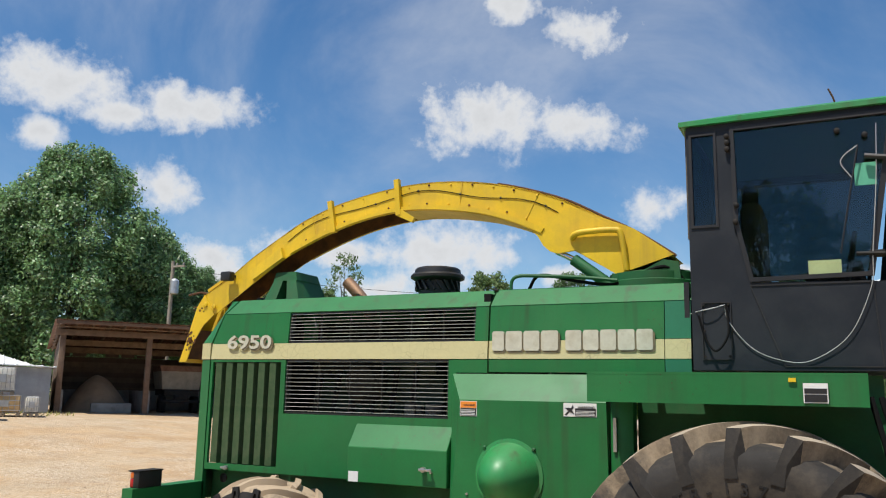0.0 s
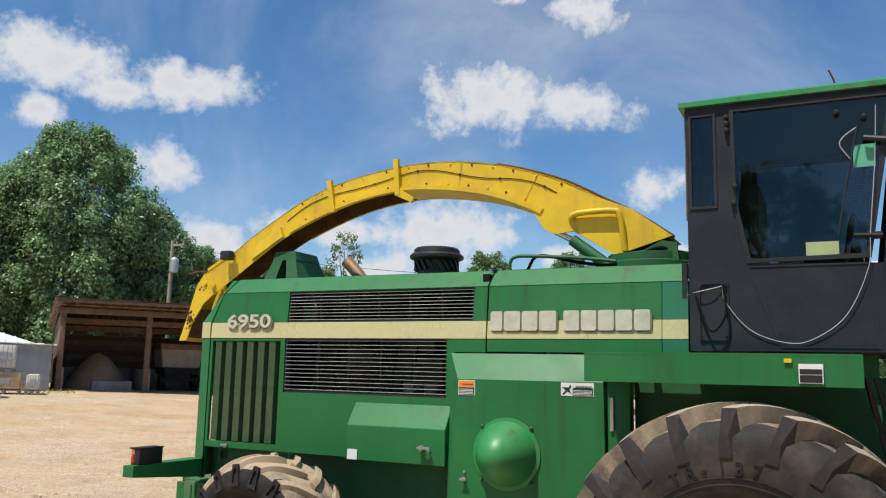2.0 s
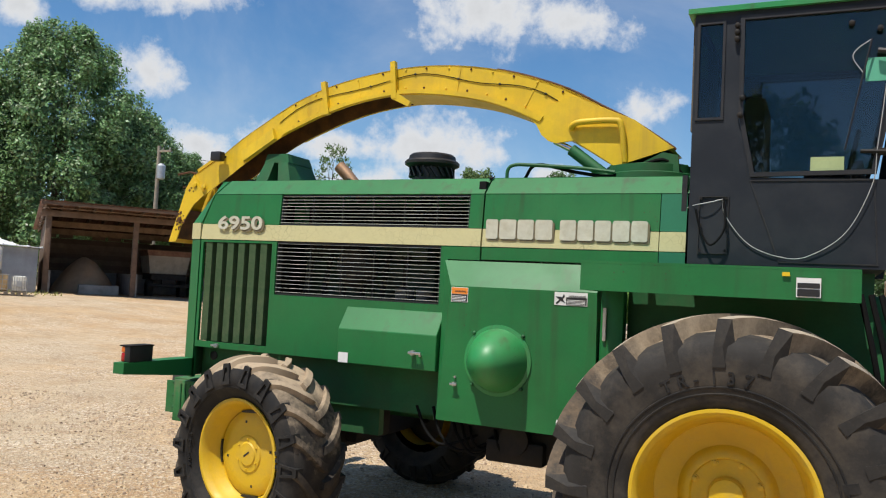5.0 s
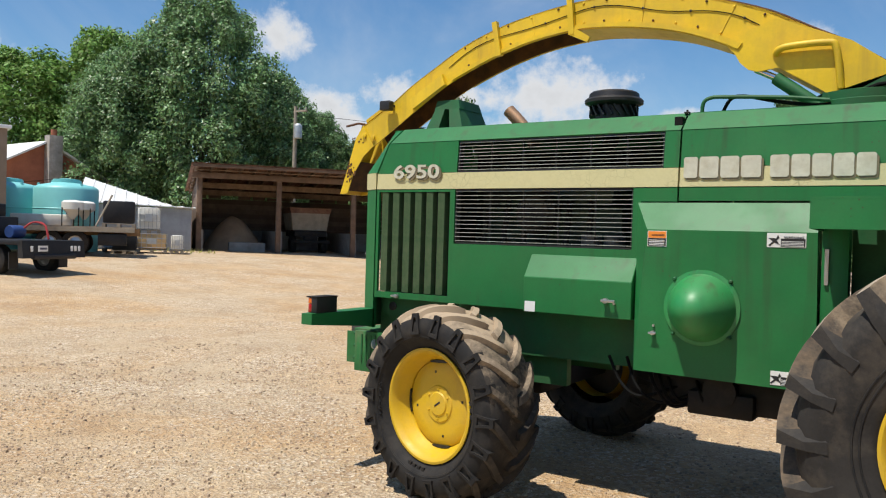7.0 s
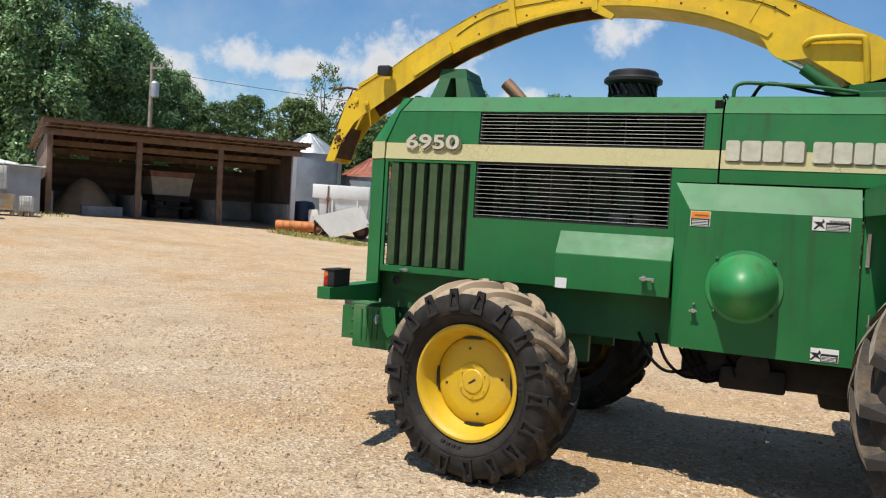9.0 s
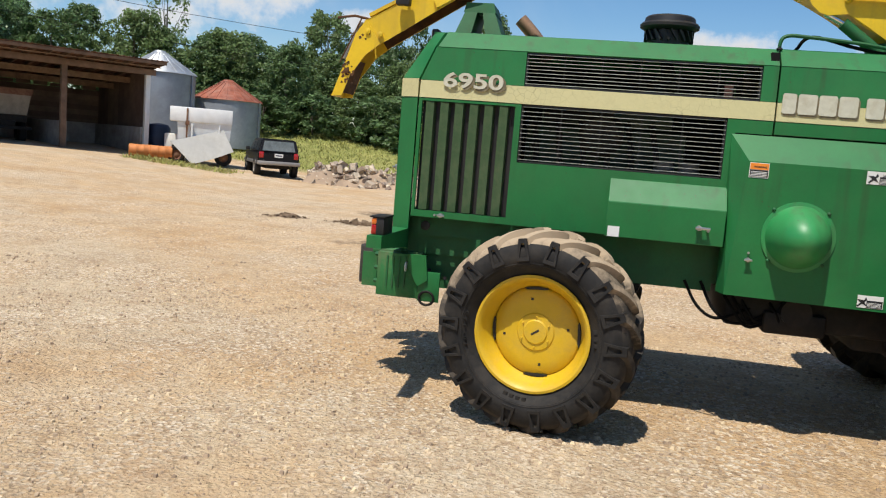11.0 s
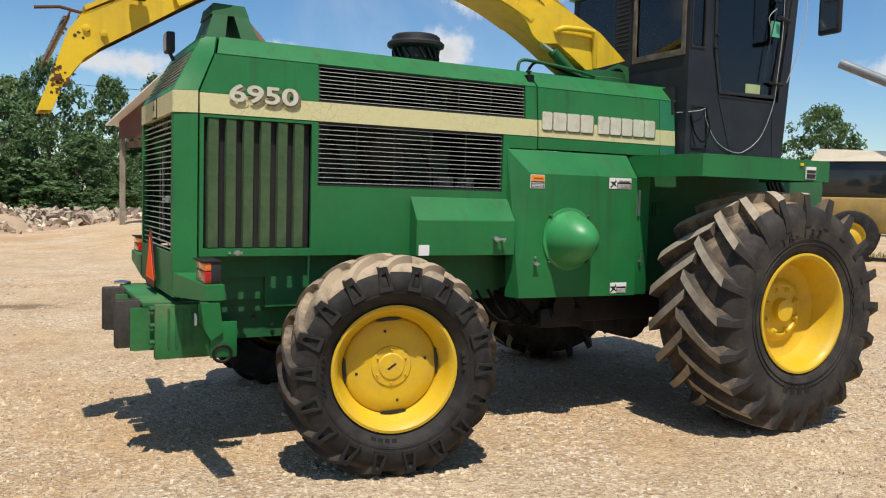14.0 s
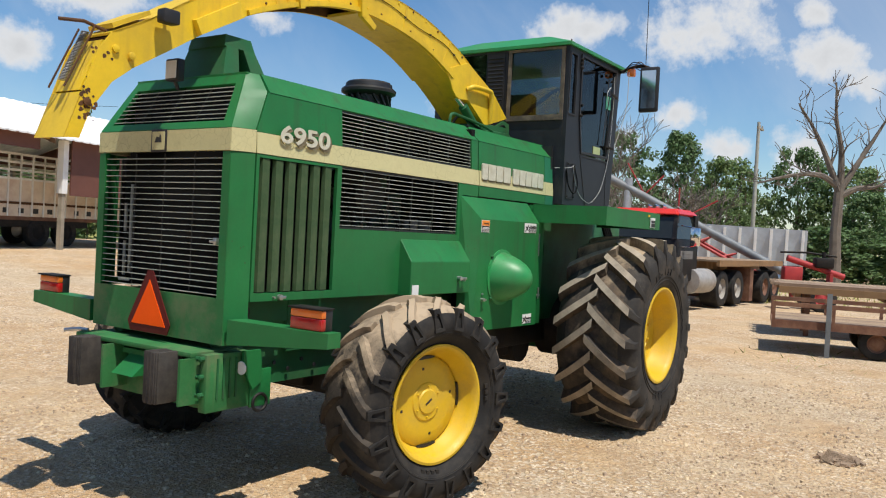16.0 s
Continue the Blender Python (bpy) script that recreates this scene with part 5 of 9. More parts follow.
slo, shi = fine_spout()
spout = new("spout")
spout.parent = H
tagged(spout, "long arched yellow discharge spout resting lowered over the hood")
for y0 in (yl, yr - 0.012):
    part("spout_side", channel(y0, y0 + 0.012, slo, shi), YELLOW, spout)
thin_lo = [h + (l - h) * 0.06 for l, h in zip(slo, shi)]
part("spout_roof", channel(yl, yr, thin_lo, shi), YELLOW, spout)
rust_lo = [l + (h - l) * 0.10 for l, h in zip(slo, shi)]
part("spout_liner", channel(yl + 0.013, yr - 0.013, [l + (h - l) * 0.75 for l, h in zip(slo, shi)], [l + (h - l) * 0.9 for l, h in zip(slo, shi)]), RUST, spout, "rusty inside of the spout")
part("inner_lining", channel(yr - 0.020, yr - 0.0125, [l + (h - l) * 0.01 for l, h in zip(slo, shi)], [l + (h - l) * 0.9 for l, h in zip(slo, shi)]), RUST, spout)
part("spout_floor", channel(yl + 0.01, yr - 0.01, slo[21:], rust_lo[21:]), YELLOW, spout)
# stiffening lip along the lower edge, and brackets across
for y0 in (yl - 0.03, yr):
    part("lower_lip", channel(y0, y0 + 0.03, [l + (h - l) * 0.02 for l, h in zip(slo, shi)][10:-9], [l + (h - l) * 0.17 for l, h in zip(slo, shi)][10:-9]), YELLOW, spout)
for kk, up, dn in ((15, 0.045, 0.01), (21, 0.055, 0.03)):
    l, h = slo[kk], shi[kk]
    d = (h - l).normalized()
    b = B()
    t = Vector((d.z, 0, -d.x)) * 0.022
    a0, a1 = l - d * dn, h + d * up
    hexa(b, [tuple(a0 - t + Vector((0, yl - 0.05, 0))), tuple(a0 + t + Vector((0, yl - 0.05, 0))), tuple(a0 + t + Vector((0, yl - 0.0, 0))), tuple(a0 - t + Vector((0, yl, 0))),
             tuple(a1 - t + Vector((0, yl - 0.05, 0))), tuple(a1 + t + Vector((0, yl - 0.05, 0))), tuple(a1 + t + Vector((0, yl, 0))), tuple(a1 - t + Vector((0, yl, 0)))])
    part("bracket", b, YELLOW, spout)
l = slo[21]
b = B()
slab(b, [(l.x - 0.02, l.z - 0.03), (l.x + 0.13, l.z - 0.10), (l.x + 0.15, l.z - 0.065), (l.x + 0.02, l.z + 0.02)], "y", yl - 0.045, yl - 0.005)
part("bracket_foot", b, YELLOW, spout)
# hinged deflector flap at the outlet
FLAP = [(-0.58, 2.71), (-0.66, 2.60), (-0.74, 2.36), (-0.83, 2.11), (-0.745, 2.115), (-0.69, 2.27), (-0.57, 2.44), (-0.455, 2.53)]
b = B()
for ya in (yl - 0.016, yr + 0.002):
    slab(b, FLAP, "y", ya, ya + 0.014)
hexa(b, [(-0.83, yl - 0.016, 2.11), (-0.815, yl - 0.016, 2.11), (-0.815, yr + 0.016, 2.11), (-0.83, yr + 0.016, 2.11), (-0.74, yl - 0.016, 2.36), (-0.725, yl - 0.016, 2.36), (-0.725, yr + 0.016, 2.36), (-0.74, yr + 0.016, 2.36)])
part("deflector_flap", b, YELLOW, spout, "chipped yellow deflector flap at the outlet")
b = B()
hexa(b, [(-0.738, yl + 0.03, 2.37), (-0.725, yl + 0.03, 2.37), (-0.725, yr - 0.03, 2.37), (-0.738, yr - 0.03, 2.37), (-0.62, yl + 0.03, 2.66), (-0.605, yl + 0.03, 2.66), (-0.605, yr - 0.03, 2.66), (-0.62, yr - 0.03, 2.66)])
part("flap_back", b, YELLOW, spout)
b = B()
hexa(b, [(-0.745, yl + 0.005, 2.14), (-0.735, yl + 0.005, 2.14), (-0.735, yr - 0.005, 2.14), (-0.745, yr - 0.005, 2.14), (-0.66, yl + 0.005, 2.40), (-0.65, yl + 0.005, 2.40), (-0.65, yr - 0.005, 2.40), (-0.66, yr - 0.005, 2.40)])
part("flap_liner", b, RUST, spout, "rusty inside of the flap")
b = B()
rnd = random.Random(8)
for k in range(44):
    a, r = rnd.uniform(0, 6.28), rnd.uniform(0.004, 0.015)
    cx, cz = -0.715 + rnd.gauss(0, 0.020), 2.30 + rnd.gauss(0, 0.045)
    if k % 5 == 0:
        cx, cz = -0.60 + rnd.gauss(0, 0.06), 2.60 + rnd.gauss(0, 0.03)
    slab(b, [(cx + r * rnd.uniform(0.6, 1.2) * math.cos(t), cz + r * rnd.uniform(0.6, 1.2) * math.sin(t)) for t in [j * 6.283 / 7 for j in range(7)]], "y", yl - 0.0168 - 0.00004 * k, yl - 0.0155)
tagged(part("rust_patch", b, RUST, spout), kind="stuff")
for cx, cz in ((-0.715, 2.31), (-0.56, 2.62), (-0.46, 2.60)):
    b = B()
    lathe(b, [(0.022, yl - 0.016), (0.022, yl - 0.035), (0.01, yl - 0.04)], (cx, 0, cz), "y", 10)
    part("flap_pivot", b, RUST if cx < -0.6 else YELLOW, spout)
b = B()
tube(b, [(-0.56, yl + 0.10, 2.72), (-0.70, yl + 0.10, 2.745), (-0.84, yl + 0.10, 2.725)], 0.010, 8)
part("pivot_bracket", b, RUST, spout)
for yy in (yl + 0.09, yr - 0.09):
    b = B()
    tube(b, [(-0.64, yy, 2.73), (-0.80, yy, 2.38)], 0.006, 7)
    part("flap_rod", b, RUST, spout)
b = B()
for k in range(34):
    f = k / 33
    lathe(b, [(0.02, -0.0035), (0.026, 0.0), (0.02, 0.0035)], (-0.66 - 0.12 * f, yl + 0.17, 2.70 - 0.28 * f), "z", 8)
part("flap_spring", b, STEEL, spout)
# long guard low on the side, the cylinder inside, and a work lamp on its bracket
b = B()
hexa(b, [(-0.02, yl - 0.06, 2.815), (0.30, yl - 0.06, 2.995), (0.30, yl, 2.995), (-0.02, yl, 2.815), (-0.06, yl - 0.05, 2.895), (0.265, yl - 0.05, 3.085), (0.265, yl, 3.085), (-0.06, yl, 2.895)])
part("cylinder_guard", b, YELLOW, spout)
b = B()
tube(b, [(-0.24, yl + 0.04, 2.86), (-0.27, yl - 0.09, 2.87)], 0.012, 6)
box(b, -0.33, -0.22, yl - 0.15, yl - 0.05, 2.815, 2.895, 0.012, None)
part("spout_lamp", b, BLACK, spout)
b = B()
hexa(b, [(-0.56, yl + 0.02, 2.735), (-0.33, yl + 0.02, 2.862), (-0.33, yr - 0.05, 2.862), (-0.56, yr - 0.05, 2.735), (-0.57, yl + 0.02, 2.76), (-0.34, yl + 0.02, 2.885), (-0.34, yr - 0.05, 2.885), (-0.57, yr - 0.05, 2.76)])
part("flap_motor_cover", b, YELLOW, spout)
# heavy root: side cheek, handle rail, cylinder, turret
b = B()
slab(b, [(2.52, 3.10), (2.60, 3.02), (2.64, 2.95), (2.69, 2.905), (2.75, 2.885), (2.88, 2.90), (3.02, 2.815), (3.18, 2.71), (3.57, 2.83), (3.30, 3.03), (2.86, 3.22)], "y", yl - 0.02, yl + 0.0)
part("spout_cheek", b, YELLOW, spout)
b = B()
tube(b, smooth_path([(2.86, yl - 0.02, 2.985), (2.89, yl - 0.05, 3.01), (2.96, yl - 0.055, 3.022), (3.16, yl - 0.055, 3.022), (3.22, yl - 0.05, 2.985), (3.25, yl - 0.02, 2.74)], 5), 0.022, 10)
part("side_rail", b, YELLOW, spout)
b = B()
tube(b, [(2.735, yl + 0.02, 2.905), (2.88, yl + 0.02, 2.83)], 0.022, 10)
part("cylinder_rod", b, CHROME, H)
b = B()
tube(b, [(2.86, yl + 0.02, 2.84), (3.14, yl + 0.02, 2.63)], 0.042, 12)
part("lift_cylinder", b, GREEN_DULL, H)
b = B()
lathe(b, [(0.33, 2.59), (0.33, 2.66), (0.30, 2.67), (0.30, 2.72), (0.2, 2.74)], (3.38, YC, 0), "z", 32)
for yy in (yl - 0.03, yr):
    slab(b, [(3.12, 2.60), (3.62, 2.60), (3.60, 2.78), (3.50, 2.80), (3.30, 2.70), (3.15, 2.72)], "y", yy, yy + 0.03)
part("spout_turret", b, GREEN_DULL, H, "green rotating turret under the spout")
b = B()
tube(b, smooth_path([(2.44, 0.34, 2.59), (2.445, 0.34, 2.68), (2.49, 0.345, 2.715), (2.60, 0.35, 2.715), (2.95, 0.36, 2.69), (3.2, 0.38, 2.66)], 6), 0.013, 8)
part("grease_pipe", b, GREEN_DULL, H)
b = B()
tube(b, smooth_path([(2.55, 0.4, 2.62), (2.65, 0.38, 2.72), (2.95, 0.38, 2.66), (3.2, 0.4, 2.64), (3.5, 0.44, 2.75), (3.66, 0.5, 2.62)], 6), 0.012, 8)
part("hose", b, HOSE, H)
# wiring looped along the spout and its clips
b = B()
ridge = [l + (h - l) * f for l, h, f in zip(slo, shi, [0.62 + 0.10 * math.sin(k * 0.6) for k in range(len(slo))])]
tube(b, [(p.x, yl - 0.005, p.z) for p in ridge[10:]], 0.0032, 6)
part("wiring", b, HOSE, spout)
for k in range(15, len(ridge), 4):
    b = B()
    p = ridge[k]
    lathe(b, [(0.009, yl - 0.0), (0.009, yl - 0.012), (0.005, yl - 0.015)], (p.x, 0, p.z), "y", 8)
    part("clip", b, BLACK, spout)
b = B()
tube(b, [(p.x, yl + 0.08, p.z + 0.012) for p in shi[-16:]], 0.012, 6)
tube(b, [(p.x, yl + 0.12, p.z + 0.012) for p in shi[-14:]], 0.010, 6)
part("hose", b, RUST, spout)

# bolts and seams along the sides
for k in range(12, len(slo) - 3, 2):
    for f in (0.9, 0.24):
        p = slo[k] + (shi[k] - slo[k]) * f
        b = B()
        lathe(b, [(0.009, yl + 0.001), (0.009, yl - 0.006), (0.005, yl - 0.009)], (p.x, 0, p.z), "y", 6)
        part("bolt", b, YELLOW if k % 4 else RUST, spout)
for k in (13, 18, 27, 34):
    l, h = slo[k], shi[k]
    d = (h - l).normalized()
    t = Vector((d.z, 0, -d.x)) * 0.006
    b = B()
    a0, a1 = l + d * 0.03, h - d * 0.01
    q = [a0 - t, a0 + t, a1 + t, a1 - t]
    slab(b, [(v.x, v.z) for v in q], "y", yl - 0.004, yl + 0.002)
    part("seam", b, YELLOW, spout)
# the spout narrows towards its outlet
for o in spout.children:
    for v in o.data.vertices:
        f = 0.66 + 0.34 * min(1.0, max(0.0, (v.co.x + 0.8) / 4.0))
        v.co.y = YC + (v.co.y - YC) * f

# ---- cab ----
CX0, CX1, CY0, CY1 = 3.76, 4.98, -0.085, 2 * YC + 0.085
cab = new("cab")
cab.parent = H
tagged(cab, "charcoal operator cab with tinted windows and green roof")


def ring_frame(bm, outer, inner, axis, a, b_):
    """A flat frame between two outlines with the same number of corners."""
    def at(p, h):
        return (p[0], h, p[1]) if axis == "y" else (h, p[0], p[1])
    n = len(outer)
    v = [[bm.verts.new(at(p, h)) for p in o] for o in (outer, inner) for h in (a, b_)]
    for k in range(n):
        j = (k + 1) % n
        bm.faces.new((v[0][k], v[0][j], v[2][j], v[2][k]))
        bm.faces.new((v[1][k], v[3][k], v[3][j], v[1][j]))
        bm.faces.new((v[0][k], v[1][k], v[1][j], v[0][j]))
        bm.faces.new((v[2][k], v[2][j], v[3][j], v[3][k]))
    return bm


def cab_side(far):
    ya, yb = sorted((flip(far, CY0), flip(far, CY0 + 0.04)))
    # lower body, rear quarter and pillars round the window openings
    b = B()
    slab(b, [(CX0, 2.04), (4.78, 2.04), (4.80, 2.53), (4.10, 2.55), (4.02, 2.90), (CX0, 2.90)], "y", ya, yb)
    part("cab_wall", b, CAB, cab)
    b = B()
    slab(b, [(3.925, 2.90), (4.02, 2.90), (4.02, 3.53), (3.925, 3.53)], "y", ya, yb)
    part("quarter_pillar", b, CAB, cab)
    b = B()
    slab(b, [(CX0, 2.90), (3.785, 2.90), (3.785, 3.53), (CX0, 3.53)], "y", ya, yb)
    part("rear_pillar", b, CAB, cab)
    b = B()
    slab(b, [(3.785, 3.47), (3.925, 3.47), (3.925, 3.53), (3.785, 3.53)], "y", ya, yb)
    part("quarter_header", b, CAB, cab)
    b = B()
    slab(b, [(4.02, 3.49), (4.95, 3.49), (4.98, 3.53), (4.02, 3.53)], "y", ya, yb)
    part("door_header", b, CAB, cab)
    b = B()
    slab(b, [(4.78, 2.04), (4.87, 2.04), (5.0, 3.53), (4.93, 3.53), (4.80, 2.55)], "y", ya, yb)
    part("front_pillar", b, CAB, cab)
    b = B()
    q0, q1 = sorted((flip(far, CY0 + 0.01), flip(far, CY0 + 0.016)))
    slab(b, [(3.785, 2.905), (3.925, 2.905), (3.925, 3.47), (3.785, 3.47)], "y", q0, q1)
    g = part("quarter_window", b, GLASS_DARK, cab)
    g.visible_shadow = False
    b = B()
    ring_frame(b, [(3.775, 2.89), (3.935, 2.89), (3.935, 3.48), (3.775, 3.48)], [(3.79, 2.905), (3.92, 2.905), (3.92, 3.465), (3.79, 3.465)], "y", flip(far, CY0 - 0.008), flip(far, CY0 + 0.01))
    part("window_seal", b, BLACK, cab)
    # door glass with slanting edges
    ow = [(4.02, 2.92), (4.095, 2.55), (4.74, 2.56), (4.90, 3.50), (4.015, 3.50)]
    iw = [(4.045, 2.92), (4.115, 2.575), (4.715, 2.585), (4.865, 3.475), (4.04, 3.475)]
    b = B()
    ring_frame(b, ow, iw, "y", flip(far, CY0 - 0.012), flip(far, CY0 + 0.012))
    door = part("door_frame", b, BLACK, cab, "black rubber-edged door frame")
    b = B()
    slab(b, iw, "y", q0, q1)
    g = part("door_glass", b, GLASS_DARK, cab, "dark tinted door glass")
    g.visible_shadow = False
    return door


cab_side(False)
cab_side(True)
# door lower panel lines, hatch, handle, hinges
b = B()
ring_frame(b, [(4.09, 2.535), (4.26, 2.06), (4.76, 2.06), (4.735, 2.535)], [(4.10, 2.525), (4.265, 2.068), (4.752, 2.068), (4.727, 2.525)], "y", CY0 - 0.005, CY0)
part("door_seam", b, BLACK, cab)
b = B()
ring_frame(b, [(3.815, 2.10), (3.985, 2.10), (3.985, 2.44), (3.815, 2.44)], [(3.822, 2.107), (3.978, 2.107), (3.978, 2.433), (3.822, 2.433)], "y", CY0 - 0.010, CY0)
hatch = part("hatch_seam", b, BLACK, cab, "small bolted hatch in the cab side")
for xx, zz in ((3.83, 2.12), (3.97, 2.12), (3.83, 2.425), (3.97, 2.425), (3.83, 2.27), (3.97, 2.27)):
    b = B()
    lathe(b, [(0.008, CY0 - 0.008), (0.008, CY0 - 0.018)], (xx, 0, zz), "y", 8)
    part("screw", b, DARKMETAL, hatch)
for xx, zz in ((4.03, 2.91), (4.04, 3.01), (4.60, 3.40), (4.74, 3.36), (4.0, 3.40), (4.0, 3.44), (4.0, 3.36)):
    b = B()
    lathe(b, [(0.016, CY0 - 0.01), (0.016, CY0 - 0.03), (0.008, CY0 - 0.034)], (xx, 0, zz), "y", 10)
    part("hinge_knob", b, DARKMETAL, cab)
b = B()
tube(b, [(4.66, CY0 - 0.012, 2.685), (4.80, CY0 - 0.04, 2.675)], 0.012, 8)
box(b, 4.72, 4.80, CY0 - 0.03, CY0, 2.66, 2.70, 0.006)
part("door_handle", b, DARKMETAL, cab)
b = B()
tube(b, smooth_path([(4.80, CY0 - 0.02, 3.42), (4.78, CY0 - 0.03, 3.1), (4.74, CY0 - 0.03, 2.70), (4.72, CY0 - 0.02, 2.50), (4.60, CY0 - 0.015, 2.24), (4.42, CY0 - 0.01, 2.105), (4.28, CY0 - 0.01, 2.09), (4.10, CY0 - 0.01, 2.16), (3.97, CY0 - 0.012, 2.32), (3.95, CY0 - 0.012, 2.42)], 7), 0.0024, 6)
part("hanging_cable", b, CABLE_WHITE, cab, "loose white cable drooping across the door")
b = B()
tube(b, smooth_path([(3.95, CY0 - 0.012, 2.42), (3.88, CY0 - 0.03, 2.40), (3.80, CY0 - 0.02, 2.385), (3.74, 0.0, 2.38)], 5), 0.003, 6)
part("hanging_cable", b, CABLE_WHITE, cab)
b = B()
tube(b, smooth_path([(3.955, CY0 - 0.012, 2.42), (3.97, CY0 - 0.05, 2.25), (3.90, CY0 - 0.05, 2.15), (3.84, CY0 - 0.02, 2.22), (3.80, CY0 - 0.01, 2.36)], 5), 0.007, 6)
part("hanging_cable", b, HOSE, cab)
# rear wall, rear windows, louvre
b = B()
box(b, CX0, CX0 + 0.03, CY0 + 0.041, CY1 - 0.041, 2.04, 2.86)
box(b, CX0, CX0 + 0.03, CY0 + 0.041, CY1 - 0.041, 3.51, 3.53)
for ya, yb in ((CY0 + 0.041, -0.02), (0.58, 0.82), (1.36, CY1 - 0.041)):
    box(b, CX0, CX0 + 0.03, ya, yb, 2.86, 3.51)
part("rear_wall", b, CAB, cab)
b = B()
ring_frame(b, [(-0.045, 2.835), (0.565, 2.835), (0.565, 3.525), (-0.045, 3.525)], [(-0.01, 2.885), (0.53, 2.885), (0.53, 3.50), (-0.01, 3.50)], "x", CX0 - 0.014, CX0)
part("rear_window_frame", b, surface("worn_window_frame", (0.10, 0.085, 0.065), 0.7, var=0.35, scale=9, dirt=(0.26, 0.2, 0.13), dirt_amount=0.6, dirt_scale=9), cab, "worn dusty rear window frame")
b = B()
box(b, CX0 + 0.005, CX0 + 0.011, -0.02, 0.58, 2.86, 3.51)
g = part("rear_window", b, GLASS_DARK, cab)
g.visible_shadow = False
b = B()
box(b, CX0 + 0.005, CX0 + 0.011, 0.82, 1.36, 2.86, 3.51)
g = part("rear_window", b, GLASS_DARK, cab)
g.visible_shadow = False
lv = B()
box(lv, CX0 - 0.006, CX0, 0.61, 0.80, 2.98, 3.50)
lv = part("air_louvre", lv, BLACK, cab, "black louvred air inlet")
for k in range(13):
    b = B()
    z = 3.01 + 0.037 * k
    box(b, -0.012, 0.006, 0.62, 0.79, -0.004, 0.004)
    o = part("louvre_blade", b, CAB, lv)
    o.matrix_basis = pose(CX0 - 0.01, 0, z, 0, 35, 0)
# front glass and floor
b = B()
hexa(b, [(4.80, CY0 + 0.05, 2.1), (4.81, CY0 + 0.05, 2.1), (4.81, CY1 - 0.05, 2.1), (4.80, CY1 - 0.05, 2.1), (4.96, CY0 + 0.05, 3.5), (4.97, CY0 + 0.05, 3.5), (4.97, CY1 - 0.05, 3.5), (4.96, CY1 - 0.05, 3.5)])
g = part("windscreen", b, GLASS_CLEAR, cab)
g.visible_shadow = False
b = B()
box(b, CX0 + 0.03, 4.8, CY0 + 0.045, CY1 - 0.045, 2.04, 2.08)
part("cab_floor", b, INTERIOR, cab)
# roof with sloping skirts
b = B()
lo = [(3.72, CY0 - 0.03), (5.10, CY0 - 0.03), (5.10, CY1 + 0.03), (3.72, CY1 + 0.03)]
hi = [(4.02, CY0 + 0.36), (4.86, CY0 + 0.36), (4.86, CY1 - 0.36), (4.02, CY1 - 0.36)]
hexa(b, [(x, y, 3.53) for x, y in lo] + [(x, y, 3.56) for x, y in lo])
hexa(b, [(x, y, 3.56) for x, y in lo] + [(x, y, 3.70) for x, y in hi])
part("cab_roof", b, GREEN_BRIGHT, cab, "green cab roof with sloping edges", 12)
# seat, wheel column and trim seen through the glass
b = B()
box(b, 4.05, 4.5, 0.42, 0.92, 2.35, 2.55, 0.05)
box(b, 4.0, 4.14, 0.42, 0.92, 2.5, 3.15, 0.05)
part("driver_seat", b, TAN, cab)
b = B()
tube(b, [(4.78, 0.67, 2.1), (4.66, 0.67, 2.75)], 0.04, 10)
tube(b, [(4.64 + 0.03 * math.cos(a), 0.67 + 0.19 * math.sin(a), 2.78 + 0.16 * math.cos(a)) for a in [k * math.pi / 10 for k in range(21)]], 0.016, 6)
box(b, 4.35, 4.7, 1.02, 1.2, 2.1, 2.75, 0.03)
part("steering_console", b, INTERIOR, cab)
b = B()
box(b, 4.41, 4.58, CY0 + 0.004, CY0 + 0.007, 2.575, 2.66)
part("window_sticker", b, surface("pale_sticker", (0.35, 0.42, 0.20), 0.6), cab, "pale green sticker inside the door glass")
b = B()
tube(b, smooth_path([(4.58, CY0 - 0.016, 2.69), (4.64, CY0 - 0.02, 3.0), (4.70, CY0 - 0.03, 3.30)], 4), 0.005, 6)
part("door_wiper", b, BLACK, cab)
b = B()
box(b, 4.675, 4.785, CY0 + 0.004, CY0 + 0.007, 3.075, 3.205)
part("window_label", b, surface("green_film", (0.10, 0.40, 0.26), 0.5, var=0.1), cab, "pale green film square stuck inside the glass")
b = B()
tube(b, [(4.73, CY0 - 0.03, 3.235), (4.86, CY0 - 0.035, 3.21)], 0.016, 8)
part("door_stay", b, BLACK, cab)
b = B()
tube(b, smooth_path([(4.70, CY0 - 0.03, 3.30), (4.63, CY0 - 0.03, 3.25), (4.61, CY0 - 0.03, 3.20), (4.66, CY0 - 0.02, 3.12)], 4), 0.003, 5)
part("wiper_hose", b, CABLE_WHITE, cab)
# mirror on its arm, antenna, roof wires
b = B()
tube(b, smooth_path([(4.98, CY0, 3.50), (5.02, -0.2, 3.56), (5.0, -0.36, 3.55), (4.98, -0.42, 3.52)], 4), 0.014, 8)
mir = part("mirror_arm", b, DARKMETAL, cab, "rusty arm with tangled wires carrying the mirror")
b = B()
box(b, 4.955, 5.0, -0.52, -0.31, 3.07, 3.54, 0.035)
part("mirror_housing", b, BLACK, mir, "tall black rear-view mirror")
b = B()
box(b, 4.950, 4.954, -0.49, -0.34, 3.11, 3.50)
part("mirror_glass", b, CHROME, mir)
b = B()
box(b, 4.98, 5.04, -0.24, -0.16, 3.46, 3.54, 0.01)
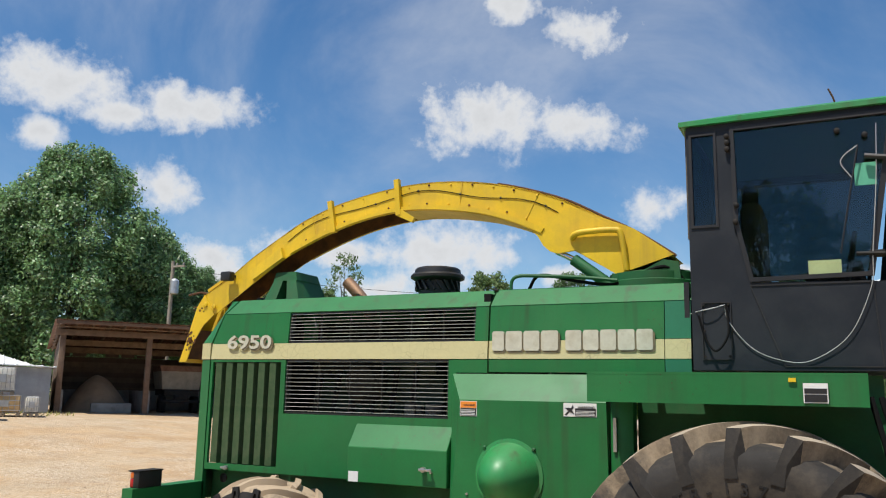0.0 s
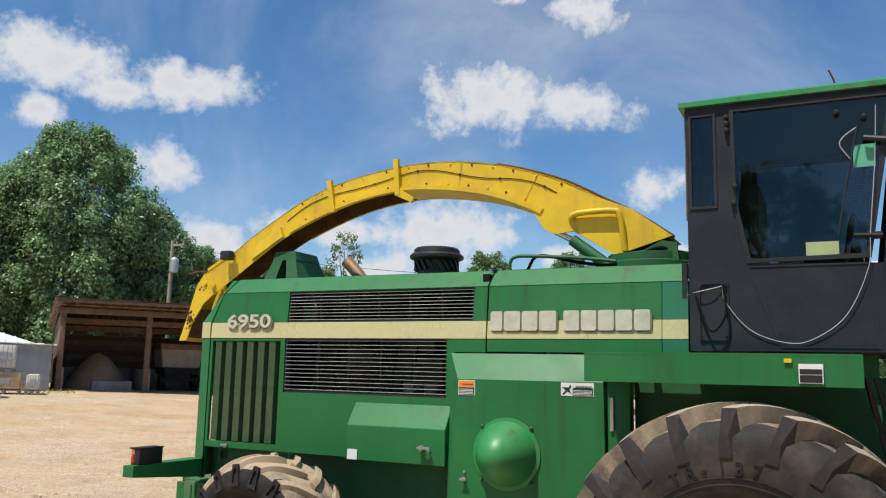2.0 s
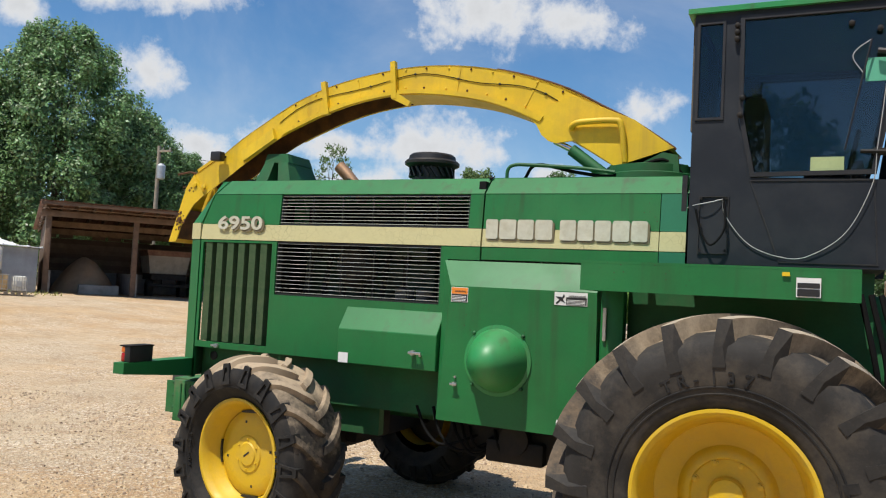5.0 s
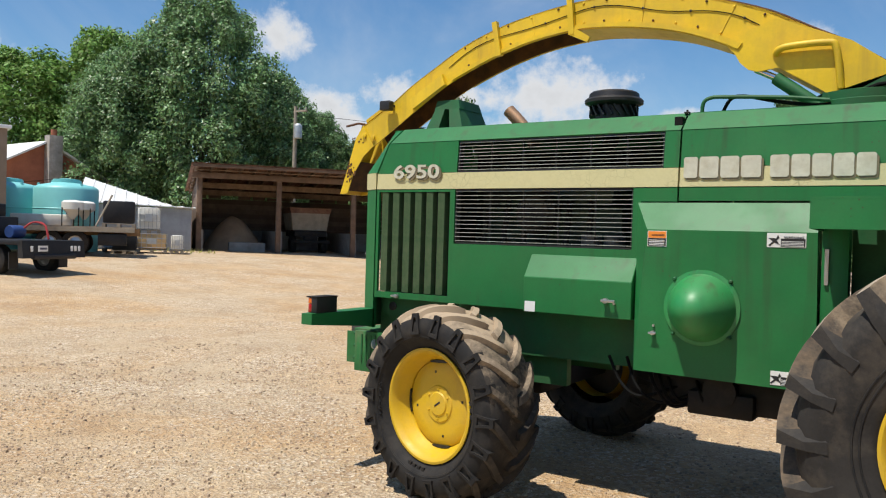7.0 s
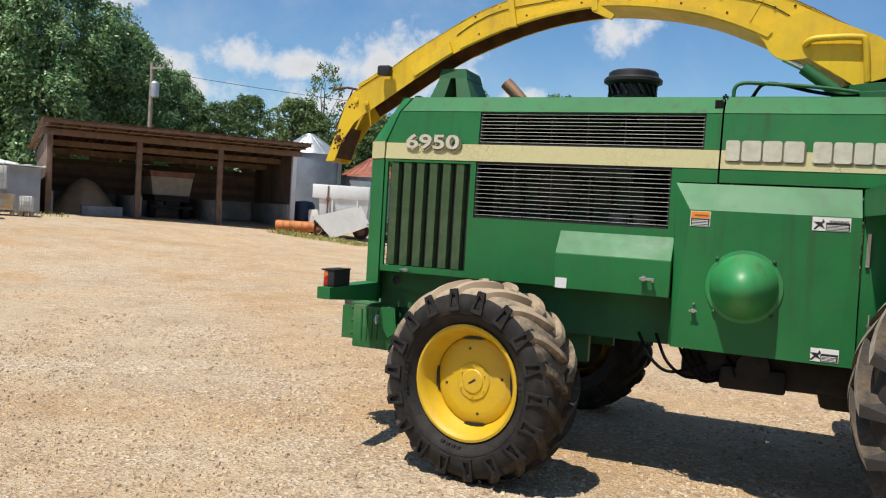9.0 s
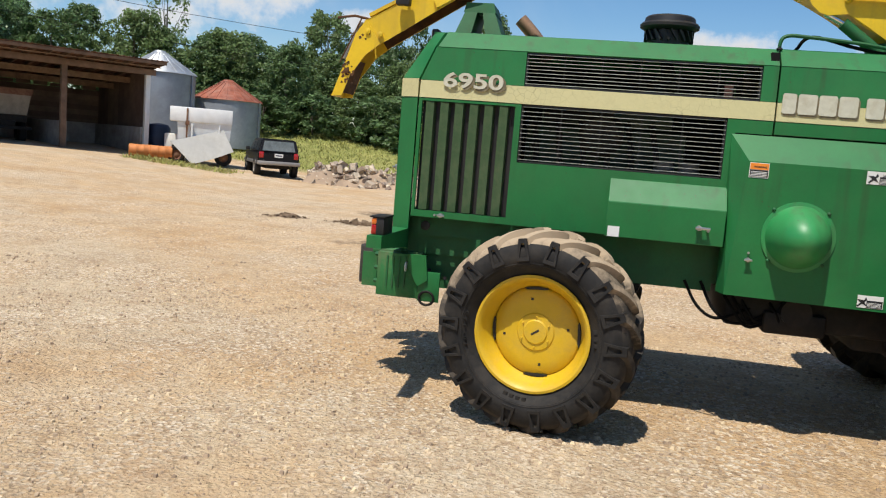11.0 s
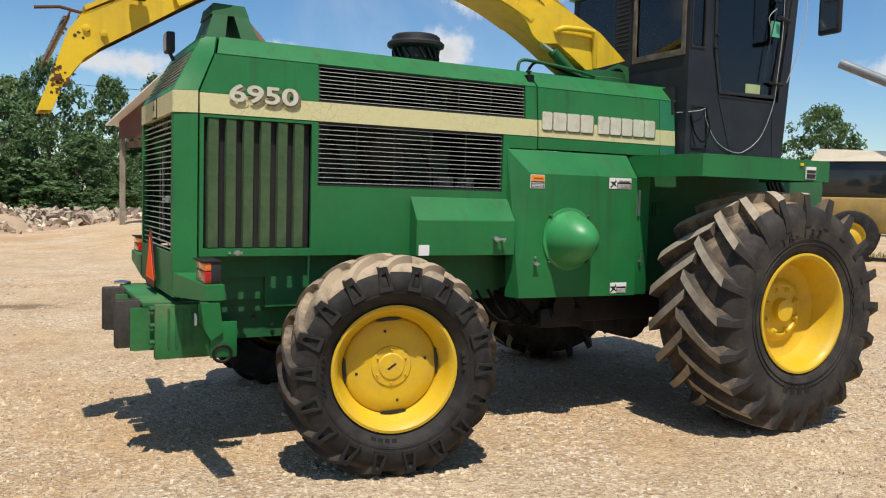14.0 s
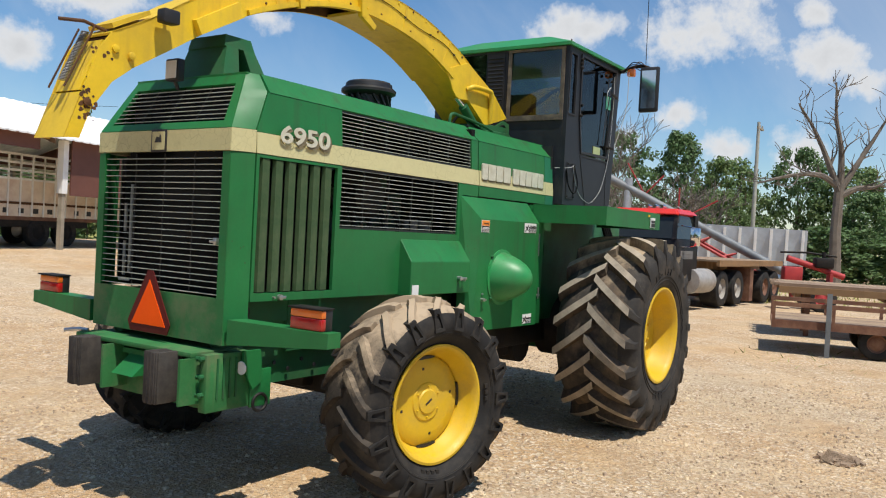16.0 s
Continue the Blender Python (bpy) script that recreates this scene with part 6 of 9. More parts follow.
part("marker_lamp", b, AMBER_LENS, mir)
rnd = random.Random(3)
for k in range(5):
    b = B()
    tube(b, smooth_path([(5.0, CY0 - 0.02, 3.5), (5.0 + rnd.uniform(-0.06, 0.06), -0.2, 3.56 + rnd.uniform(-0.05, 0.06)), (4.99 + rnd.uniform(-0.05, 0.05), -0.3, 3.56 + rnd.uniform(-0.06, 0.05)), (4.98, -0.38, 3.54)], 5), 0.005, 5)
    part("wire", b, RUST if k % 2 else HOSE, mir)
b = B()
tube(b, smooth_path([(4.98, CY0 - 0.1, 3.5), (4.95, CY0 - 0.1, 3.1), (4.86, CY0 - 0.03, 2.7)], 6), 0.004, 5)
part("hanging_cable", b, CABLE_WHITE, cab)
b = B()
tube(b, [(4.99, -0.36, 3.56), (4.985, -0.35, 4.6)], 0.004, 5)
part("antenna", b, BLACK, cab)
b = B()
tube(b, smooth_path([(4.60, 0.3, 3.66), (4.60, 0.3, 3.72), (4.57, 0.3, 3.80)], 3), 0.006, 5)
part("antenna", b, RUST, cab)

# ==== the buildings and things round the yard ====
WOOD = surface("weathered_timber", (0.19, 0.122, 0.08), 0.85, var=0.3, scale=3, dirt=(0.10, 0.07, 0.05), dirt_amount=0.6, dirt_scale=4, bump=0.5, depth=0.006, island=0.25)
WOOD_DARK = surface("dark_boards", (0.155, 0.105, 0.075), 0.9, var=0.3, scale=2, dirt=(0.10, 0.075, 0.06), dirt_amount=0.6, bump=0.4, objrand=0.25)
WOOD_GREY = surface("grey_timber", (0.30, 0.26, 0.20), 0.85, var=0.25, scale=3, bump=0.4)
CONCRETE = surface("old_concrete", (0.33, 0.31, 0.28), 0.9, var=0.25, scale=2, dirt=(0.16, 0.13, 0.1), dirt_amount=0.6, bump=0.4, depth=0.01)
TIN = surface("galvanised_tin", (0.50, 0.52, 0.54), 0.45, metal=0.7, var=0.2, scale=1.2, dirt=(0.3, 0.27, 0.24), dirt_amount=0.5)
TIN_GREY = surface("dull_corrugated_steel", (0.33, 0.36, 0.40), 0.6, metal=0.3, var=0.2, scale=1.0, dirt=(0.24, 0.24, 0.25), dirt_amount=0.5)
TIN_WHITE = surface("white_metal_sheet", (0.80, 0.81, 0.80), 0.5, var=0.08, scale=1.5, dirt=(0.55, 0.53, 0.48), dirt_amount=0.35)
TIN_RUST = surface("rusty_roof_sheet", (0.30, 0.085, 0.045), 0.75, var=0.3, scale=2.5, dirt=(0.42, 0.28, 0.22), dirt_amount=0.5, dirt_scale=3)
BROWN_TIN = surface("brown_metal_cladding", (0.14, 0.055, 0.04), 0.6, var=0.12, scale=1.5)
BRICK = surface("red_brick", (0.33, 0.12, 0.065), 0.85, var=0.25, scale=1.2, fine=14, bump=0.4)
SAND = surface("heap_of_sand", (0.42, 0.29, 0.18), 0.95, var=0.2, scale=1.5, bump=0.6, depth=0.02)
TEAL = surface("turquoise_plastic", (0.21, 0.57, 0.58), 0.45, var=0.06, scale=1.5)
PLASTIC_WHITE = surface("white_plastic", (0.75, 0.74, 0.68), 0.5, var=0.08, dirt=(0.5, 0.45, 0.33), dirt_amount=0.4)
PLASTIC_TAN = surface("yellowed_plastic", (0.66, 0.46, 0.22), 0.5, var=0.12, scale=3)
PLASTIC_BLACK = surface("black_plastic", (0.017, 0.018, 0.021), 0.55, spec=0.3, var=0.25, dirt=(0.08, 0.07, 0.055), dirt_amount=0.3)
RUST_FRAME = surface("rusty_brown_frame", (0.16, 0.07, 0.04), 0.8, var=0.35, scale=3, dirt=(0.26, 0.17, 0.1), dirt_amount=0.6, dirt_scale=3)
BOARD = surface("weathered_deck_board", (0.30, 0.21, 0.135), 0.85, var=0.25, scale=3, dirt=(0.17, 0.12, 0.08), dirt_amount=0.6, objrand=0.25, bump=0.4)
RED = surface("red_truck_paint", (0.62, 0.035, 0.022), 0.3, var=0.08, coat=0.4, bump=0.03)
GALV = surface("dull_galvanised_tube", (0.17, 0.185, 0.195), 0.55, metal=0.2, var=0.2, scale=3, dirt=(0.16, 0.15, 0.14), dirt_amount=0.4)
DUMP = surface("pale_blue_grey_panel", (0.44, 0.485, 0.54), 0.5, metal=0.25, var=0.15, scale=2, dirt=(0.34, 0.34, 0.33), dirt_amount=0.4)
TIMBER = surface("brown_timber_frame", (0.27, 0.155, 0.068), 0.8, var=0.3, scale=3, dirt=(0.16, 0.085, 0.04), dirt_amount=0.6, dirt_scale=3, bump=0.3)
RED_DULL = surface("dull_red_paint", (0.36, 0.03, 0.03), 0.6, var=0.2)
BLACK_CAR = surface("black_car_paint", (0.010, 0.010, 0.012), 0.42, spec=0.16, var=0.2, coat=0.02, dirt=(0.12, 0.1, 0.08), dirt_amount=0.25, bump=0.03)
GREY_CAR = surface("dusty_grey_paint", (0.16, 0.155, 0.15), 0.5, var=0.15)
GLASS_CAR = surface("dark_car_glass", (0.02, 0.024, 0.024), 0.08, var=0.1, bump=0.0, coat=0.1, spec=0.4)
BEIGE = surface("beige_cab_roof", (0.62, 0.56, 0.42), 0.5, var=0.08)
ORANGE_RUST = surface("orange_drum_rust", (0.50, 0.18, 0.05), 0.7, var=0.3, scale=3)
STONE = surface("broken_concrete_rubble", (0.42, 0.345, 0.27), 0.95, var=0.25, scale=1.5, dirt=(0.26, 0.16, 0.09), dirt_amount=0.8, bump=0.5, depth=0.02, island=0.6)
EARTH = surface("red_earth", (0.36, 0.26, 0.175), 0.95, var=0.25, scale=1.0, bump=0.6, depth=0.03)
STAIN = surface("damp_dark_earth", (0.17, 0.115, 0.07), 0.95, var=0.35, scale=3, bump=0.6, depth=0.02)
PLATE_BAR = surface("plate_print", (0.08, 0.08, 0.12), 0.6)
DEADWOOD = surface("bleached_deadwood", (0.27, 0.24, 0.205), 0.9, var=0.3, scale=3, bump=0.5, depth=0.01)
BARK = surface("grey_brown_bark", (0.15, 0.12, 0.09), 0.95, var=0.3, scale=3, bump=0.7, depth=0.02)
DEADWOOD = surface("bleached_dead_wood", (0.15, 0.125, 0.10), 0.9, var=0.3, scale=2, bump=0.5, depth=0.02)


def frame_at(x, y, z, deg):
    return pose(x, y, z, 0, 0, deg)


def small_wheel(parent, x, y, z, r, w, hub=STEEL):
    wl_ = new("wheel")
    wl_.parent = parent
    wl_.matrix_basis = pose(x, y, z)
    b = B()
    lathe(b, [(r * 0.55, -w * 0.45), (r * 0.8, -w * 0.5), (r * 0.95, -w * 0.44), (r, -w * 0.25), (r, w * 0.25), (r * 0.95, w * 0.44), (r * 0.8, w * 0.5), (r * 0.55, w * 0.45)], (0, 0, 0), "y", 26, cap=False)
    part("tyre", b, RUBBER, wl_)
    b = B()
    lathe(b, [(r * 0.57, -w * 0.44), (r * 0.52, -w * 0.40), (r * 0.45, -w * 0.25), (r * 0.25, -w * 0.32), (r * 0.12, -w * 0.40), (0.004, -w * 0.40)], (0, 0, 0), "y", 22, cap=False)
    lathe(b, [(r * 0.57, w * 0.44), (r * 0.52, w * 0.40), (r * 0.45, w * 0.25), (r * 0.25, w * 0.32), (r * 0.12, w * 0.40), (0.004, w * 0.40)], (0, 0, 0), "y", 22, cap=False)
    part("rim", b, hub, wl_)
    return wl_


# ---- open-fronted timber shed ----
def open_shed():
    m = frame_at(-24.2, 18.35, 0.68, 53.2)
    s = thing("open_shed", "open-fronted brown timber shed with three bays, dark inside", "shed", at=m)
    L, Dp, H0, H1 = 10.15, 6.0, 3.68, 2.95
    def roof_z(y):
        return H0 + (H1 - H0) * y / Dp
    for k in range(4):
        b = B()
        x = k * L / 3
        w = 0.11 if k < 3 else 0.10
        box(b, x - w, x + w, 0.0, 0.2, -0.5, H0 - 0.19, 0.01)
        part("post", b, WOOD if k < 3 else TIN_WHITE, s, "" if k < 3 else "white-clad corner post")
    b = B()
    box(b, -0.3, L + 0.3, -0.06, 0.0, H0 - 0.42, H0 - 0.17, 0.008)
    part("header_beam", b, WOOD, s)
    for y in (-0.55, 0.6, 1.3, 2.7, 3.4, 4.6):
        b = B()
        box(b, -0.3, L + 0.3, y, y + 0.09, roof_z(y) - 0.185, roof_z(y) - 0.145)
        part("purlin", b, WOOD, s)
    b = B()
    box(b, -0.35, L + 0.35, -1.02, -0.985, roof_z(-1.0) - 0.13, roof_z(-1.0) + 0.0, 0.004)
    part("fascia_board", b, WOOD, s)
    for y in (2.0, 4.0):
        b = B()
        box(b, 0, L, y, y + 0.08, roof_z(y) - 0.5, roof_z(y) - 0.25)
        part("inner_beam", b, WOOD, s)
    for k in range(18):
        b = B()
        x = -0.2 + k * (L + 0.4) / 17
        hexa(b, [(x, -0.98, roof_z(-0.98) - 0.14), (x + 0.05, -0.98, roof_z(-0.98) - 0.14), (x + 0.05, Dp, roof_z(Dp) - 0.16), (x, Dp, roof_z(Dp) - 0.16), (x, -0.98, roof_z(-0.98)), (x + 0.05, -0.98, roof_z(-0.98)), (x + 0.05, Dp, roof_z(Dp)), (x, Dp, roof_z(Dp))])
        part("rafter", b, WOOD, s)
    for k in range(12):
        b = B()
        w = (L + 0.8) / 12
        wave_sheet(b, -0.4 + k * w, -0.4 + (k + 1) * w - 0.004, (-1.08, roof_z(-1.08) + 0.015), (Dp + 0.3, roof_z(Dp + 0.3) + 0.015), 4)
        part("roof_sheet", b, RUST_FRAME, s, "rusty brown roof sheet" if k == 0 else "")
    for k in range(11):
        b = B()
        box(b, -0.05, L + 0.05, Dp - 0.04, Dp, 0.0 + k * 0.235, 0.2345 + k * 0.235)
        part("back_board", b, WOOD_DARK, s)
    b = B()
    box(b, -0.05, L + 0.05, Dp - 0.04, Dp, 2.80, 2.97)
    part("back_board", b, WOOD_DARK, s)
    for k in range(14):
        if k % 5 == 2:
            continue
        b = B()
        x0 = k * L / 14
        box(b, x0, x0 + L / 14 - 0.12, Dp - 0.05, Dp - 0.01, 2.60, 2.80 - 0.03 * (k % 3))
        part("eave_batten", b, WOOD_DARK, s)
    for x in (-0.06, L + 0.02):
        for k in range(9):
            b = B()
            y0, y1_ = 0.2 + k * (Dp - 0.25) / 9, 0.2 + (k + 1) * (Dp - 0.25) / 9 - 0.001
            hexa(b, [(x, y0, 0), (x + 0.04, y0, 0), (x + 0.04, y1_, 0), (x, y1_, 0), (x, y0, roof_z(y0) - 0.1), (x + 0.04, y0, roof_z(y0) - 0.1), (x + 0.04, y1_, roof_z(y1_) - 0.1), (x, y1_, roof_z(y1_) - 0.1)])
            part("side_board", b, WOOD_DARK, s)
    for x in (0.0, L / 3, 2 * L / 3, L - 0.2):
        b = B()
        box(b, x, x + 0.2, 0.22, Dp - 0.1, -0.2, 1.05, 0.02)
        part("concrete_wall", b, CONCRETE, s, "low concrete bay wall")
    for k in range(3):
        b = B()
        box(b, k * L / 3 + 0.2, (k + 1) * L / 3, Dp - 0.35, Dp - 0.06, -0.2, 1.05, 0.02)
        part("concrete_wall", b, CONCRETE, s)
    # heap of sand in the first bay
    vs, fs = [], []
    n = 22
    for j in range(n + 1):
        for k in range(n + 1):
            u, v = k / n * 2 - 1, j / n * 2 - 1
            r = math.hypot(u, v)
            z = max(0.0, 1.75 * (1 - (r * 1.0) ** 1.7)) + 0.1 * noise.noise((u * 3, v * 3, 1.0)) * max(0, 1 - r)
            vs.append((1.75 + 1.5 * u, 3.6 + 1.95 * v, z - 0.03))
    for j in range(n):
        for k in range(n):
            a = j * (n + 1) + k
            fs.append((a, a + 1, a + n + 2, a + n + 1))
    me = bpy.data.meshes.new("sand_mound")
    me.from_pydata(vs, [], fs)
    me.shade_smooth()
    me.materials.append(SAND)
    h = new("sand_mound", me)
    h.matrix_basis = m
    tagged(h, "brown heap of sand stored inside the shed bay", "sand heap")
    for k in range(1):
        b = B()
        box(b, 1.35, 2.95, 0.9, 1.5, -0.02, 0.52, 0.03)
        solid("concrete_block", b, CONCRETE, "large grey concrete block before the sand heap", "concrete block", at=m)
    # spreader truck standing in the middle bay, its back to the yard
    tr = thing("spreader_truck", "small truck with pale hopper body backed into the shed", "truck", at=m @ pose(5.15, 2.0, 0))
    b = B()
    hexa(b, [(-0.8, 0, 1.15), (0.8, 0, 1.15), (0.8, 2.4, 1.15), (-0.8, 2.4, 1.15), (-0.92, -0.1, 2.0), (0.92, -0.1, 2.0), (0.92, 2.5, 2.0), (-0.92, 2.5, 2.0)])
    part("hopper", b, WOOD_GREY, tr)
    b = B()
    hexa(b, [(-0.92, -0.12, 1.95), (0.92, -0.12, 1.95), (0.92, 2.5, 1.95), (-0.92, 2.5, 1.95), (-1.0, -0.16, 2.2), (1.0, -0.16, 2.2), (1.0, 2.55, 2.2), (-1.0, 2.55, 2.2)])
    part("hopper_rim", b, RUST_FRAME, tr)
    b = B()
    box(b, -0.75, 0.75, -0.2, 2.5, 0.85, 1.12, 0.02)
    box(b, -0.9, 0.9, -0.35, -0.2, 0.55, 0.68, 0.02)
    box(b, -0.3, 0.3, -0.3, 0.0, 0.68, 0.9, 0.02)
    part("rear_frame", b, DARKMETAL, tr)
    for x in (-0.72, 0.72):
        w_ = small_wheel(tr, x, 0.6, 0.45, 0.46, 0.3, DARKMETAL)
        w_.matrix_basis = pose(x, 0.6, 0.45, 0, 0, 90)


open_shed()


# ---- low white-roofed building, brick house and brown barn corner on the far left ----
def white_building():
    m = frame_at(-23.95, 17.75, 0.75, 234.5)
    s = thing("low_building", "low grey outbuilding with a white metal roof", "building", at=m)
    L, Dp = 4.3, 6.0
    z0, z1 = 1.82, 1.93          # wall top at the shed end and at the far end
    b = B()
    hexa(b, [(0, -0.12, -0.5), (L, -0.12, -0.5), (L, 0, -0.5), (0, 0, -0.5), (0, -0.12, z0), (L, -0.12, z1), (L, 0, z1), (0, 0, z0)])
    part("wall", b, TIN_GREY, s)
    for x in (0.0, L - 0.1):
        b = B()
        box(b, x, x + 0.1, -Dp, -0.12, -0.5, z0 if x == 0 else z1)
        part("end_wall", b, TIN_GREY, s)
    n = 10
    for k in range(n):
        f0, f1 = k / n, (k + 1) / n - 0.002
        b = B()
        q = [(-0.15 + (L + 0.3) * f, y, z0 + (z1 - z0) * f + 0.02 + (r * f if y < -1 else 0.0)) for f, y, r in ((f0, 0.25, 0), (f1, 0.25, 0), (f1, -Dp, 1.3), (f0, -Dp, 1.3))]
        hexa(b, q + [(x, y, z + 0.04) for x, y, z in q])
        part("roof_sheet", b, TIN_WHITE, s, "white ribbed metal roof sheet" if k == 0 else "")
        b = B()
        x = -0.15 + (L + 0.3) * f0
        hexa(b, [(x, 0.25, q[0][2] + 0.04), (x + 0.05, 0.25, q[0][2] + 0.045), (x + 0.05, -Dp, q[3][2] + 0.045), (x, -Dp, q[3][2] + 0.04), (x, 0.25, q[0][2] + 0.07), (x + 0.05, 0.25, q[0][2] + 0.075), (x + 0.05, -Dp, q[3][2] + 0.075), (x, -Dp, q[3][2] + 0.07)])
        part("roof_rib", b, TIN_WHITE, s)


white_building()


def brick_house():
    m = frame_at(-40.9, 26.2, 0.45, 266)
    s = thing("brick_house", "red brick gabled house with white roof and chimney", "house", at=m)
    L, Dp, e, r = 9.6, 9.0, 3.4, 5.9
    b = B()
    slab(b, [(0, -0.3), (L, -0.3), (L, e), (L / 2, r), (0, e)], "y", -0.25, 0.0)
    part("gable_wall", b, BRICK, s)
    for x in (0.0, L - 0.25):
        b = B()
        box(b, x, x + 0.25, -Dp, -0.25, -0.3, e)
        part("wall", b, BRICK, s)
    for sx in (0, 1):
        xa = -0.4 if sx == 0 else L + 0.4
        za = e - 0.18
        b = B()
        hexa(b, [(xa, 0.3, za), (L / 2, 0.3, r + 0.08), (L / 2, -Dp, r + 0.08), (xa, -Dp, za), (xa, 0.3, za + 0.12), (L / 2, 0.3, r + 0.2), (L / 2, -Dp, r + 0.2), (xa, -Dp, za + 0.12)])
        part("roof_slope", b, TIN_WHITE, s)
    b = B()
    box(b, 4.1, 4.9, 0.02, 0.6, -0.3, 6.4, 0.02)
    ch = part("chimney", b, CONCRETE, s)
    b = B()
    lathe(b, [(0.17, 6.4), (0.17, 6.75), (0.12, 6.75)], (4.5, 0.3, 0), "z", 14)
    part("chimney_pot", b, BRICK, ch)


brick_house()
TAN_TIN = surface("tan_metal_cladding", (0.30, 0.225, 0.155), 0.6, var=0.14, scale=1.5, dirt=(0.2, 0.14, 0.09), dirt_amount=0.4)
b = B()
box(b, -0.12, 0.0, -0.32, 0, -0.6, 4.45)
wl_b = solid("brown_shed", b, TAN_TIN, "tan metal-clad open end of a shed", "shed", at=frame_at(-22.0, 8.87, 0.3, -20))
b = B()
box(b, -7.2, 0.1, -6.2, 0.12, 4.45, 4.57, 0.02)
part("roof_edge", b, TIN_WHITE, wl_b)
b = B()
box(b, -0.12, 0.0, -6.0, -0.32, 3.95, 4.45)
part("header_panel", b, TAN_TIN, wl_b)
b = B()
box(b, -7.0, -0.12, -0.12, 0.0, -0.6, 4.45)
part("side_wall", b, TAN_TIN, wl_b)
for k in range(4):
    b = B()
    box(b, -6.9, -0.12, -0.22, -0.12, 0.6 + k, 0.7 + k)
    part("wall_girt", b, WOOD_GREY, wl_b)
b = B()
box(b, -7.1, -7.0, -6.0, 0.0, -0.6, 4.45)
part("back_wall", b, TAN_TIN, wl_b)
b = B()
box(b, -7.1, -0.12, -6.1, -6.0, -0.6, 4.45)
part("side_wall", b, TAN_TIN, wl_b)


# ---- tanks, totes, loaded flat trailer, dark flatbed truck ----
def poly_tank(x, y):
    z = ground_z(x, y)
    b = B()
    lathe(b, [(1.06, 0.0), (1.10, 0.06), (1.10, 2.22), (1.07, 2.30), (0.95, 2.38), (0.55, 2.46), (0.5, 2.48), (0.5, 2.57), (0.02, 2.58)], (0, 0, 0), "z", 40)
    for h in (0.5, 1.0, 1.5):
        lathe(b, [(1.095, h), (1.115, h + 0.03), (1.095, h + 0.06)], (0, 0, 0), "z", 40, cap=False)
    t = solid("liquid_tank", b, TEAL, "large round turquoise plastic liquid tank", "tank", "turquoise tanks", at=pose(x, y, z))
    b = B()
    lathe(b, [(0.46, 2.57), (0.46, 2.61), (0.05, 2.65)], (0, 0, 0), "z", 20)
    part("lid", b, TEAL, t)
    for a in range(3):
        bb = B()
        box(bb, 0.88, 0.96, -0.04, 0.04, 2.36, 2.45, 0.01, Matrix.Rotation(a * 2.1, 4, "Z"))
        part("lifting_lug", bb, TEAL, t)


poly_tank(-24.08, 12.19)
poly_tank(-26.3, 11.25)


def tote(m, material, label, w=1.15, h=1.0, cage=True):
    t = thing("tote", label, "tote", "liquid totes", at=m)
    b = B()
    box(b, 0.03, w - 0.03, 0.03, 0.97, 0.14, h, 0.06)
    part("bottle", b, material, t)
    b = B()
    box(b, 0, w, 0, 1.0, 0.10, 0.13)
    for x in (0.0, w / 2 - 0.06, w - 0.12):
        box(b, x, x + 0.12, 0, 1.0, 0.0, 0.10)
    part("pallet", b, WOOD_GREY, t)
    if cage:
        for k in range(7):
            bb = B()
            x = k * w / 6
            tube(bb, [(x, -0.005, 0.12), (x, -0.005, h)], 0.01, 5)
            part("cage_bar", bb, STEEL, t)
        for k in range(4):
            bb = B()
            z = 0.2 + k * (h - 0.22) / 3
            tube(bb, [(0, -0.012, z), (w, -0.012, z)], 0.01, 5)
            tube(bb, [(w, -0.012, z), (w, 1.0, z)], 0.01, 5)
            part("cage_bar", bb, STEEL, t)
        bb = B()
        box(bb, w * 0.35, w * 0.65, -0.025, -0.015, h * 0.45, h * 0.75)
        part("name_plate", bb, TIN, t)
    return t


tote(frame_at(-22.77, 14.24, ground_z(-22.95, 14.0), 52), PLASTIC_TAN, "yellowed caged liquid tote standing on the yard", 1.10, 0.74)
tote(frame_at(-23.5, 13.3, ground_z(-22.95, 14.0), 52), PLASTIC_WHITE, "white caged liquid tote standing on the yard", 0.9, 0.62)
tote(frame_at(-22.77, 14.24, ground_z(-22.95, 14.0) + 0.74, 52), PLASTIC_WHITE, "white caged liquid tote stacked on a yellowed one", 0.85, 0.98)
tote(frame_at(-22.02, 15.2, ground_z(-22.2, 14.96), 52), PLASTIC_WHITE, "white caged liquid tote beside a yellowed one", 0.5, 0.7)


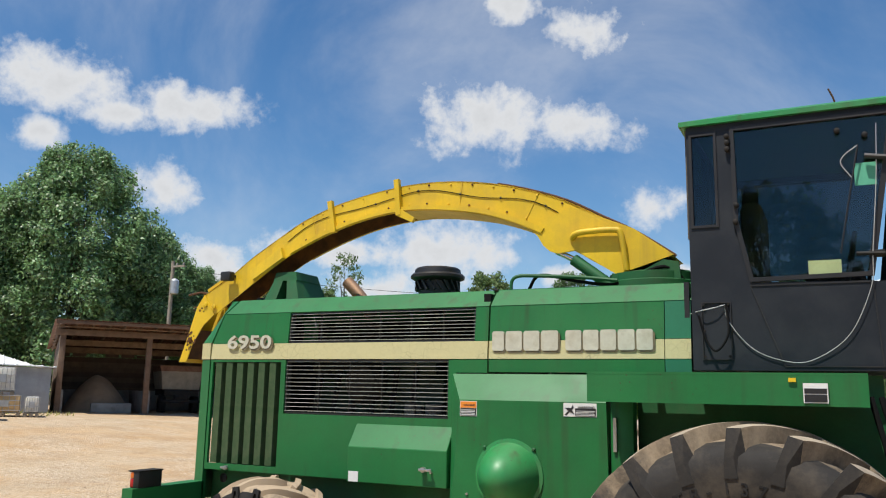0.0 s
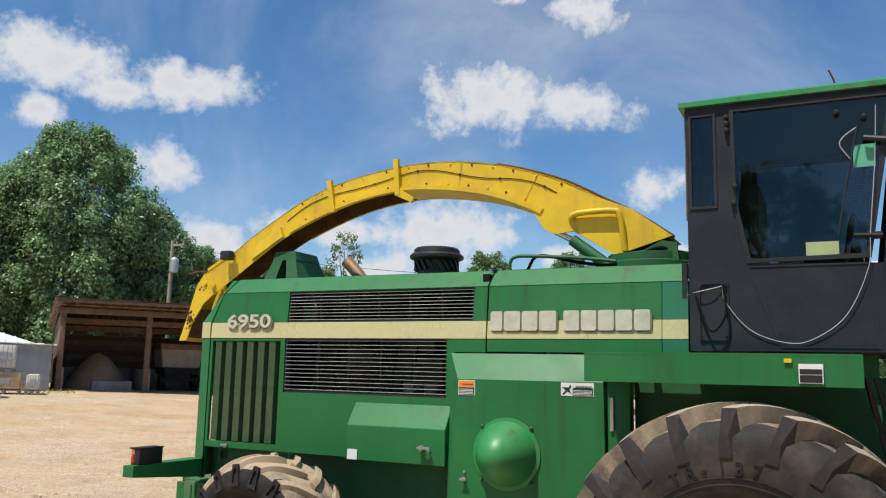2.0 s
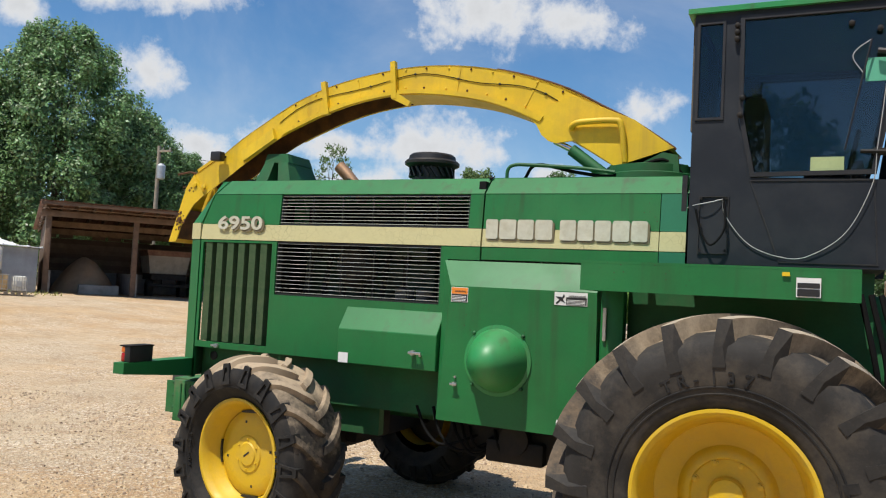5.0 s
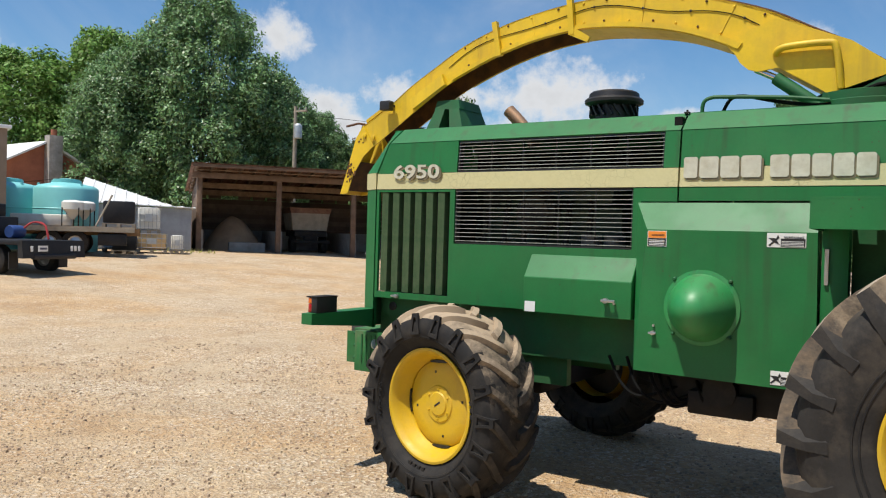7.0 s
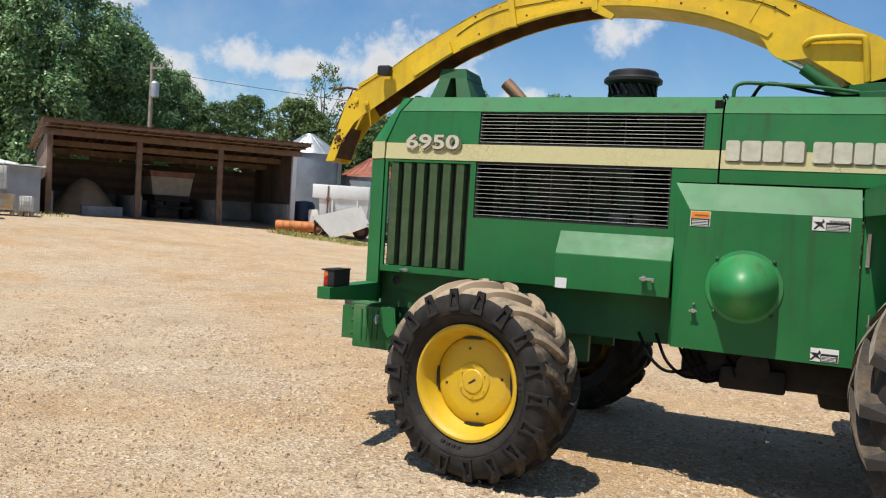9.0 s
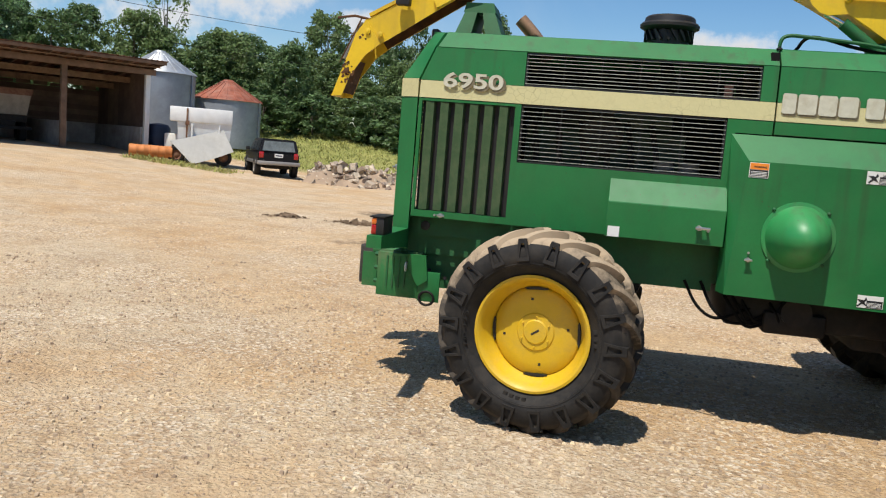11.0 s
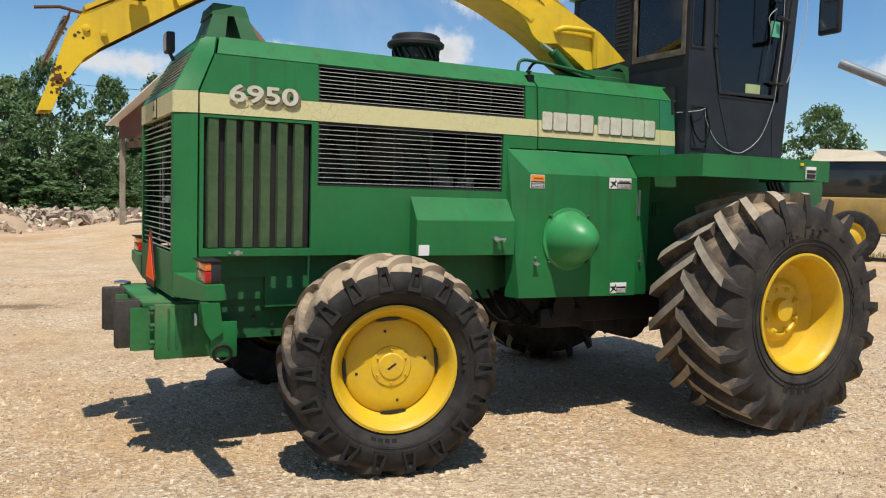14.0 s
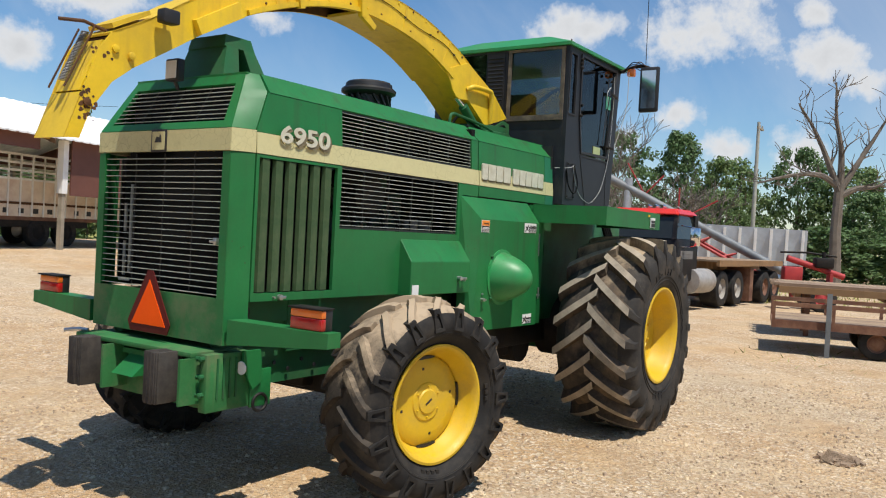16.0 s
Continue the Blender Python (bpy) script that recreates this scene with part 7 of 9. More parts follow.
def loaded_trailer():
    m = frame_at(-22.6, 9.17, ground_z(-21.5, 11), 53)
    t = thing("flat_trailer", "long weathered flat trailer loaded with tanks", "trailer", at=m)
    for k in range(11):
        b = B()
        x = k * 0.36
        box(b, x, x + 0.345, -0.1, 2.2, 0.93, 0.98)
        part("deck_board", b, BOARD, t)
    b = B()
    box(b, 0, 3.96, -0.16, -0.1, 0.80, 0.98)
    part("side_rail", b, WOOD_GREY, t)
    b = B()
    for y in (0.5, 1.5):
        box(b, 0, 4.1, y, y + 0.1, 0.68, 0.93)
    part("trailer_frame", b, TIMBER, t)
    for x in (1.3, 2.1):
        small_wheel(t, x, 0.15, 0.42, 0.43, 0.26)
        small_wheel(t, x, 1.95, 0.42, 0.43, 0.26)
    b = B()
    box(b, 2.8, 3.7, -0.05, 0.6, 0.35, 0.75, 0.03)
    part("tool_box", b, PLASTIC_BLACK, t)
    top = m @ pose(0, 0, 0.98)
    c = thing("cone_tank", "white cone-bottomed tank in a metal stand", "tank", at=top @ pose(1.95, 0.7, 0))
    b = B()
    lathe(b, [(0.05, 0.22), (0.24, 0.5), (0.36, 0.56), (0.36, 0.80), (0.28, 0.86), (0.1, 0.88)], (0, 0, 0), "z", 24)
    part("tank_body", b, PLASTIC_WHITE, c)
    for k in range(4):
        a = k * math.pi / 2 + 0.6
        b = B()
        tube(b, [(0.38 * math.cos(a), 0.38 * math.sin(a), 0), (0.38 * math.cos(a), 0.38 * math.sin(a), 0.62)], 0.02, 6)
        part("stand_leg", b, DARKMETAL, c)
    copy_thing(c, top @ pose(2.25, 1.5, 0))
    b = B()
    box(b, 0, 1.9, 0, 0.9, 0, 0.38, 0.05)
    solid("flat_tank", b, PLASTIC_WHITE, "low white plastic tank lying on the trailer", "tank", at=top @ pose(0.0, 0.9, 0))
    tote(top @ pose(2.85, 1.0, 0), PLASTIC_BLACK, "black plastic tote on the flat trailer", 1.1, 0.92, False)
    tote(top @ pose(3.1, 2.4, -0.98), PLASTIC_BLACK, "grey plastic tote standing behind the trailer", 0.9, 0.7, False)
    b = B()
    tube(b, [(0, 0, 0), (0.5, 0.2, 1.1)], 0.035, 6)
    solid("plank", b, WOOD_GREY, "pale plank leaning on the trailer load", "plank", at=top @ pose(2.7, 0.3, 0))


loaded_trailer()


def flatbed_truck():
    m = frame_at(-16.25, 7.05, ground_z(-16.6, 6.8), 195)
    t = thing("flatbed_truck", "black pickup with a steel flatbed, seen from behind", "truck", at=m)
    b = B()
    box(b, 0.0, 3.0, -1.05, 1.05, 0.78, 0.9, 0.02)
    hexa(b, [(-0.08, -1.05, 0.45), (0.1, -1.05, 0.45), (0.1, 1.05, 0.45), (-0.08, 1.05, 0.45), (-0.02, -1.05, 0.9), (0.1, -1.05, 0.9), (0.1, 1.05, 0.9), (-0.02, 1.05, 0.9)])
    part("flatbed", b, PLASTIC_BLACK, t)
    b = B()
    box(b, 3.05, 5.0, -0.95, 0.95, 0.6, 1.15, 0.08)
    hexa(b, [(3.05, -0.9, 1.13), (4.7, -0.9, 1.13), (4.7, 0.9, 1.13), (3.05, 0.9, 1.13), (3.15, -0.8, 1.88), (4.2, -0.8, 1.88), (4.2, 0.8, 1.88), (3.15, 0.8, 1.88)])
    part("cab", b, BLACK_CAR, t)
    b = B()
    box(b, 2.2, 2.98, -1.0, 1.0, 0.895, 1.50, 0.04)
    part("bed_box", b, PLASTIC_BLACK, t)
    b = B()
    box(b, 2.62, 2.98, -0.95, 0.95, 1.495, 1.86, 0.03)
    part("headboard", b, PLASTIC_BLACK, t)
    b = B()
    box(b, 2.56, 2.62, -0.55, -0.35, 1.66, 1.78, 0.01)
    part("stop_lamp", b, RED_LENS, t)
    b = B()
    lathe(b, [(0.16, -0.22), (0.18, -0.18), (0.18, 0.18), (0.16, 0.22)], (1.85, -0.55, 1.09), "y", 16)
    part("gas_bottle", b, surface("blue_paint", (0.03, 0.07, 0.22), 0.5), t)
    for y in (-0.98, 0.68):
        b = B()
        box(b, 0.45, 0.47, y, y + 0.3, 0.16, 0.6)
        part("mudflap", b, BLACK, t)
    b = B()
    tube(b, smooth_path([(1.4, -0.4, 1.2), (1.2, -0.5, 1.36), (0.8, -0.5, 1.3), (0.6, -0.45, 0.92)], 4), 0.03, 6)
    part("hose", b, RED_DULL, t)
    b = B()
    box(b, -0.12, 0.05, -0.7, 0.7, 0.42, 0.55, 0.03)
    part("rear_bumper", b, BLACK, t)
    b = B()
    box(b, -0.10, -0.08, 0.28, 0.58, 0.62, 0.77)
    pl = part("number_plate", b, WHITE, t)
    b = B()
    box(b, -0.105, -0.10, 0.32, 0.54, 0.67, 0.72)
    part("plate_print", b, PLATE_BAR, pl)
    for y in (-0.85, -0.72, -0.59, 0.75):
        b = B()
        box(b, -0.10, -0.07, y, y + 0.07, 0.62, 0.76, 0.01)
        part("lamp", b, WHITE, t)
    for x in (1.0, 4.3):
        for y in (-0.82, 0.82):
            small_wheel(t, x, y, 0.4, 0.4, 0.3)


flatbed_truck()


# ---- poles with wires ----
POLE_PALE = surface("pale_pole_wood", (0.36, 0.36, 0.31), 0.8, var=0.2, scale=4)


def utility_pole(x, y, h, label, transformer=True):
    z = ground_z(x, y)
    p = thing("utility_pole", label, "utility pole", "utility poles", at=pose(x, y, z))
    b = B()
    tube(b, [(0, 0, -0.5), (0, 0, h)], 0.14, 10, radii=[0.15, 0.10] if transformer else [0.13, 0.08])
    part("pole", b, WOOD_GREY if transformer else POLE_PALE, p)
    if transformer:
        b = B()
        lathe(b, [(0.2, h - 1.9), (0.24, h - 1.85), (0.24, h - 1.15), (0.15, h - 1.05), (0.03, h - 1.0)], (0.32, -0.1, 0), "z", 18)
        part("transformer", b, TIN, p)
    b = B()
    box(b, -0.1, 0.9, -0.06, 0.06, h - 0.35, h - 0.25)
    part("crossarm", b, WOOD_GREY, p)
    for x_ in (0.3, 0.8):
        b = B()
        lathe(b, [(0.04, h - 0.25), (0.05, h - 0.18), (0.03, h - 0.1)], (x_, 0, 0), "z", 8)
        part("insulator", b, CONCRETE, p)
    return (x, y, z + h)


utility_pole(-29.6, 29.6, 8.2, "grey wooden utility pole with transformer behind the shed")
utility_pole(40.5, 7.0, 8.2, "pale grey wooden utility pole among the trees", False)
WIRE = [((-29.6, 29.6, 8.5), (-37.5, 15.5, 3.6), 0.9), ((-29.6, 29.6, 7.2), (-33.0, 22.5, 1.2), 0.1), ((-29.6, 29.6, 8.6), (30.0, 46.0, 9.0), 2.2), ((-29.6, 29.6, 7.0), (30.0, 46.5, 6.6), 1.8)]
for a, c, d in WIRE:
    b = B()
    tube(b, sag(a, c, d, 24), 0.012, 5)
    solid("overhead_wire", b, HOSE, "thin overhead wire strung from the pole", "wire", "overhead wires")


# ---- grain bins ----
def grain_bin(x, y, r, wall_h, roof_h, roof_mat, label):
    z = ground_z(x, y) - 0.1
    g = thing("grain_bin", label, "grain bin", "grain bins", at=pose(x, y, z))
    b = B()
    prof = []
    n = int(wall_h / 0.07)
    for k in range(n + 1):
        prof.append((r + (0.012 if k % 2 else -0.012), k * wall_h / n))
    lathe(b, prof, (0, 0, 0), "z", 44, cap=False)
    part("wall", b, TIN_GREY, g)
    b = B()
    lathe(b, [(r + 0.08, wall_h - 0.02), (r + 0.06, wall_h + 0.03), (0.3, wall_h + roof_h), (0.25, wall_h + roof_h + 0.1), (0.02, wall_h + roof_h + 0.12)], (0, 0, 0), "z", 44, cap=False)
    rf = part("roof", b, roof_mat, g)
    for k in range(22):
        a = k * 2 * math.pi / 22
        b = B()
        tube(b, [((r + 0.06) * math.cos(a), (r + 0.06) * math.sin(a), wall_h + 0.03), (0.3 * math.cos(a), 0.3 * math.sin(a), wall_h + roof_h + 0.02)], 0.025, 4)
        part("roof_rib", b, roof_mat, rf)
    b = B()
    tube(b, [((r + 0.05), 0, 0.2), ((r + 0.05), 0, wall_h)], 0.04, 6)
    part("downpipe", b, TIN_GREY, g)


grain_bin(-21.0, 32.2, 1.75, 3.75, 1.0, TIN, "galvanised corrugated grain bin with a bright metal roof")
grain_bin(-18.95, 35.6, 1.78, 2.5, 1.0, TIN_RUST, "grey corrugated grain bin with a rusty red roof")


# ---- battered metal wagon with a leaning sheet, drums ----
def metal_wagon():
    zg = ground_z(-15.4, 26.2)
    m = frame_at(-16.5, 25.5, zg, 28)
    w = thing("metal_wagon", "battered whitish sheet-metal wagon box on legs", "wagon", at=m)
    b = B()
    box(b, 0, 2.5, 0, 1.8, 1.75, 2.35, 0.02)
    hexa(b, [(0.35, 0.15, 0.75), (2.4, 0.15, 0.75), (2.4, 1.7, 0.75), (0.35, 1.7, 0.75), (0.3, 0.05, 1.75), (2.48, 0.05, 1.75), (2.48, 1.75, 1.75), (0.3, 1.75, 1.75)])
    part("box_body", b, TIN_WHITE, w)
    for x in (0.85, 1.95):
        b = B()
        box(b, x, x + 0.07, -0.02, 0.05, 0.7, 1.7)
        part("strut", b, WHITE, w)
    b = B()
    box(b, 0.65, 0.72, -0.03, 0.02, 0.9, 2.3)
    box(b, 0.62, 0.78, -0.05, 0.0, 1.62, 1.80)
    part("side_post", b, RUST_FRAME, w)
    for x in (0.3, 2.2):
        small_wheel(w, x, 0.2, 0.36, 0.36, 0.24, RUST_FRAME)
        small_wheel(w, x, 1.6, 0.36, 0.36, 0.24, RUST_FRAME)
    b = B()
    box(b, 0.1, 2.4, 0.3, 1.5, 0.45, 0.75)
    part("undercarriage", b, DARKMETAL, w)
    sh = surface("cloudy_plastic_sheet", (0.52, 0.51, 0.47), 0.35, var=0.12, scale=1.5, dirt=(0.36, 0.33, 0.27), dirt_amount=0.5)
    b = B()
    hexa(b, [(0.35, -0.6, 0.10), (0.95, -1.0, 0.0), (1.7, -0.9, 0.35), (2.55, -0.6, 0.55), (0.05, -0.35, 0.95), (1.0, -0.25, 1.15), (1.9, -0.2, 1.5), (2.15, -0.15, 1.65)])
    b.free()
    b = B()
    pts = [(0.05, 0.95), (0.95, 0.02), (1.8, 0.32), (2.6, 0.68), (2.15, 1.6)]
    slab(b, pts, "y", -0.01, 0.01)
    bmesh.ops.transform(b, matrix=Matrix.Translation((0, -0.45, 0.0)) @ Matrix.Rotation(radians(-18), 4, "X"), verts=b.verts[:])
    solid("leaning_sheet", b, sh, "cloudy plastic sheet leaning on the wagon", "sheet", at=m)
    for k in range(2):
        b = B()
        lathe(b, [(0.24, 0.0), (0.26, 0.02), (0.25, 0.28), (0.262, 0.3), (0.25, 0.32), (0.25, 0.58), (0.262, 0.6), (0.25, 0.62), (0.26, 0.86), (0.24, 0.88)], (0, 0, 0), "x", 22)
        solid("drum", b, ORANGE_RUST, "rusty orange steel drum lying on its side", "drum", "drums by the shed", at=frame_at(-18.0 + 0.75 * k, 25.0 + 0.35 * k, ground_z(-17.6, 25.2) + 0.26, 30))
    b = B()
    box(b, 0, 0.6, 0, 0.6, 0, 1.1, 0.05)
    solid("white_crate", b, PLASTIC_WHITE, "white plastic crate behind the drums", "crate", at=frame_at(-17.3, 26.5, ground_z(-17, 26.5), 20))
    b = B()
    lathe(b, [(0.45, 0), (0.5, 0.1), (0.5, 1.2), (0.4, 1.35), (0.1, 1.4)], (0, 0, 0), "z", 20)
    solid("dark_barrel", b, surface("navy_plastic", (0.02, 0.03, 0.06), 0.5), "dark blue plastic barrel at the shed corner", "barrel", at=pose(-18.1, 27.4, ground_z(-18.1, 27.4)))


metal_wagon()


# ---- parked dark off-road car, its tail to the yard ----
def suv():
    zg = ground_z(-12.0, 26.0)
    m = frame_at(-11.75, 25.75, zg, 122)
    c = thing("off_road_car", "old black off-road car parked with muddy tyres", "car", at=m)
    b = B()
    hexa(b, [(0.0, -0.83, 0.52), (4.1, -0.83, 0.52), (4.1, 0.83, 0.52), (0.0, 0.83, 0.52), (0.0, -0.84, 1.0), (4.1, -0.80, 0.98), (4.1, 0.80, 0.98), (0.0, 0.84, 1.0)])
    hexa(b, [(0.02, -0.82, 1.0), (2.75, -0.82, 1.0), (2.75, 0.82, 1.0), (0.02, 0.82, 1.0), (0.14, -0.68, 1.56), (2.2, -0.68, 1.56), (2.2, 0.68, 1.56), (0.14, 0.68, 1.56)])
    bmesh.ops.bevel(b, geom=b.edges[:], offset=0.05, segments=2, affect="EDGES", clamp_overlap=True)
    part("body", b, BLACK_CAR, c)
    b = B()
    hexa(b, [(0.035, -0.66, 1.08), (0.05, -0.66, 1.08), (0.05, 0.66, 1.08), (0.035, 0.66, 1.08), (0.10, -0.58, 1.47), (0.12, -0.58, 1.47), (0.12, 0.58, 1.47), (0.10, 0.58, 1.47)])
    # patchy grey: bright reflections in the pane, put into its colour
    part("rear_window", b, surface("rear_glass_reflection", (0.15, 0.17, 0.165), 0.15, var=0.4, scale=3, coat=0.4), c)
    for sgn in (-1, 1):
        for x0, x1, x2, x3 in ((0.18, 0.85, 0.28, 0.85), (0.95, 1.65, 0.95, 1.65), (1.72, 2.45, 1.72, 2.1)):
            b = B()
            y0, y1_ = sgn * 0.815, sgn * 0.715
            hexa(b, [(x0, y0, 1.06), (x1, y0, 1.06), (x1, y0 - sgn * 0.02, 1.06), (x0, y0 - sgn * 0.02, 1.06), (x2, y1_, 1.46), (x3, y1_, 1.46), (x3, y1_ - sgn * 0.02, 1.46), (x2, y1_ - sgn * 0.02, 1.46)])
            part("side_window", b, GLASS_CAR, c)
        b = B()
        box(b, -0.015, 0.03, sgn * 0.70 - 0.09, sgn * 0.70 + 0.09, 0.78, 1.02, 0.01)
        part("tail_lamp", b, RED_LENS, c)
        b = B()
        box(b, 2.2, 2.32, sgn * 0.95 - 0.08, sgn * 0.95 + 0.08, 1.02, 1.18, 0.03)
        part("mirror", b, BLACK, c)
        b = B()
        box(b, 0.2, 3.9, sgn * 0.86 - 0.02, sgn * 0.86 + 0.02, 0.52, 0.66, 0.01)
        part("sill", b, GREY_CAR, c)
    b = B()
    box(b, -0.14, 0.03, -0.86, 0.86, 0.50, 0.66, 0.04)
    part("rear_bumper", b, surface("grey_bumper", (0.33, 0.31, 0.29), 0.45, metal=0.4), c)
    b = B()
    box(b, -0.02, 0.0, -0.17, 0.17, 0.82, 0.97)
    pl = part("number_plate", b, WHITE, c)
    b = B()
    box(b, -0.024, -0.02, -0.13, 0.13, 0.87, 0.92)
    part("plate_print", b, PLATE_BAR, pl)
    b = B()
    box(b, 0.3, 3.6, -0.5, 0.5, 0.35, 0.52, 0.03)
    part("underside", b, DARKMETAL, c)
    for x in (0.75, 3.25):
        for y in (-0.76, 0.76):
            small_wheel(c, x, y, 0.38, 0.38, 0.26, CONCRETE)


suv()


# ---- rubble heaps before the woods ----
def rubble():
    rnd = random.Random(11)
    vs, fs = [], []
    spine = [(-10.6, 27.0, 0.75), (-9.0, 27.4, 0.95), (-7.2, 28.0, 0.75), (-5.6, 28.4, 1.0), (-4.2, 28.6, 0.9), (-2.6, 28.9, 0.75), (-1.2, 29.4, 1.1), (0.4, 29.8, 0.8), (2.2, 30.6, 0.5), (4.6, 31.6, 0.3)]
    for _ in range(2600):
        k = rnd.randrange(len(spine) - 1)
        t = rnd.random()
        a, c = spine[k], spine[k + 1]
        h = a[2] * (1 - t) + c[2] * t
        off = rnd.gauss(0, 0.65)
        x, y = a[0] * (1 - t) + c[0] * t + rnd.gauss(0, 0.2), a[1] * (1 - t) + c[1] * t + off
        z = ground_z(x, y) + rnd.uniform(0, 1) * h * max(0.0, 1 - abs(off) / 1.5)
        s = rnd.choice((0.05, 0.07, 0.09, 0.12, 0.15, 0.24)) * rnd.uniform(0.7, 1.25)
        m = Euler((rnd.uniform(0, 6), rnd.uniform(0, 6), rnd.uniform(0, 6))).to_matrix()
        base = len(vs)
        fl = rnd.uniform(0.22, 0.7)
        for sx, sy, sz in ((-1, -1, -1), (1, -1, -1), (1, 1, -1), (-1, 1, -1), (-1, -1, 1), (1, -1, 1), (1, 1, 1), (-1, 1, 1)):
            v = m @ Vector((sx * s * rnd.uniform(0.25, 1.15), sy * s * rnd.uniform(0.25, 1.15), sz * s * fl * rnd.uniform(0.4, 1.2)))
            vs.append((x + v.x, y + v.y, z + v.z))
        for q in ((0, 3, 2, 1), (4, 5, 6, 7), (0, 1, 5, 4), (1, 2, 6, 5), (2, 3, 7, 6), (3, 0, 4, 7)):
            fs.append(tuple(base + j for j in q))
    me = bpy.data.meshes.new("rubble")
    me.from_pydata(vs, [], fs)
    me.materials.append(STONE)
    tagged(new("rubble", me), "long heap of broken concrete and stone along the yard's edge", "rubble", kind="stuff")
    # earth under it
    vs, fs = [], []
    n = 60
    for k in range(n + 1):
        f = k / n * (len(spine) - 1)
        j = min(int(f), len(spine) - 2)
        t = f - j
        a, c = spine[j], spine[j + 1]
        x, y, h = (a[i] * (1 - t) + c[i] * t for i in range(3))
        for q in range(9):
            v = q / 8 * 2 - 1
            hh = h * 0.8 * max(0, 1 - v * v) * (0.75 + 0.5 * noise.noise((x * 1.4, v * 2, 0.3)))
            vs.append((x, y + v * 1.5, ground_z(x, y + v * 1.5) - 0.04 + hh))
    for k in range(n):
        for q in range(8):
            a = k * 9 + q
            fs.append((a, a + 1, a + 10, a + 9))
    me = bpy.data.meshes.new("earth_bank")
    me.from_pydata(vs, [], fs)
    me.shade_smooth()
    me.materials.append(EARTH)
    tagged(new("earth_bank", me), "low bank of tan earth under the rubble", "earth bank", kind="structure")


rubble()


# ---- open pole barn with white roof, trailer and tractor ----
def pole_barn():
    m = frame_at(5.22, 18.8, 0.55, 18.1)          # x runs along the near eave, y towards the far one
    s = thing("pole_barn", "open pole barn with white metal roof and brown gable", "barn", at=m)
    L, W, e, r = 14.0, 8.0, 3.45, 4.85
    for x in (0.0, 6.35, 12.7):
        for y in (0.0, W / 2, W):
            if x > 0 and y == W / 2:
                continue
            b = B()
            box(b, x - 0.075, x + 0.075, y - 0.075, y + 0.075, -0.6, e)
            p = part("post", b, WOOD_GREY, s)
            if x == 6.35 and y == 0.0:
                b = B()
                box(b, x - 0.11, x + 0.11, y - 0.11, y + 0.11, 1.75, e - 0.05)
                part("post_cladding", b, TIN_WHITE, p, "white metal cladding round the post head")
    for x in (-0.08, L):
        b = B()
        slab(b, [(-0.1, e - 0.55), (W + 0.1, e - 0.55), (W + 0.1, e + 0.05), (W / 2, r), (-0.1, e + 0.05)], "x", x, x + 0.06)
        part("gable_panel", b, BROWN_TIN, s, "brown metal gable panel")
    for y in (-0.16, W + 0.11):
        b = B()
        box(b, 0, 5.2 if y < 0 else L, y, y + 0.05, e - 0.45, e + 0.02)
        part("eave_panel", b, BROWN_TIN, s)
    b = B()
    box(b, 6.55, L, -0.16, -0.11, e - 1.75, e + 0.02)
    part("eave_panel", b, BROWN_TIN, s, "deep brown metal skirt under the eave")
    for ya in (-0.5, W + 0.5):
        b = B()
        wave_sheet(b, -0.4, L + 0.4, (ya, e - 0.08), (W / 2, r + 0.1), 40, 0.02, 0.05)
        part("roof_slope", b, TIN_WHITE, s, "white ribbed metal roof slope")
    for k in range(8):
        b = B()
        x = 0.3 + k * 1.85
        hexa(b, [(x, -0.1, e - 0.2), (x + 0.05, -0.1, e - 0.2), (x + 0.05, W / 2, r - 0.14), (x, W / 2, r - 0.14), (x, -0.1, e - 0.05), (x + 0.05, -0.1, e - 0.05), (x + 0.05, W / 2, r + 0.0), (x, W / 2, r + 0.0)])
        part("rafter", b, WOOD, s)
    for y in (0.11, W / 2 + 0.11):
        b = B()
        tube(b, [(0, y, e - 1.9), (0, y + 1.5, e - 0.6)], 0.06, 5)
        part("brace", b, WOOD, s)
    b = B()
    box(b, 0.12, 0.22, 0, W, e - 0.85, e - 0.62)
    part("tie_beam", b, WOOD, s)
    # tractor under the roof
    tm = m @ pose(3.6, 5.0, 0, 0, 0, 12)
    t = thing("tractor", "dark green tractor parked under the barn roof", "tractor", at=tm)
    b = B()
    box(b, 0, 1.8, -0.4, 0.4, 0.9, 1.6, 0.08)
    part("bonnet", b, GREEN_OILY, t)
    b = B()
    box(b, -1.6, 0, -0.8, 0.8, 0.8, 1.3, 0.05)
    part("body", b, DARKMETAL, t)
    for x, r_ in ((1.4, 0.5), (-0.9, 0.75)):
        for y in (-0.8, 0.8):
            small_wheel(t, x, y, r_, r_, 0.4, YELLOW_RIM)


pole_barn()


TRAILER_BEIGE = surface("rust_streaked_beige_paint", (0.72, 0.63, 0.52), 0.6, var=0.12, scale=1.5, dirt=(0.40, 0.17, 0.08), dirt_amount=0.5, dirt_scale=1.3)


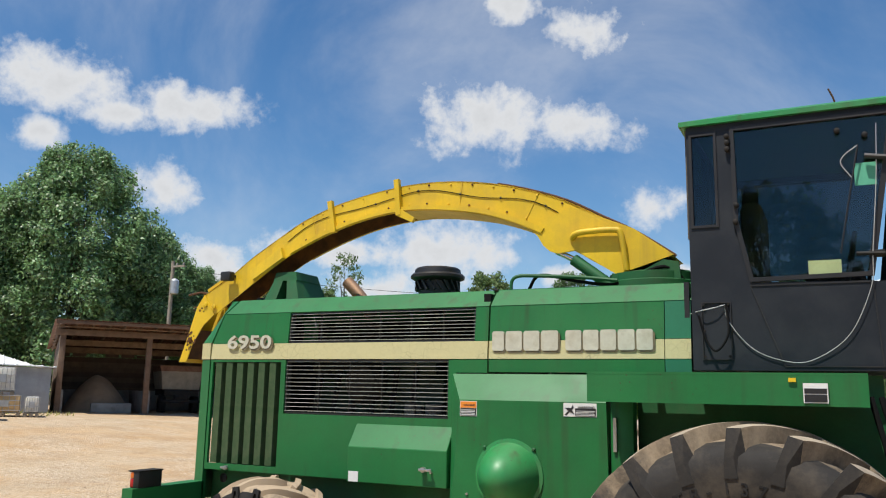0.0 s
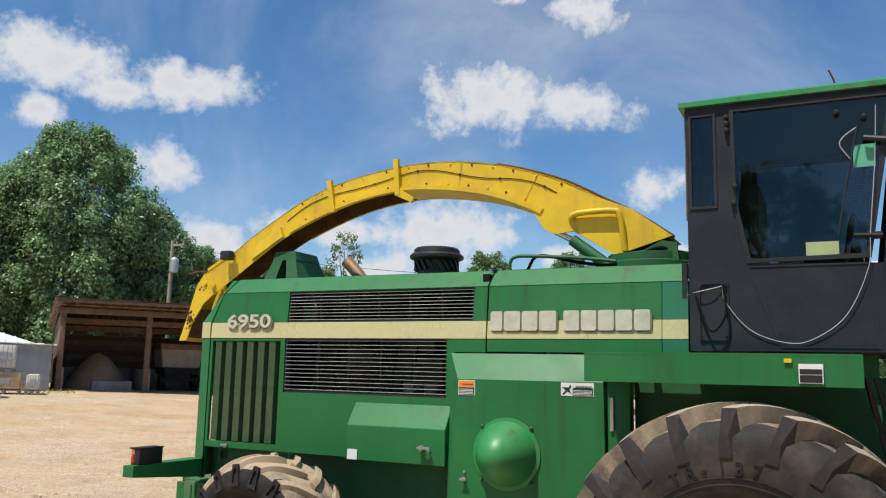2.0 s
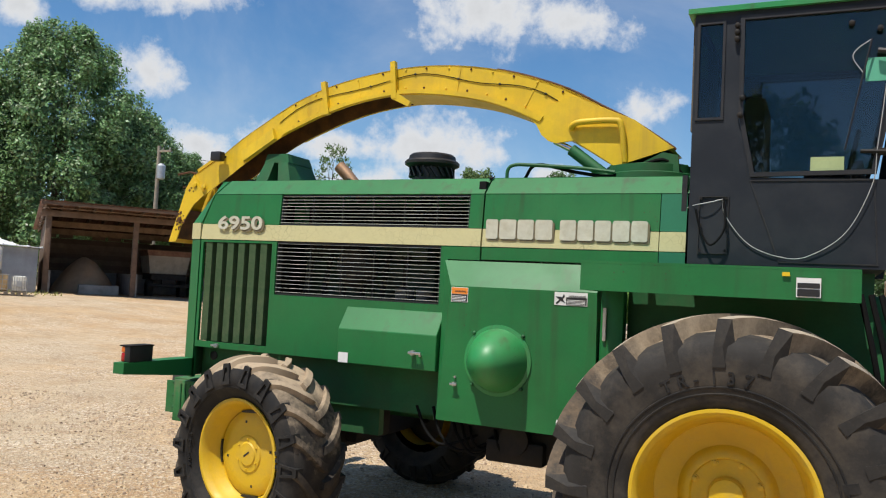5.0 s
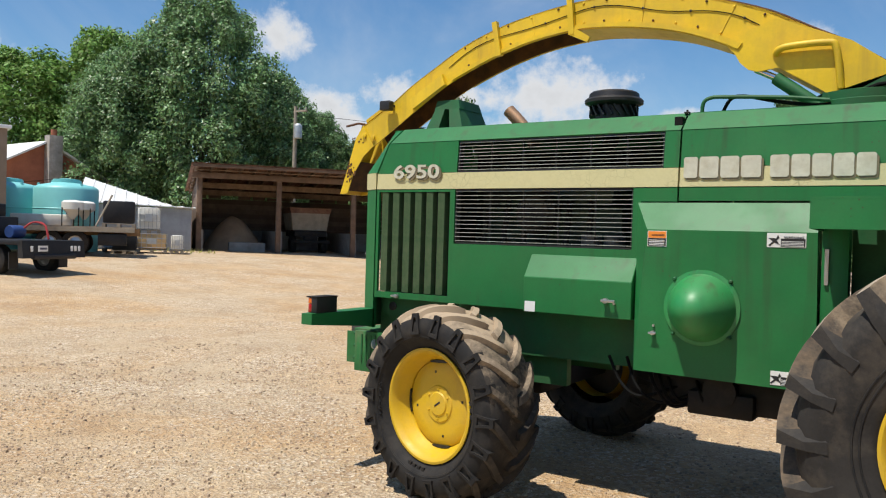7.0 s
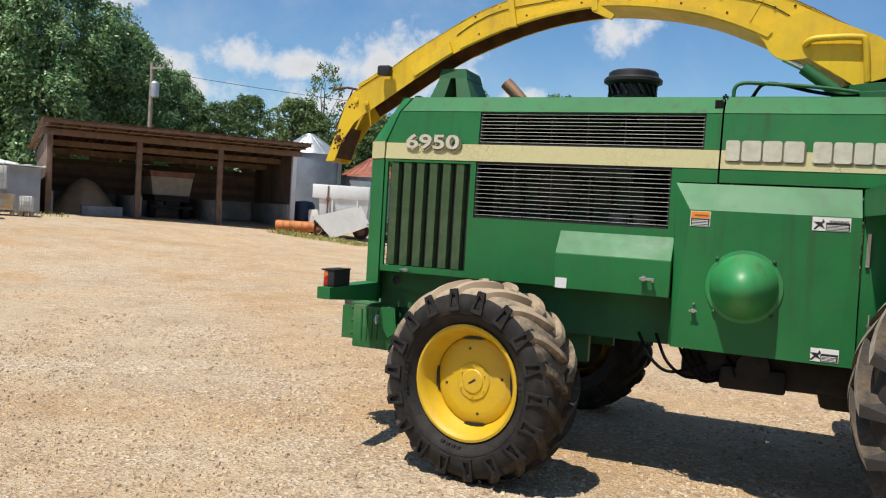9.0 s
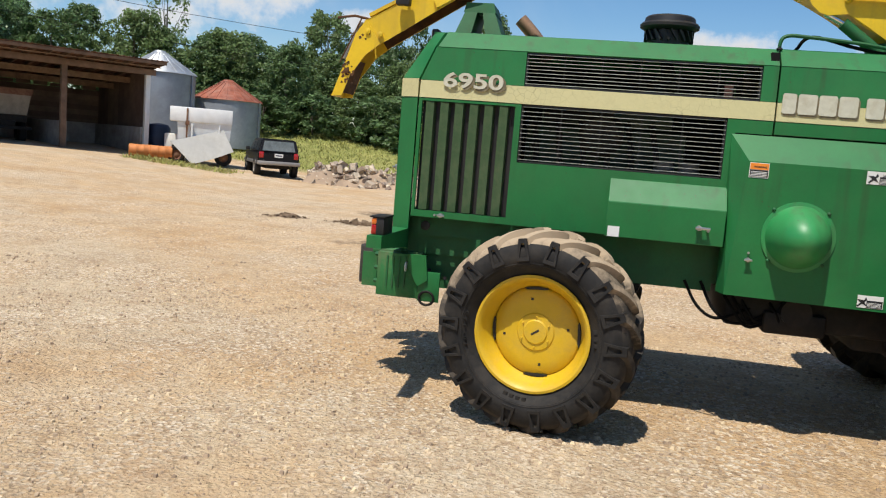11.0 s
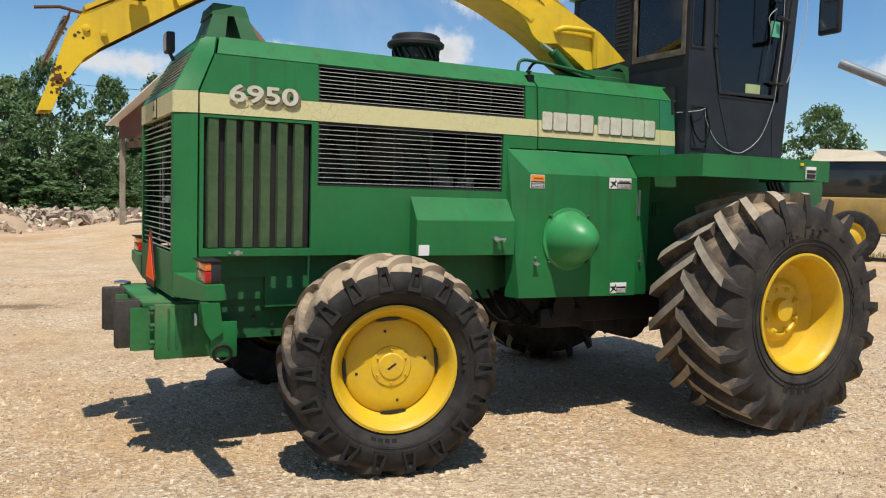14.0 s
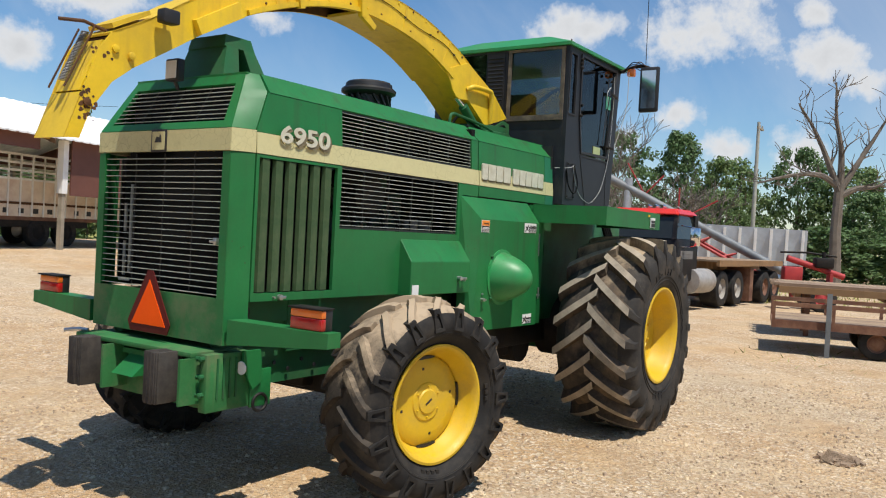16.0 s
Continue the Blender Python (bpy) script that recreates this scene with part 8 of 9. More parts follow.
def livestock_trailer():
    p0, p1 = Vector((6.9, 20.95, 0)), Vector((16.4, 24.05, 0))
    d = (p1 - p0).normalized()
    m = frame_at(p0.x, p0.y, 0.52, math.degrees(math.atan2(d.y, d.x)))
    t = thing("livestock_trailer", "long rust-streaked beige livestock trailer with railed top", "trailer", at=m)
    L = 9.0
    b = B()
    box(b, 0, L, 0.0, 0.06, 1.0, 2.15)
    part("side_panel", b, TRAILER_BEIGE, t)
    b = B()
    box(b, 0, L, 2.3, 2.36, 1.0, 2.15)
    part("side_panel", b, TRAILER_BEIGE, t)
    b = B()
    box(b, 0, L, 0, 2.36, 0.88, 1.0)
    part("floor_frame", b, RUST_FRAME, t)
    for z in (2.15, 2.42, 2.66, 2.92):
        b = B()
        box(b, 0, L, -0.02, 0.04, z, z + 0.07)
        part("rail", b, WHITE, t)
        b = B()
        box(b, 0, L, 2.3, 2.36, z, z + 0.07)
        part("rail", b, WHITE, t)
    for k in range(19):
        b = B()
        x = k * 0.5
        box(b, x - 0.03, x + 0.03, -0.035, -0.005, 1.0, 2.98)
        part("upright", b, WHITE, t)
    b = B()
    box(b, 1.9, L, -0.03, 0.0, 1.38, 1.46)
    part("rubbing_strip", b, RUST, t)
    for k in range(10):
        b = B()
        x = 2.1 + k * 0.62
        box(b, x, x + 0.22, -0.012, 0.0, 1.10, 1.26)
        part("vent_slot", b, BLACK, t)
    for x in (4.9, 6.15):
        small_wheel(t, x, 0.15, 0.5, 0.5, 0.28, DARKMETAL)
        small_wheel(t, x, 2.2, 0.5, 0.5, 0.28)
    b = B()
    box(b, 2.2, 7.2, 0.05, 2.3, 0.66, 0.88)
    part("axle_frame", b, DARKMETAL, t)


livestock_trailer()


DULL_ALU = surface("dull_aluminium", (0.42, 0.40, 0.37), 0.5, metal=0.4, var=0.2, scale=4, dirt=(0.2, 0.16, 0.12), dirt_amount=0.5)


# ---- red and black semi truck with long rusty flat trailer ----
def semi_truck():
    m = frame_at(15.14, 4.30, 0.03, 356)       # x from the front bumper back along the truck, y to the far side
    t = thing("semi_truck", "red and black semi truck with chrome tank", "truck", at=m)
    b = B()
    hexa(b, [(0.15, -1.0, 0.75), (1.9, -1.1, 0.75), (1.9, 1.1, 0.75), (0.15, 1.0, 0.75), (0.2, -0.72, 1.55), (1.9, -0.85, 1.85), (1.9, 0.85, 1.85), (0.2, 0.72, 1.55)])
    bmesh.ops.bevel(b, geom=b.edges[:], offset=0.07, segments=2, affect="EDGES", clamp_overlap=True)
    part("hood", b, BLACK_CAR, t)
    b = B()
    box(b, 1.9, 3.3, -1.05, 1.05, 0.75, 1.95, 0.06)
    part("cab_body", b, BLACK_CAR, t)
    b = B()
    hexa(b, [(1.9, -1.02, 1.95), (3.3, -1.02, 1.95), (3.3, 1.02, 1.95), (1.9, 1.02, 1.95), (2.15, -0.92, 2.68), (3.28, -0.92, 2.68), (3.28, 0.92, 2.68), (2.15, 0.92, 2.68)])
    part("cab_top", b, GLASS_CAR, t)
    for y in (-1.0, 0.9):
        b = B()
        hexa(b, [(1.88, y, 1.93), (2.0, y, 1.93), (2.0, y + 0.1, 1.93), (1.88, y + 0.1, 1.93), (2.12, y * 0.93, 2.7), (2.22, y * 0.93, 2.7), (2.22, y * 0.93 + 0.1, 2.7), (2.12, y * 0.93 + 0.1, 2.7)])
        part("pillar", b, BLACK_CAR, t)
        b = B()
        box(b, 3.1, 3.32, y, y + 0.1, 1.9, 2.7)
        part("pillar", b, BLACK_CAR, t)
    b = B()
    hexa(b, [(2.02, -1.0, 2.66), (3.35, -1.0, 2.66), (3.35, 1.0, 2.66), (2.02, 1.0, 2.66), (2.2, -0.85, 2.86), (3.3, -0.85, 2.86), (3.3, 0.85, 2.86), (2.2, 0.85, 2.86)])
    bmesh.ops.bevel(b, geom=b.edges[:], offset=0.05, segments=2, affect="EDGES", clamp_overlap=True)
    part("roof", b, RED, t)
    for y in (-0.4, -0.2, 0.0):
        b = B()
        lathe(b, [(0.05, -0.2), (0.06, -0.12), (0.03, 0.1)], (2.5, y, 2.93), "x", 12)
        part("air_horn", b, CHROME, t)
    for sgn in (-1, 1):
        b = B()
        n = 14
        out = [(0.95 + 0.74 * math.cos(math.pi * k / n), 0.62 + 0.62 * math.sin(math.pi * k / n)) for k in range(n + 1)]
        inn = [(0.95 + 0.60 * math.cos(math.pi * k / n), 0.60 + 0.50 * math.sin(math.pi * k / n)) for k in range(n, -1, -1)]
        slab(b, out + inn, "y", *sorted((sgn * 0.72, sgn * 1.22)))
        part("mudguard", b, RED, t, "bright red front mudguard")
        b = B()
        box(b, 0.12, 0.35, *sorted((sgn * 0.75, sgn * 1.1)), 0.78, 1.18, 0.04)
        part("headlamp_panel", b, RED, t)
        b = B()
        box(b, 0.10, 0.13, *sorted((sgn * 0.80, sgn * 1.02)), 0.88, 1.06, 0.01)
        part("headlamp", b, WHITE, t)
        b = B()
        box(b, 2.15, 2.25, *sorted((sgn * 1.25, sgn * 1.5)), 1.75, 2.3, 0.03)
        part("mirror", b, CHROME, t)
        b = B()
        tube(b, [(2.2, sgn * 1.0, 2.35), (2.2, sgn * 1.35, 2.3)], 0.02, 6)
        tube(b, [(2.2, sgn * 1.0, 1.7), (2.2, sgn * 1.35, 1.75)], 0.02, 6)
        part("mirror_arm", b, CHROME, t)
        b = B()
        lathe(b, [(0.04, 2.9), (0.33, 2.92), (0.33, 4.15), (0.04, 4.17)], (0, sgn * 0.95, 0.75), "x", 22)
        part("fuel_tank", b, DULL_ALU, t)
        small_wheel(t, 0.95, sgn * 0.98, 0.52, 0.52, 0.3)
        for x in (5.0, 6.3):
            small_wheel(t, x, sgn * 0.9, 0.52, 0.52, 0.55, CONCRETE)
    b = B()
    box(b, -0.05, 0.15, -1.15, 1.15, 0.5, 0.78, 0.04)
    part("front_bumper", b, CHROME, t)
    for k in range(8):
        b = B()
        box(b, 0.11, 0.15, -0.55, 0.55, 0.86 + 0.085 * k, 0.91 + 0.085 * k)
        part("grille_bar", b, CHROME, t)
    b = B()
    box(b, 0.5, 7.2, -0.45, 0.45, 0.6, 0.9)
    part("chassis", b, DARKMETAL, t)
    b = B()
    box(b, 2.1, 2.9, -1.062, -1.05, 1.35, 1.6)
    for k in range(2):
        box(b, 2.2, 2.8, -1.068, -1.062, 1.40 + 0.1 * k, 1.45 + 0.1 * k)
    part("door_print", b, GREY_CAR, t)
    for o in [o for o in t.children if o.data]:
        for v in o.data.vertices:
            if v.co.z > 1.2:
                v.co.z = 1.2 + (v.co.z - 1.2) * 0.84
    # flat trailer behind it
    f = thing("long_flat_trailer", "long rusty flat trailer with worn timber deck", "trailer", at=m @ pose(4.4, 0, 0))
    b = B()
    for y in (-0.5, 0.4):
        box(b, 0.0, 5.9, y, y + 0.1, 1.0, 1.25)
    box(b, 0.0, 5.9, -1.25, -1.18, 1.15, 1.32)
    box(b, 0.0, 5.9, 1.18, 1.25, 1.15, 1.32)
    part("trailer_frame", b, TIMBER, f)
    for k in range(16):
        b = B()
        box(b, 0.02 + k * 0.365, 0.36 + k * 0.365, -1.18, 1.18, 1.27, 1.32)
        part("deck_board", b, BOARD, f)
    b = B()
    box(b, 2.8, 3.1, -1.2, 1.2, 0.1, 1.1)
    part("landing_leg", b, RUST_FRAME, f)
    for x in (4.4, 5.4):
        for y in (-0.95, 0.95):
            small_wheel(f, x, y, 0.5, 0.5, 0.5, RUST_FRAME)


semi_truck()


# ---- grain auger, dump trailer, red implement ----
au = thing("grain_auger", "long galvanised grain auger on a red frame", "auger")
b = B()
tube(b, [(22.2, 12.2, 6.2), (26.6, 2.1, 0.75)], 0.15, 14)
part("auger_tube", b, GALV, au)
b = B()
tube(b, [(24.3, 7.40, 3.95), (24.3, 7.40, 2.2)], 0.14, 12)
part("spout_pipe", b, TIN, au)
for y in (-0.35, 0.35):
    b = B()
    tube(b, [(24.75 + y, 6.35, 2.55), (25.9 + y, 3.7, 1.05), (26.3 + y, 2.7, 0.6)], 0.06, 6)
    part("lower_beam", b, RED_DULL, au)
    for ya in (5.9, 5.1, 4.3, 3.6):
        f = (6.35 - ya) / 2.65
        b = B()
        tube(b, [(24.75 + 1.15 * f + y, ya, 2.55 - 1.5 * f), (24.85 + 1.15 * f, ya - 0.35, 2.85 - 1.72 * f)], 0.035, 6)
        part("brace", b, RED_DULL, au)
for pts in ([(24.6, 6.9, 3.4), (24.75, 6.3, 4.1)], [(24.6, 6.9, 3.4), (24.4, 7.5, 4.5)], [(25.0, 5.8, 2.9), (25.0, 5.8, 3.7)], [(25.2, 5.6, 2.7), (25.5, 4.6, 3.3)]):
    b = B()
    tube(b, pts, 0.025, 6)
    part("mast", b, RED_DULL, au)
b = B()
tube(b, [(24.95, 5.85, 3.05), (25.75, 4.0, 1.75), (26.1, 3.2, 1.3)], 0.02, 6)
part("drive_line", b, GALV, au)
for y in (-1.0, 1.0):
    small_wheel(au, 25.9 + 0.2 * y, 4.6 + 0.2 * y, 0.33, 0.36, 0.2, RED_DULL)
dt = thing("dump_trailer", "silver ribbed dump trailer body", "trailer", at=frame_at(34.2, 9.6, 0.0, math.degrees(math.atan2(-4.6, 1.25))))
b = B()
hexa(b, [(0, -1.0, 1.05), (6.2, -1.0, 1.05), (6.2, 1.0, 1.05), (0, 1.0, 1.05), (0, -1.2, 2.75), (6.2, -1.2, 2.6), (6.2, 1.2, 2.6), (0, 1.2, 2.75)])
part("body", b, DUMP, dt)
for k in range(10):
    b = B()
    x = 0.2 + k * 0.64
    hexa(b, [(x, -1.12, 1.05), (x + 0.12, -1.12, 1.05), (x + 0.12, -1.0, 1.05), (x, -1.0, 1.05), (x, -1.32, 2.6), (x + 0.12, -1.32, 2.6), (x + 0.12, -1.2, 2.6), (x, -1.2, 2.6)])
    part("rib", b, TIN_WHITE, dt)
b = B()
box(b, 0, 6.2, -0.5, 0.5, 0.7, 1.05)
part("chassis", b, DARKMETAL, dt)
for x in (4.0, 5.1):
    small_wheel(dt, x, -0.9, 0.5, 0.5, 0.5)
    small_wheel(dt, x, 0.9, 0.5, 0.5, 0.5)
imp = thing("red_implement", "faded red farm implement with a dark motor behind the trailers", "implement", at=frame_at(22.5, 0.9, 0.0, -66))
b = B()
tube(b, [(-0.75, 0, 1.50), (0.85, 0.1, 1.02)], 0.09, 10)
part("drawbar", b, RED_DULL, imp)
b = B()
box(b, -0.85, -0.35, -0.25, 0.25, 0.75, 1.25, 0.04)
part("gearbox", b, RED_DULL, imp)
b = B()
box(b, 0.0, 0.5, -0.22, 0.22, 1.25, 1.55, 0.05)
tube(b, [(0.25, 0.0, 1.5), (0.25, 0.0, 1.72)], 0.06, 8)
part("motor", b, DARKMETAL, imp)
b = B()
tube(b, [(-0.95, 0.0, 1.66), (-0.2, 0.0, 1.68), (0.6, 0.0, 1.60)], 0.03, 6)
part("guard_rail", b, DARKMETAL, imp)
for x in (-0.6, 0.4):
    b = B()
    box(b, x, x + 0.08, -0.2, 0.2, 0.3, 1.1)
    part("strut", b, RED_DULL, imp)
for y in (-0.6, 0.6):
    small_wheel(imp, 0.1, y, 0.4, 0.4, 0.25, RED_DULL)
# combine cab behind the harvester
cb = thing("combine", "yellow combine with a beige cab roof", "combine", at=frame_at(23.4, 12.3, 0.0, -57))
b = B()
hexa(b, [(-1.3, -0.9, 3.15), (1.3, -0.9, 3.15), (1.3, 0.9, 3.15), (-1.3, 0.9, 3.15), (-1.1, -0.8, 3.55), (1.25, -0.8, 3.45), (1.25, 0.8, 3.45), (-1.1, 0.8, 3.55)])
part("cab_roof", b, BEIGE, cb)
b = B()
box(b, -1.0, 1.1, -0.8, 0.8, 2.0, 3.15, 0.03)
part("cab_glass", b, GLASS_CAR, cb)
for x in (-1.02, 1.06):
    b = B()
    box(b, x, x + 0.08, -0.84, -0.76, 1.9, 3.15)
    part("pillar", b, YELLOW, cb)
b = B()
box(b, -1.4, 3.8, -1.3, 1.3, 0.9, 2.0, 0.06)
part("body", b, surface("dusty_yellow_paint", (0.34, 0.22, 0.05), 0.6, var=0.2, dirt=(0.2, 0.15, 0.09), dirt_amount=0.6), cb)
for x, r_ in ((0.0, 0.8), (3.0, 0.5)):
    for y in (-1.45, 1.45):
        small_wheel(cb, x, y, r_, r_, 0.5, YELLOW_RIM)


# ---- low rusty trailers close by ----
def utility_trailer():
    d = Vector((0.28, -1.22, 0)).normalized()
    m = frame_at(11.25, -0.42, 0.0, math.degrees(math.atan2(d.y, d.x)))
    t = thing("utility_trailer", "low rusty-red trailer with side rails", "trailer", at=m)
    L = 4.6
    b = B()
    box(b, 0, L, 0, 0.06, 0.32, 0.43)
    part("bed_rail", b, RUST_FRAME, t)
    b = B()
    box(b, 0, L, 1.75, 1.81, 0.32, 0.43)
    part("bed_rail", b, RUST_FRAME, t)
    for x in (0.0, 1.4, 2.8, L - 0.06):
        b = B()
        box(b, x, x + 0.06, 0.06, 1.75, 0.32, 0.40)
        part("cross_member", b, RUST_FRAME, t)
    for y in (0.0, 1.75):
        b = B()
        box(b, 0, L, y, y + 0.05, 0.62, 0.68)
        part("top_rail", b, RUST_FRAME, t)
        for k in range(6):
            b = B()
            x = k * (L - 0.05) / 5
            box(b, x, x + 0.05, y, y + 0.05, 0.43, 0.62)
            part("rail_post", b, RUST_FRAME, t)
    for k in range(9):
        b = B()
        y = 0.08 + k * 0.186
        box(b, 0.05, L - 0.05, y, y + 0.175, 0.40, 0.435)
        part("deck_board", b, BOARD, t)
    for x in (1.6, 2.35):
        small_wheel(t, x, 0.2, 0.27, 0.27, 0.2, RUST_FRAME)
        small_wheel(t, x, 1.6, 0.27, 0.27, 0.2, RUST_FRAME)
    for o in t.children:
        if o.name.split(".")[0] in ("bed_rail", "cross_member", "top_rail", "rail_post", "deck_board"):
            for v in o.data.vertices:
                v.co.z = v.co.z * 1.2 + 0.04
    b = B()
    box(b, 0.82, 0.90, -0.035, -0.025, -0.05, 1.04)
    box(b, 0.82, 0.83, -0.085, -0.035, -0.05, 1.04)
    solid("post_stake", b, GALV, "galvanised angle-iron post standing beside the trailer", "post", at=m)


utility_trailer()


def deck_trailer():
    m = frame_at(14.0, 0.06, -0.04, math.degrees(math.atan2(-1.55, 0.36)))
    t = thing("deck_trailer", "brown flat trailer with thick weathered planks", "trailer", at=m)
    L = 6.0
    b = B()
    box(b, 0, L, -0.05, 0.03, 0.92, 1.05)
    box(b, 0, L, 2.1, 2.18, 0.92, 1.05)
    for x in (0.3, 2.0, 4.0):
        box(b, x, x + 0.1, 0, 2.1, 0.8, 1.0)
    part("trailer_frame", b, TIMBER, t)
    for k in range(12):
        b = B()
        y = 0.03 + k * 0.174
        box(b, 0.0 - 0.08 * (k % 3), L + 0.05 * (k % 2), y, y + 0.165, 1.05, 1.11)
        part("deck_board", b, BOARD, t)
    for x in (3.6, 4.5):
        for y in (0.3, 1.8):
            small_wheel(t, x, y, 0.42, 0.42, 0.25, RUST_FRAME)
    for y in (0.4, 1.6):
        b = B()
        box(b, 0.5, 0.6, y, y + 0.1, 0.0, 0.9)
        part("support_leg", b, RUST_FRAME, t)


deck_trailer()

# farm gate rails far right
gate = thing("farm_fence", "grey pipe fence beyond the trailers", "fence")
for k in range(4):
    b = B()
    tube(b, [(30.0, -0.5, 0.4 + 0.3 * k), (31.5, -9.0, 0.4 + 0.3 * k)], 0.03, 5)
    part("rail", b, RUST_FRAME, gate)
for k in range(5):
    b = B()
    f = k / 4
    tube(b, [(30.0 + 1.5 * f, -0.5 - 8.5 * f, -0.1), (30.0 + 1.5 * f, -0.5 - 8.5 * f, 1.45)], 0.05, 6)
    part("fence_post", b, RUST_FRAME, gate)

# ==== trees and ground cover ====
LEAF = surface("tree_leaves", (0.165, 0.235, 0.085), 0.55, var=0.25, scale=0.5, island=0.4, trans=0.4, bump=0.0, spec=0.35)
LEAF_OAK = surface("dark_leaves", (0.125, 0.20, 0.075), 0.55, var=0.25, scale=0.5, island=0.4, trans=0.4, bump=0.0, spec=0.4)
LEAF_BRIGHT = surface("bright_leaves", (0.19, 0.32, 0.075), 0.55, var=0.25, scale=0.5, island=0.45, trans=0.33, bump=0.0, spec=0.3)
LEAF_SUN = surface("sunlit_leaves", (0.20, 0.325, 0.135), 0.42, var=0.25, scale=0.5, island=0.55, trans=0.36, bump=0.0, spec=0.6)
GRASS = surface("meadow_grass", (0.33, 0.33, 0.10), 0.8, var=0.3, scale=0.4, island=0.4, trans=0.25, bump=0.0)


def leaf_cloud(name, seed, n_clump, n_leaf, leaf, shape, material, clump_r=0.8):
    """A crown of leaves in clumps, about a unit wide and a unit tall: shape gives half widths at heights from 0 to 1."""
    rs = np.random.RandomState(seed)
    hs = np.linspace(0, 1, len(shape))
    cs = []
    while len(cs) < n_clump:
        z = rs.rand()
        r0 = np.interp(z, hs, shape)
        a = rs.rand() * 2 * np.pi
        lump = 0.80 + 0.24 * noise.noise((math.cos(a) * 1.7 + seed, math.sin(a) * 1.7, z * 4.5)) * 1.6
        r = r0 * lump * (1 - 0.55 * rs.rand() ** 2.2)
        cs.append((r * math.cos(a), r * math.sin(a), z, r0))
    cs = np.array(cs)
    k = np.repeat(np.arange(n_clump), n_leaf)
    n = len(k)
    g = rs.normal(size=(n, 3))
    g /= np.linalg.norm(g, axis=1)[:, None]
    rad = clump_r * rs.rand(n)[:, None] ** 0.5
    p = cs[k, :3] + g * rad * np.array([1, 1, 0.75])
    # leaf planes: mostly facing out and up, drooping at random
    nrm = g * 0.9 + np.array([0, 0, 0.35]) + rs.normal(scale=0.55, size=(n, 3))
    nrm /= np.linalg.norm(nrm, axis=1)[:, None]
    t = np.cross(nrm, rs.normal(size=(n, 3)))
    t /= np.linalg.norm(t, axis=1)[:, None]
    bt = np.cross(nrm, t)
    s = leaf * (0.6 + 0.8 * rs.rand(n))[:, None]
    quad = np.stack([p - t * s, p - bt * s * 0.55, p + t * s, p + bt * s * 0.55], 1).reshape(-1, 3)
    me = bpy.data.meshes.new(name)
    me.vertices.add(len(quad))
    me.vertices.foreach_set("co", quad.ravel())
    me.loops.add(4 * n)
    me.loops.foreach_set("vertex_index", np.arange(4 * n, dtype=np.int32))
    me.polygons.add(n)
    me.polygons.foreach_set("loop_start", np.arange(0, 4 * n, 4, dtype=np.int32))
    me.update(calc_edges=True)
    me.materials.append(material)
    return me, cs


def billow_cloud(name, seed, n_lobe, n_leaf, leaf, shape, material, lobe=0.15):
    """A dense crown built of rounded boughs: leaves lie on the outside of many lobes that sit on the tree's outline, with a looser fill within."""
    rs = np.random.RandomState(seed)
    hs = np.linspace(0, 1, len(shape))
    P, N, cs = [], [], []
    for k in range(n_lobe):
        z = ((k + rs.rand()) / n_lobe) ** 0.85 * 0.97
        r0 = np.interp(z, hs, shape)
        a = k * 2.39996 + rs.normal(scale=0.35)
        lr = lobe * (0.45 + 0.65 * rs.rand()) * (0.55 + r0)
        r = max(0.0, r0 * (0.70 + 0.48 * rs.rand()) - lr * 0.6)
        c = np.array([r * math.cos(a), r * math.sin(a), z])
        cs.append((c[0], c[1], z, r0))
        n = int(n_leaf * (0.5 + lr / lobe))
        g = rs.normal(size=(n, 3)) + np.array([0.6 * math.cos(a), 0.6 * math.sin(a), 0.95])
        g /= np.linalg.norm(g, axis=1)[:, None]
        bump = 1 + 0.34 * np.sin(g[:, :1] * 9 + k) * np.sin(g[:, 1:2] * 8 + 2 * k) + 0.15 * np.sin(g[:, 2:] * 13 + k)
        rad = lr * bump * (0.62 + 0.5 * rs.rand(n)[:, None] ** 0.7)
        P.append(c + g * rad * np.array([1, 1, 0.62]))
        N.append(g)
    n = n_lobe * n_leaf // 7
    z = rs.rand(n) * 0.96
    a, q = rs.rand(n) * 6.283, np.interp(z, hs, shape) * 0.72 * rs.rand(n) ** 0.5
    P.append(np.stack([q * np.cos(a), q * np.sin(a), z], 1))
    N.append(np.stack([np.cos(a), np.sin(a), np.full(n, 0.3)], 1))
    p, g = np.concatenate(P), np.concatenate(N)
    n = len(p)
    nrm = g * 0.8 + np.array([0, 0, 0.3]) + rs.normal(scale=0.55, size=(n, 3))
    nrm /= np.linalg.norm(nrm, axis=1)[:, None]
    t = np.cross(nrm, rs.normal(size=(n, 3)))
    t /= np.linalg.norm(t, axis=1)[:, None]
    bt = np.cross(nrm, t)
    sz = leaf * (0.6 + 0.8 * rs.rand(n))[:, None]
    flat = np.array([1, 1, 0.7])
    quad = np.stack([p - t * sz * flat, p - bt * sz * 0.55 * flat, p + t * sz * flat, p + bt * sz * 0.55 * flat], 1).reshape(-1, 3)
    me = bpy.data.meshes.new(name)
    me.vertices.add(len(quad))
    me.vertices.foreach_set("co", quad.ravel())
    me.loops.add(4 * n)
    me.loops.foreach_set("vertex_index", np.arange(4 * n, dtype=np.int32))
    me.polygons.add(n)
    me.polygons.foreach_set("loop_start", np.arange(0, 4 * n, 4, dtype=np.int32))
    me.update(calc_edges=True)
    me.materials.append(material)
    return me, np.array(cs)


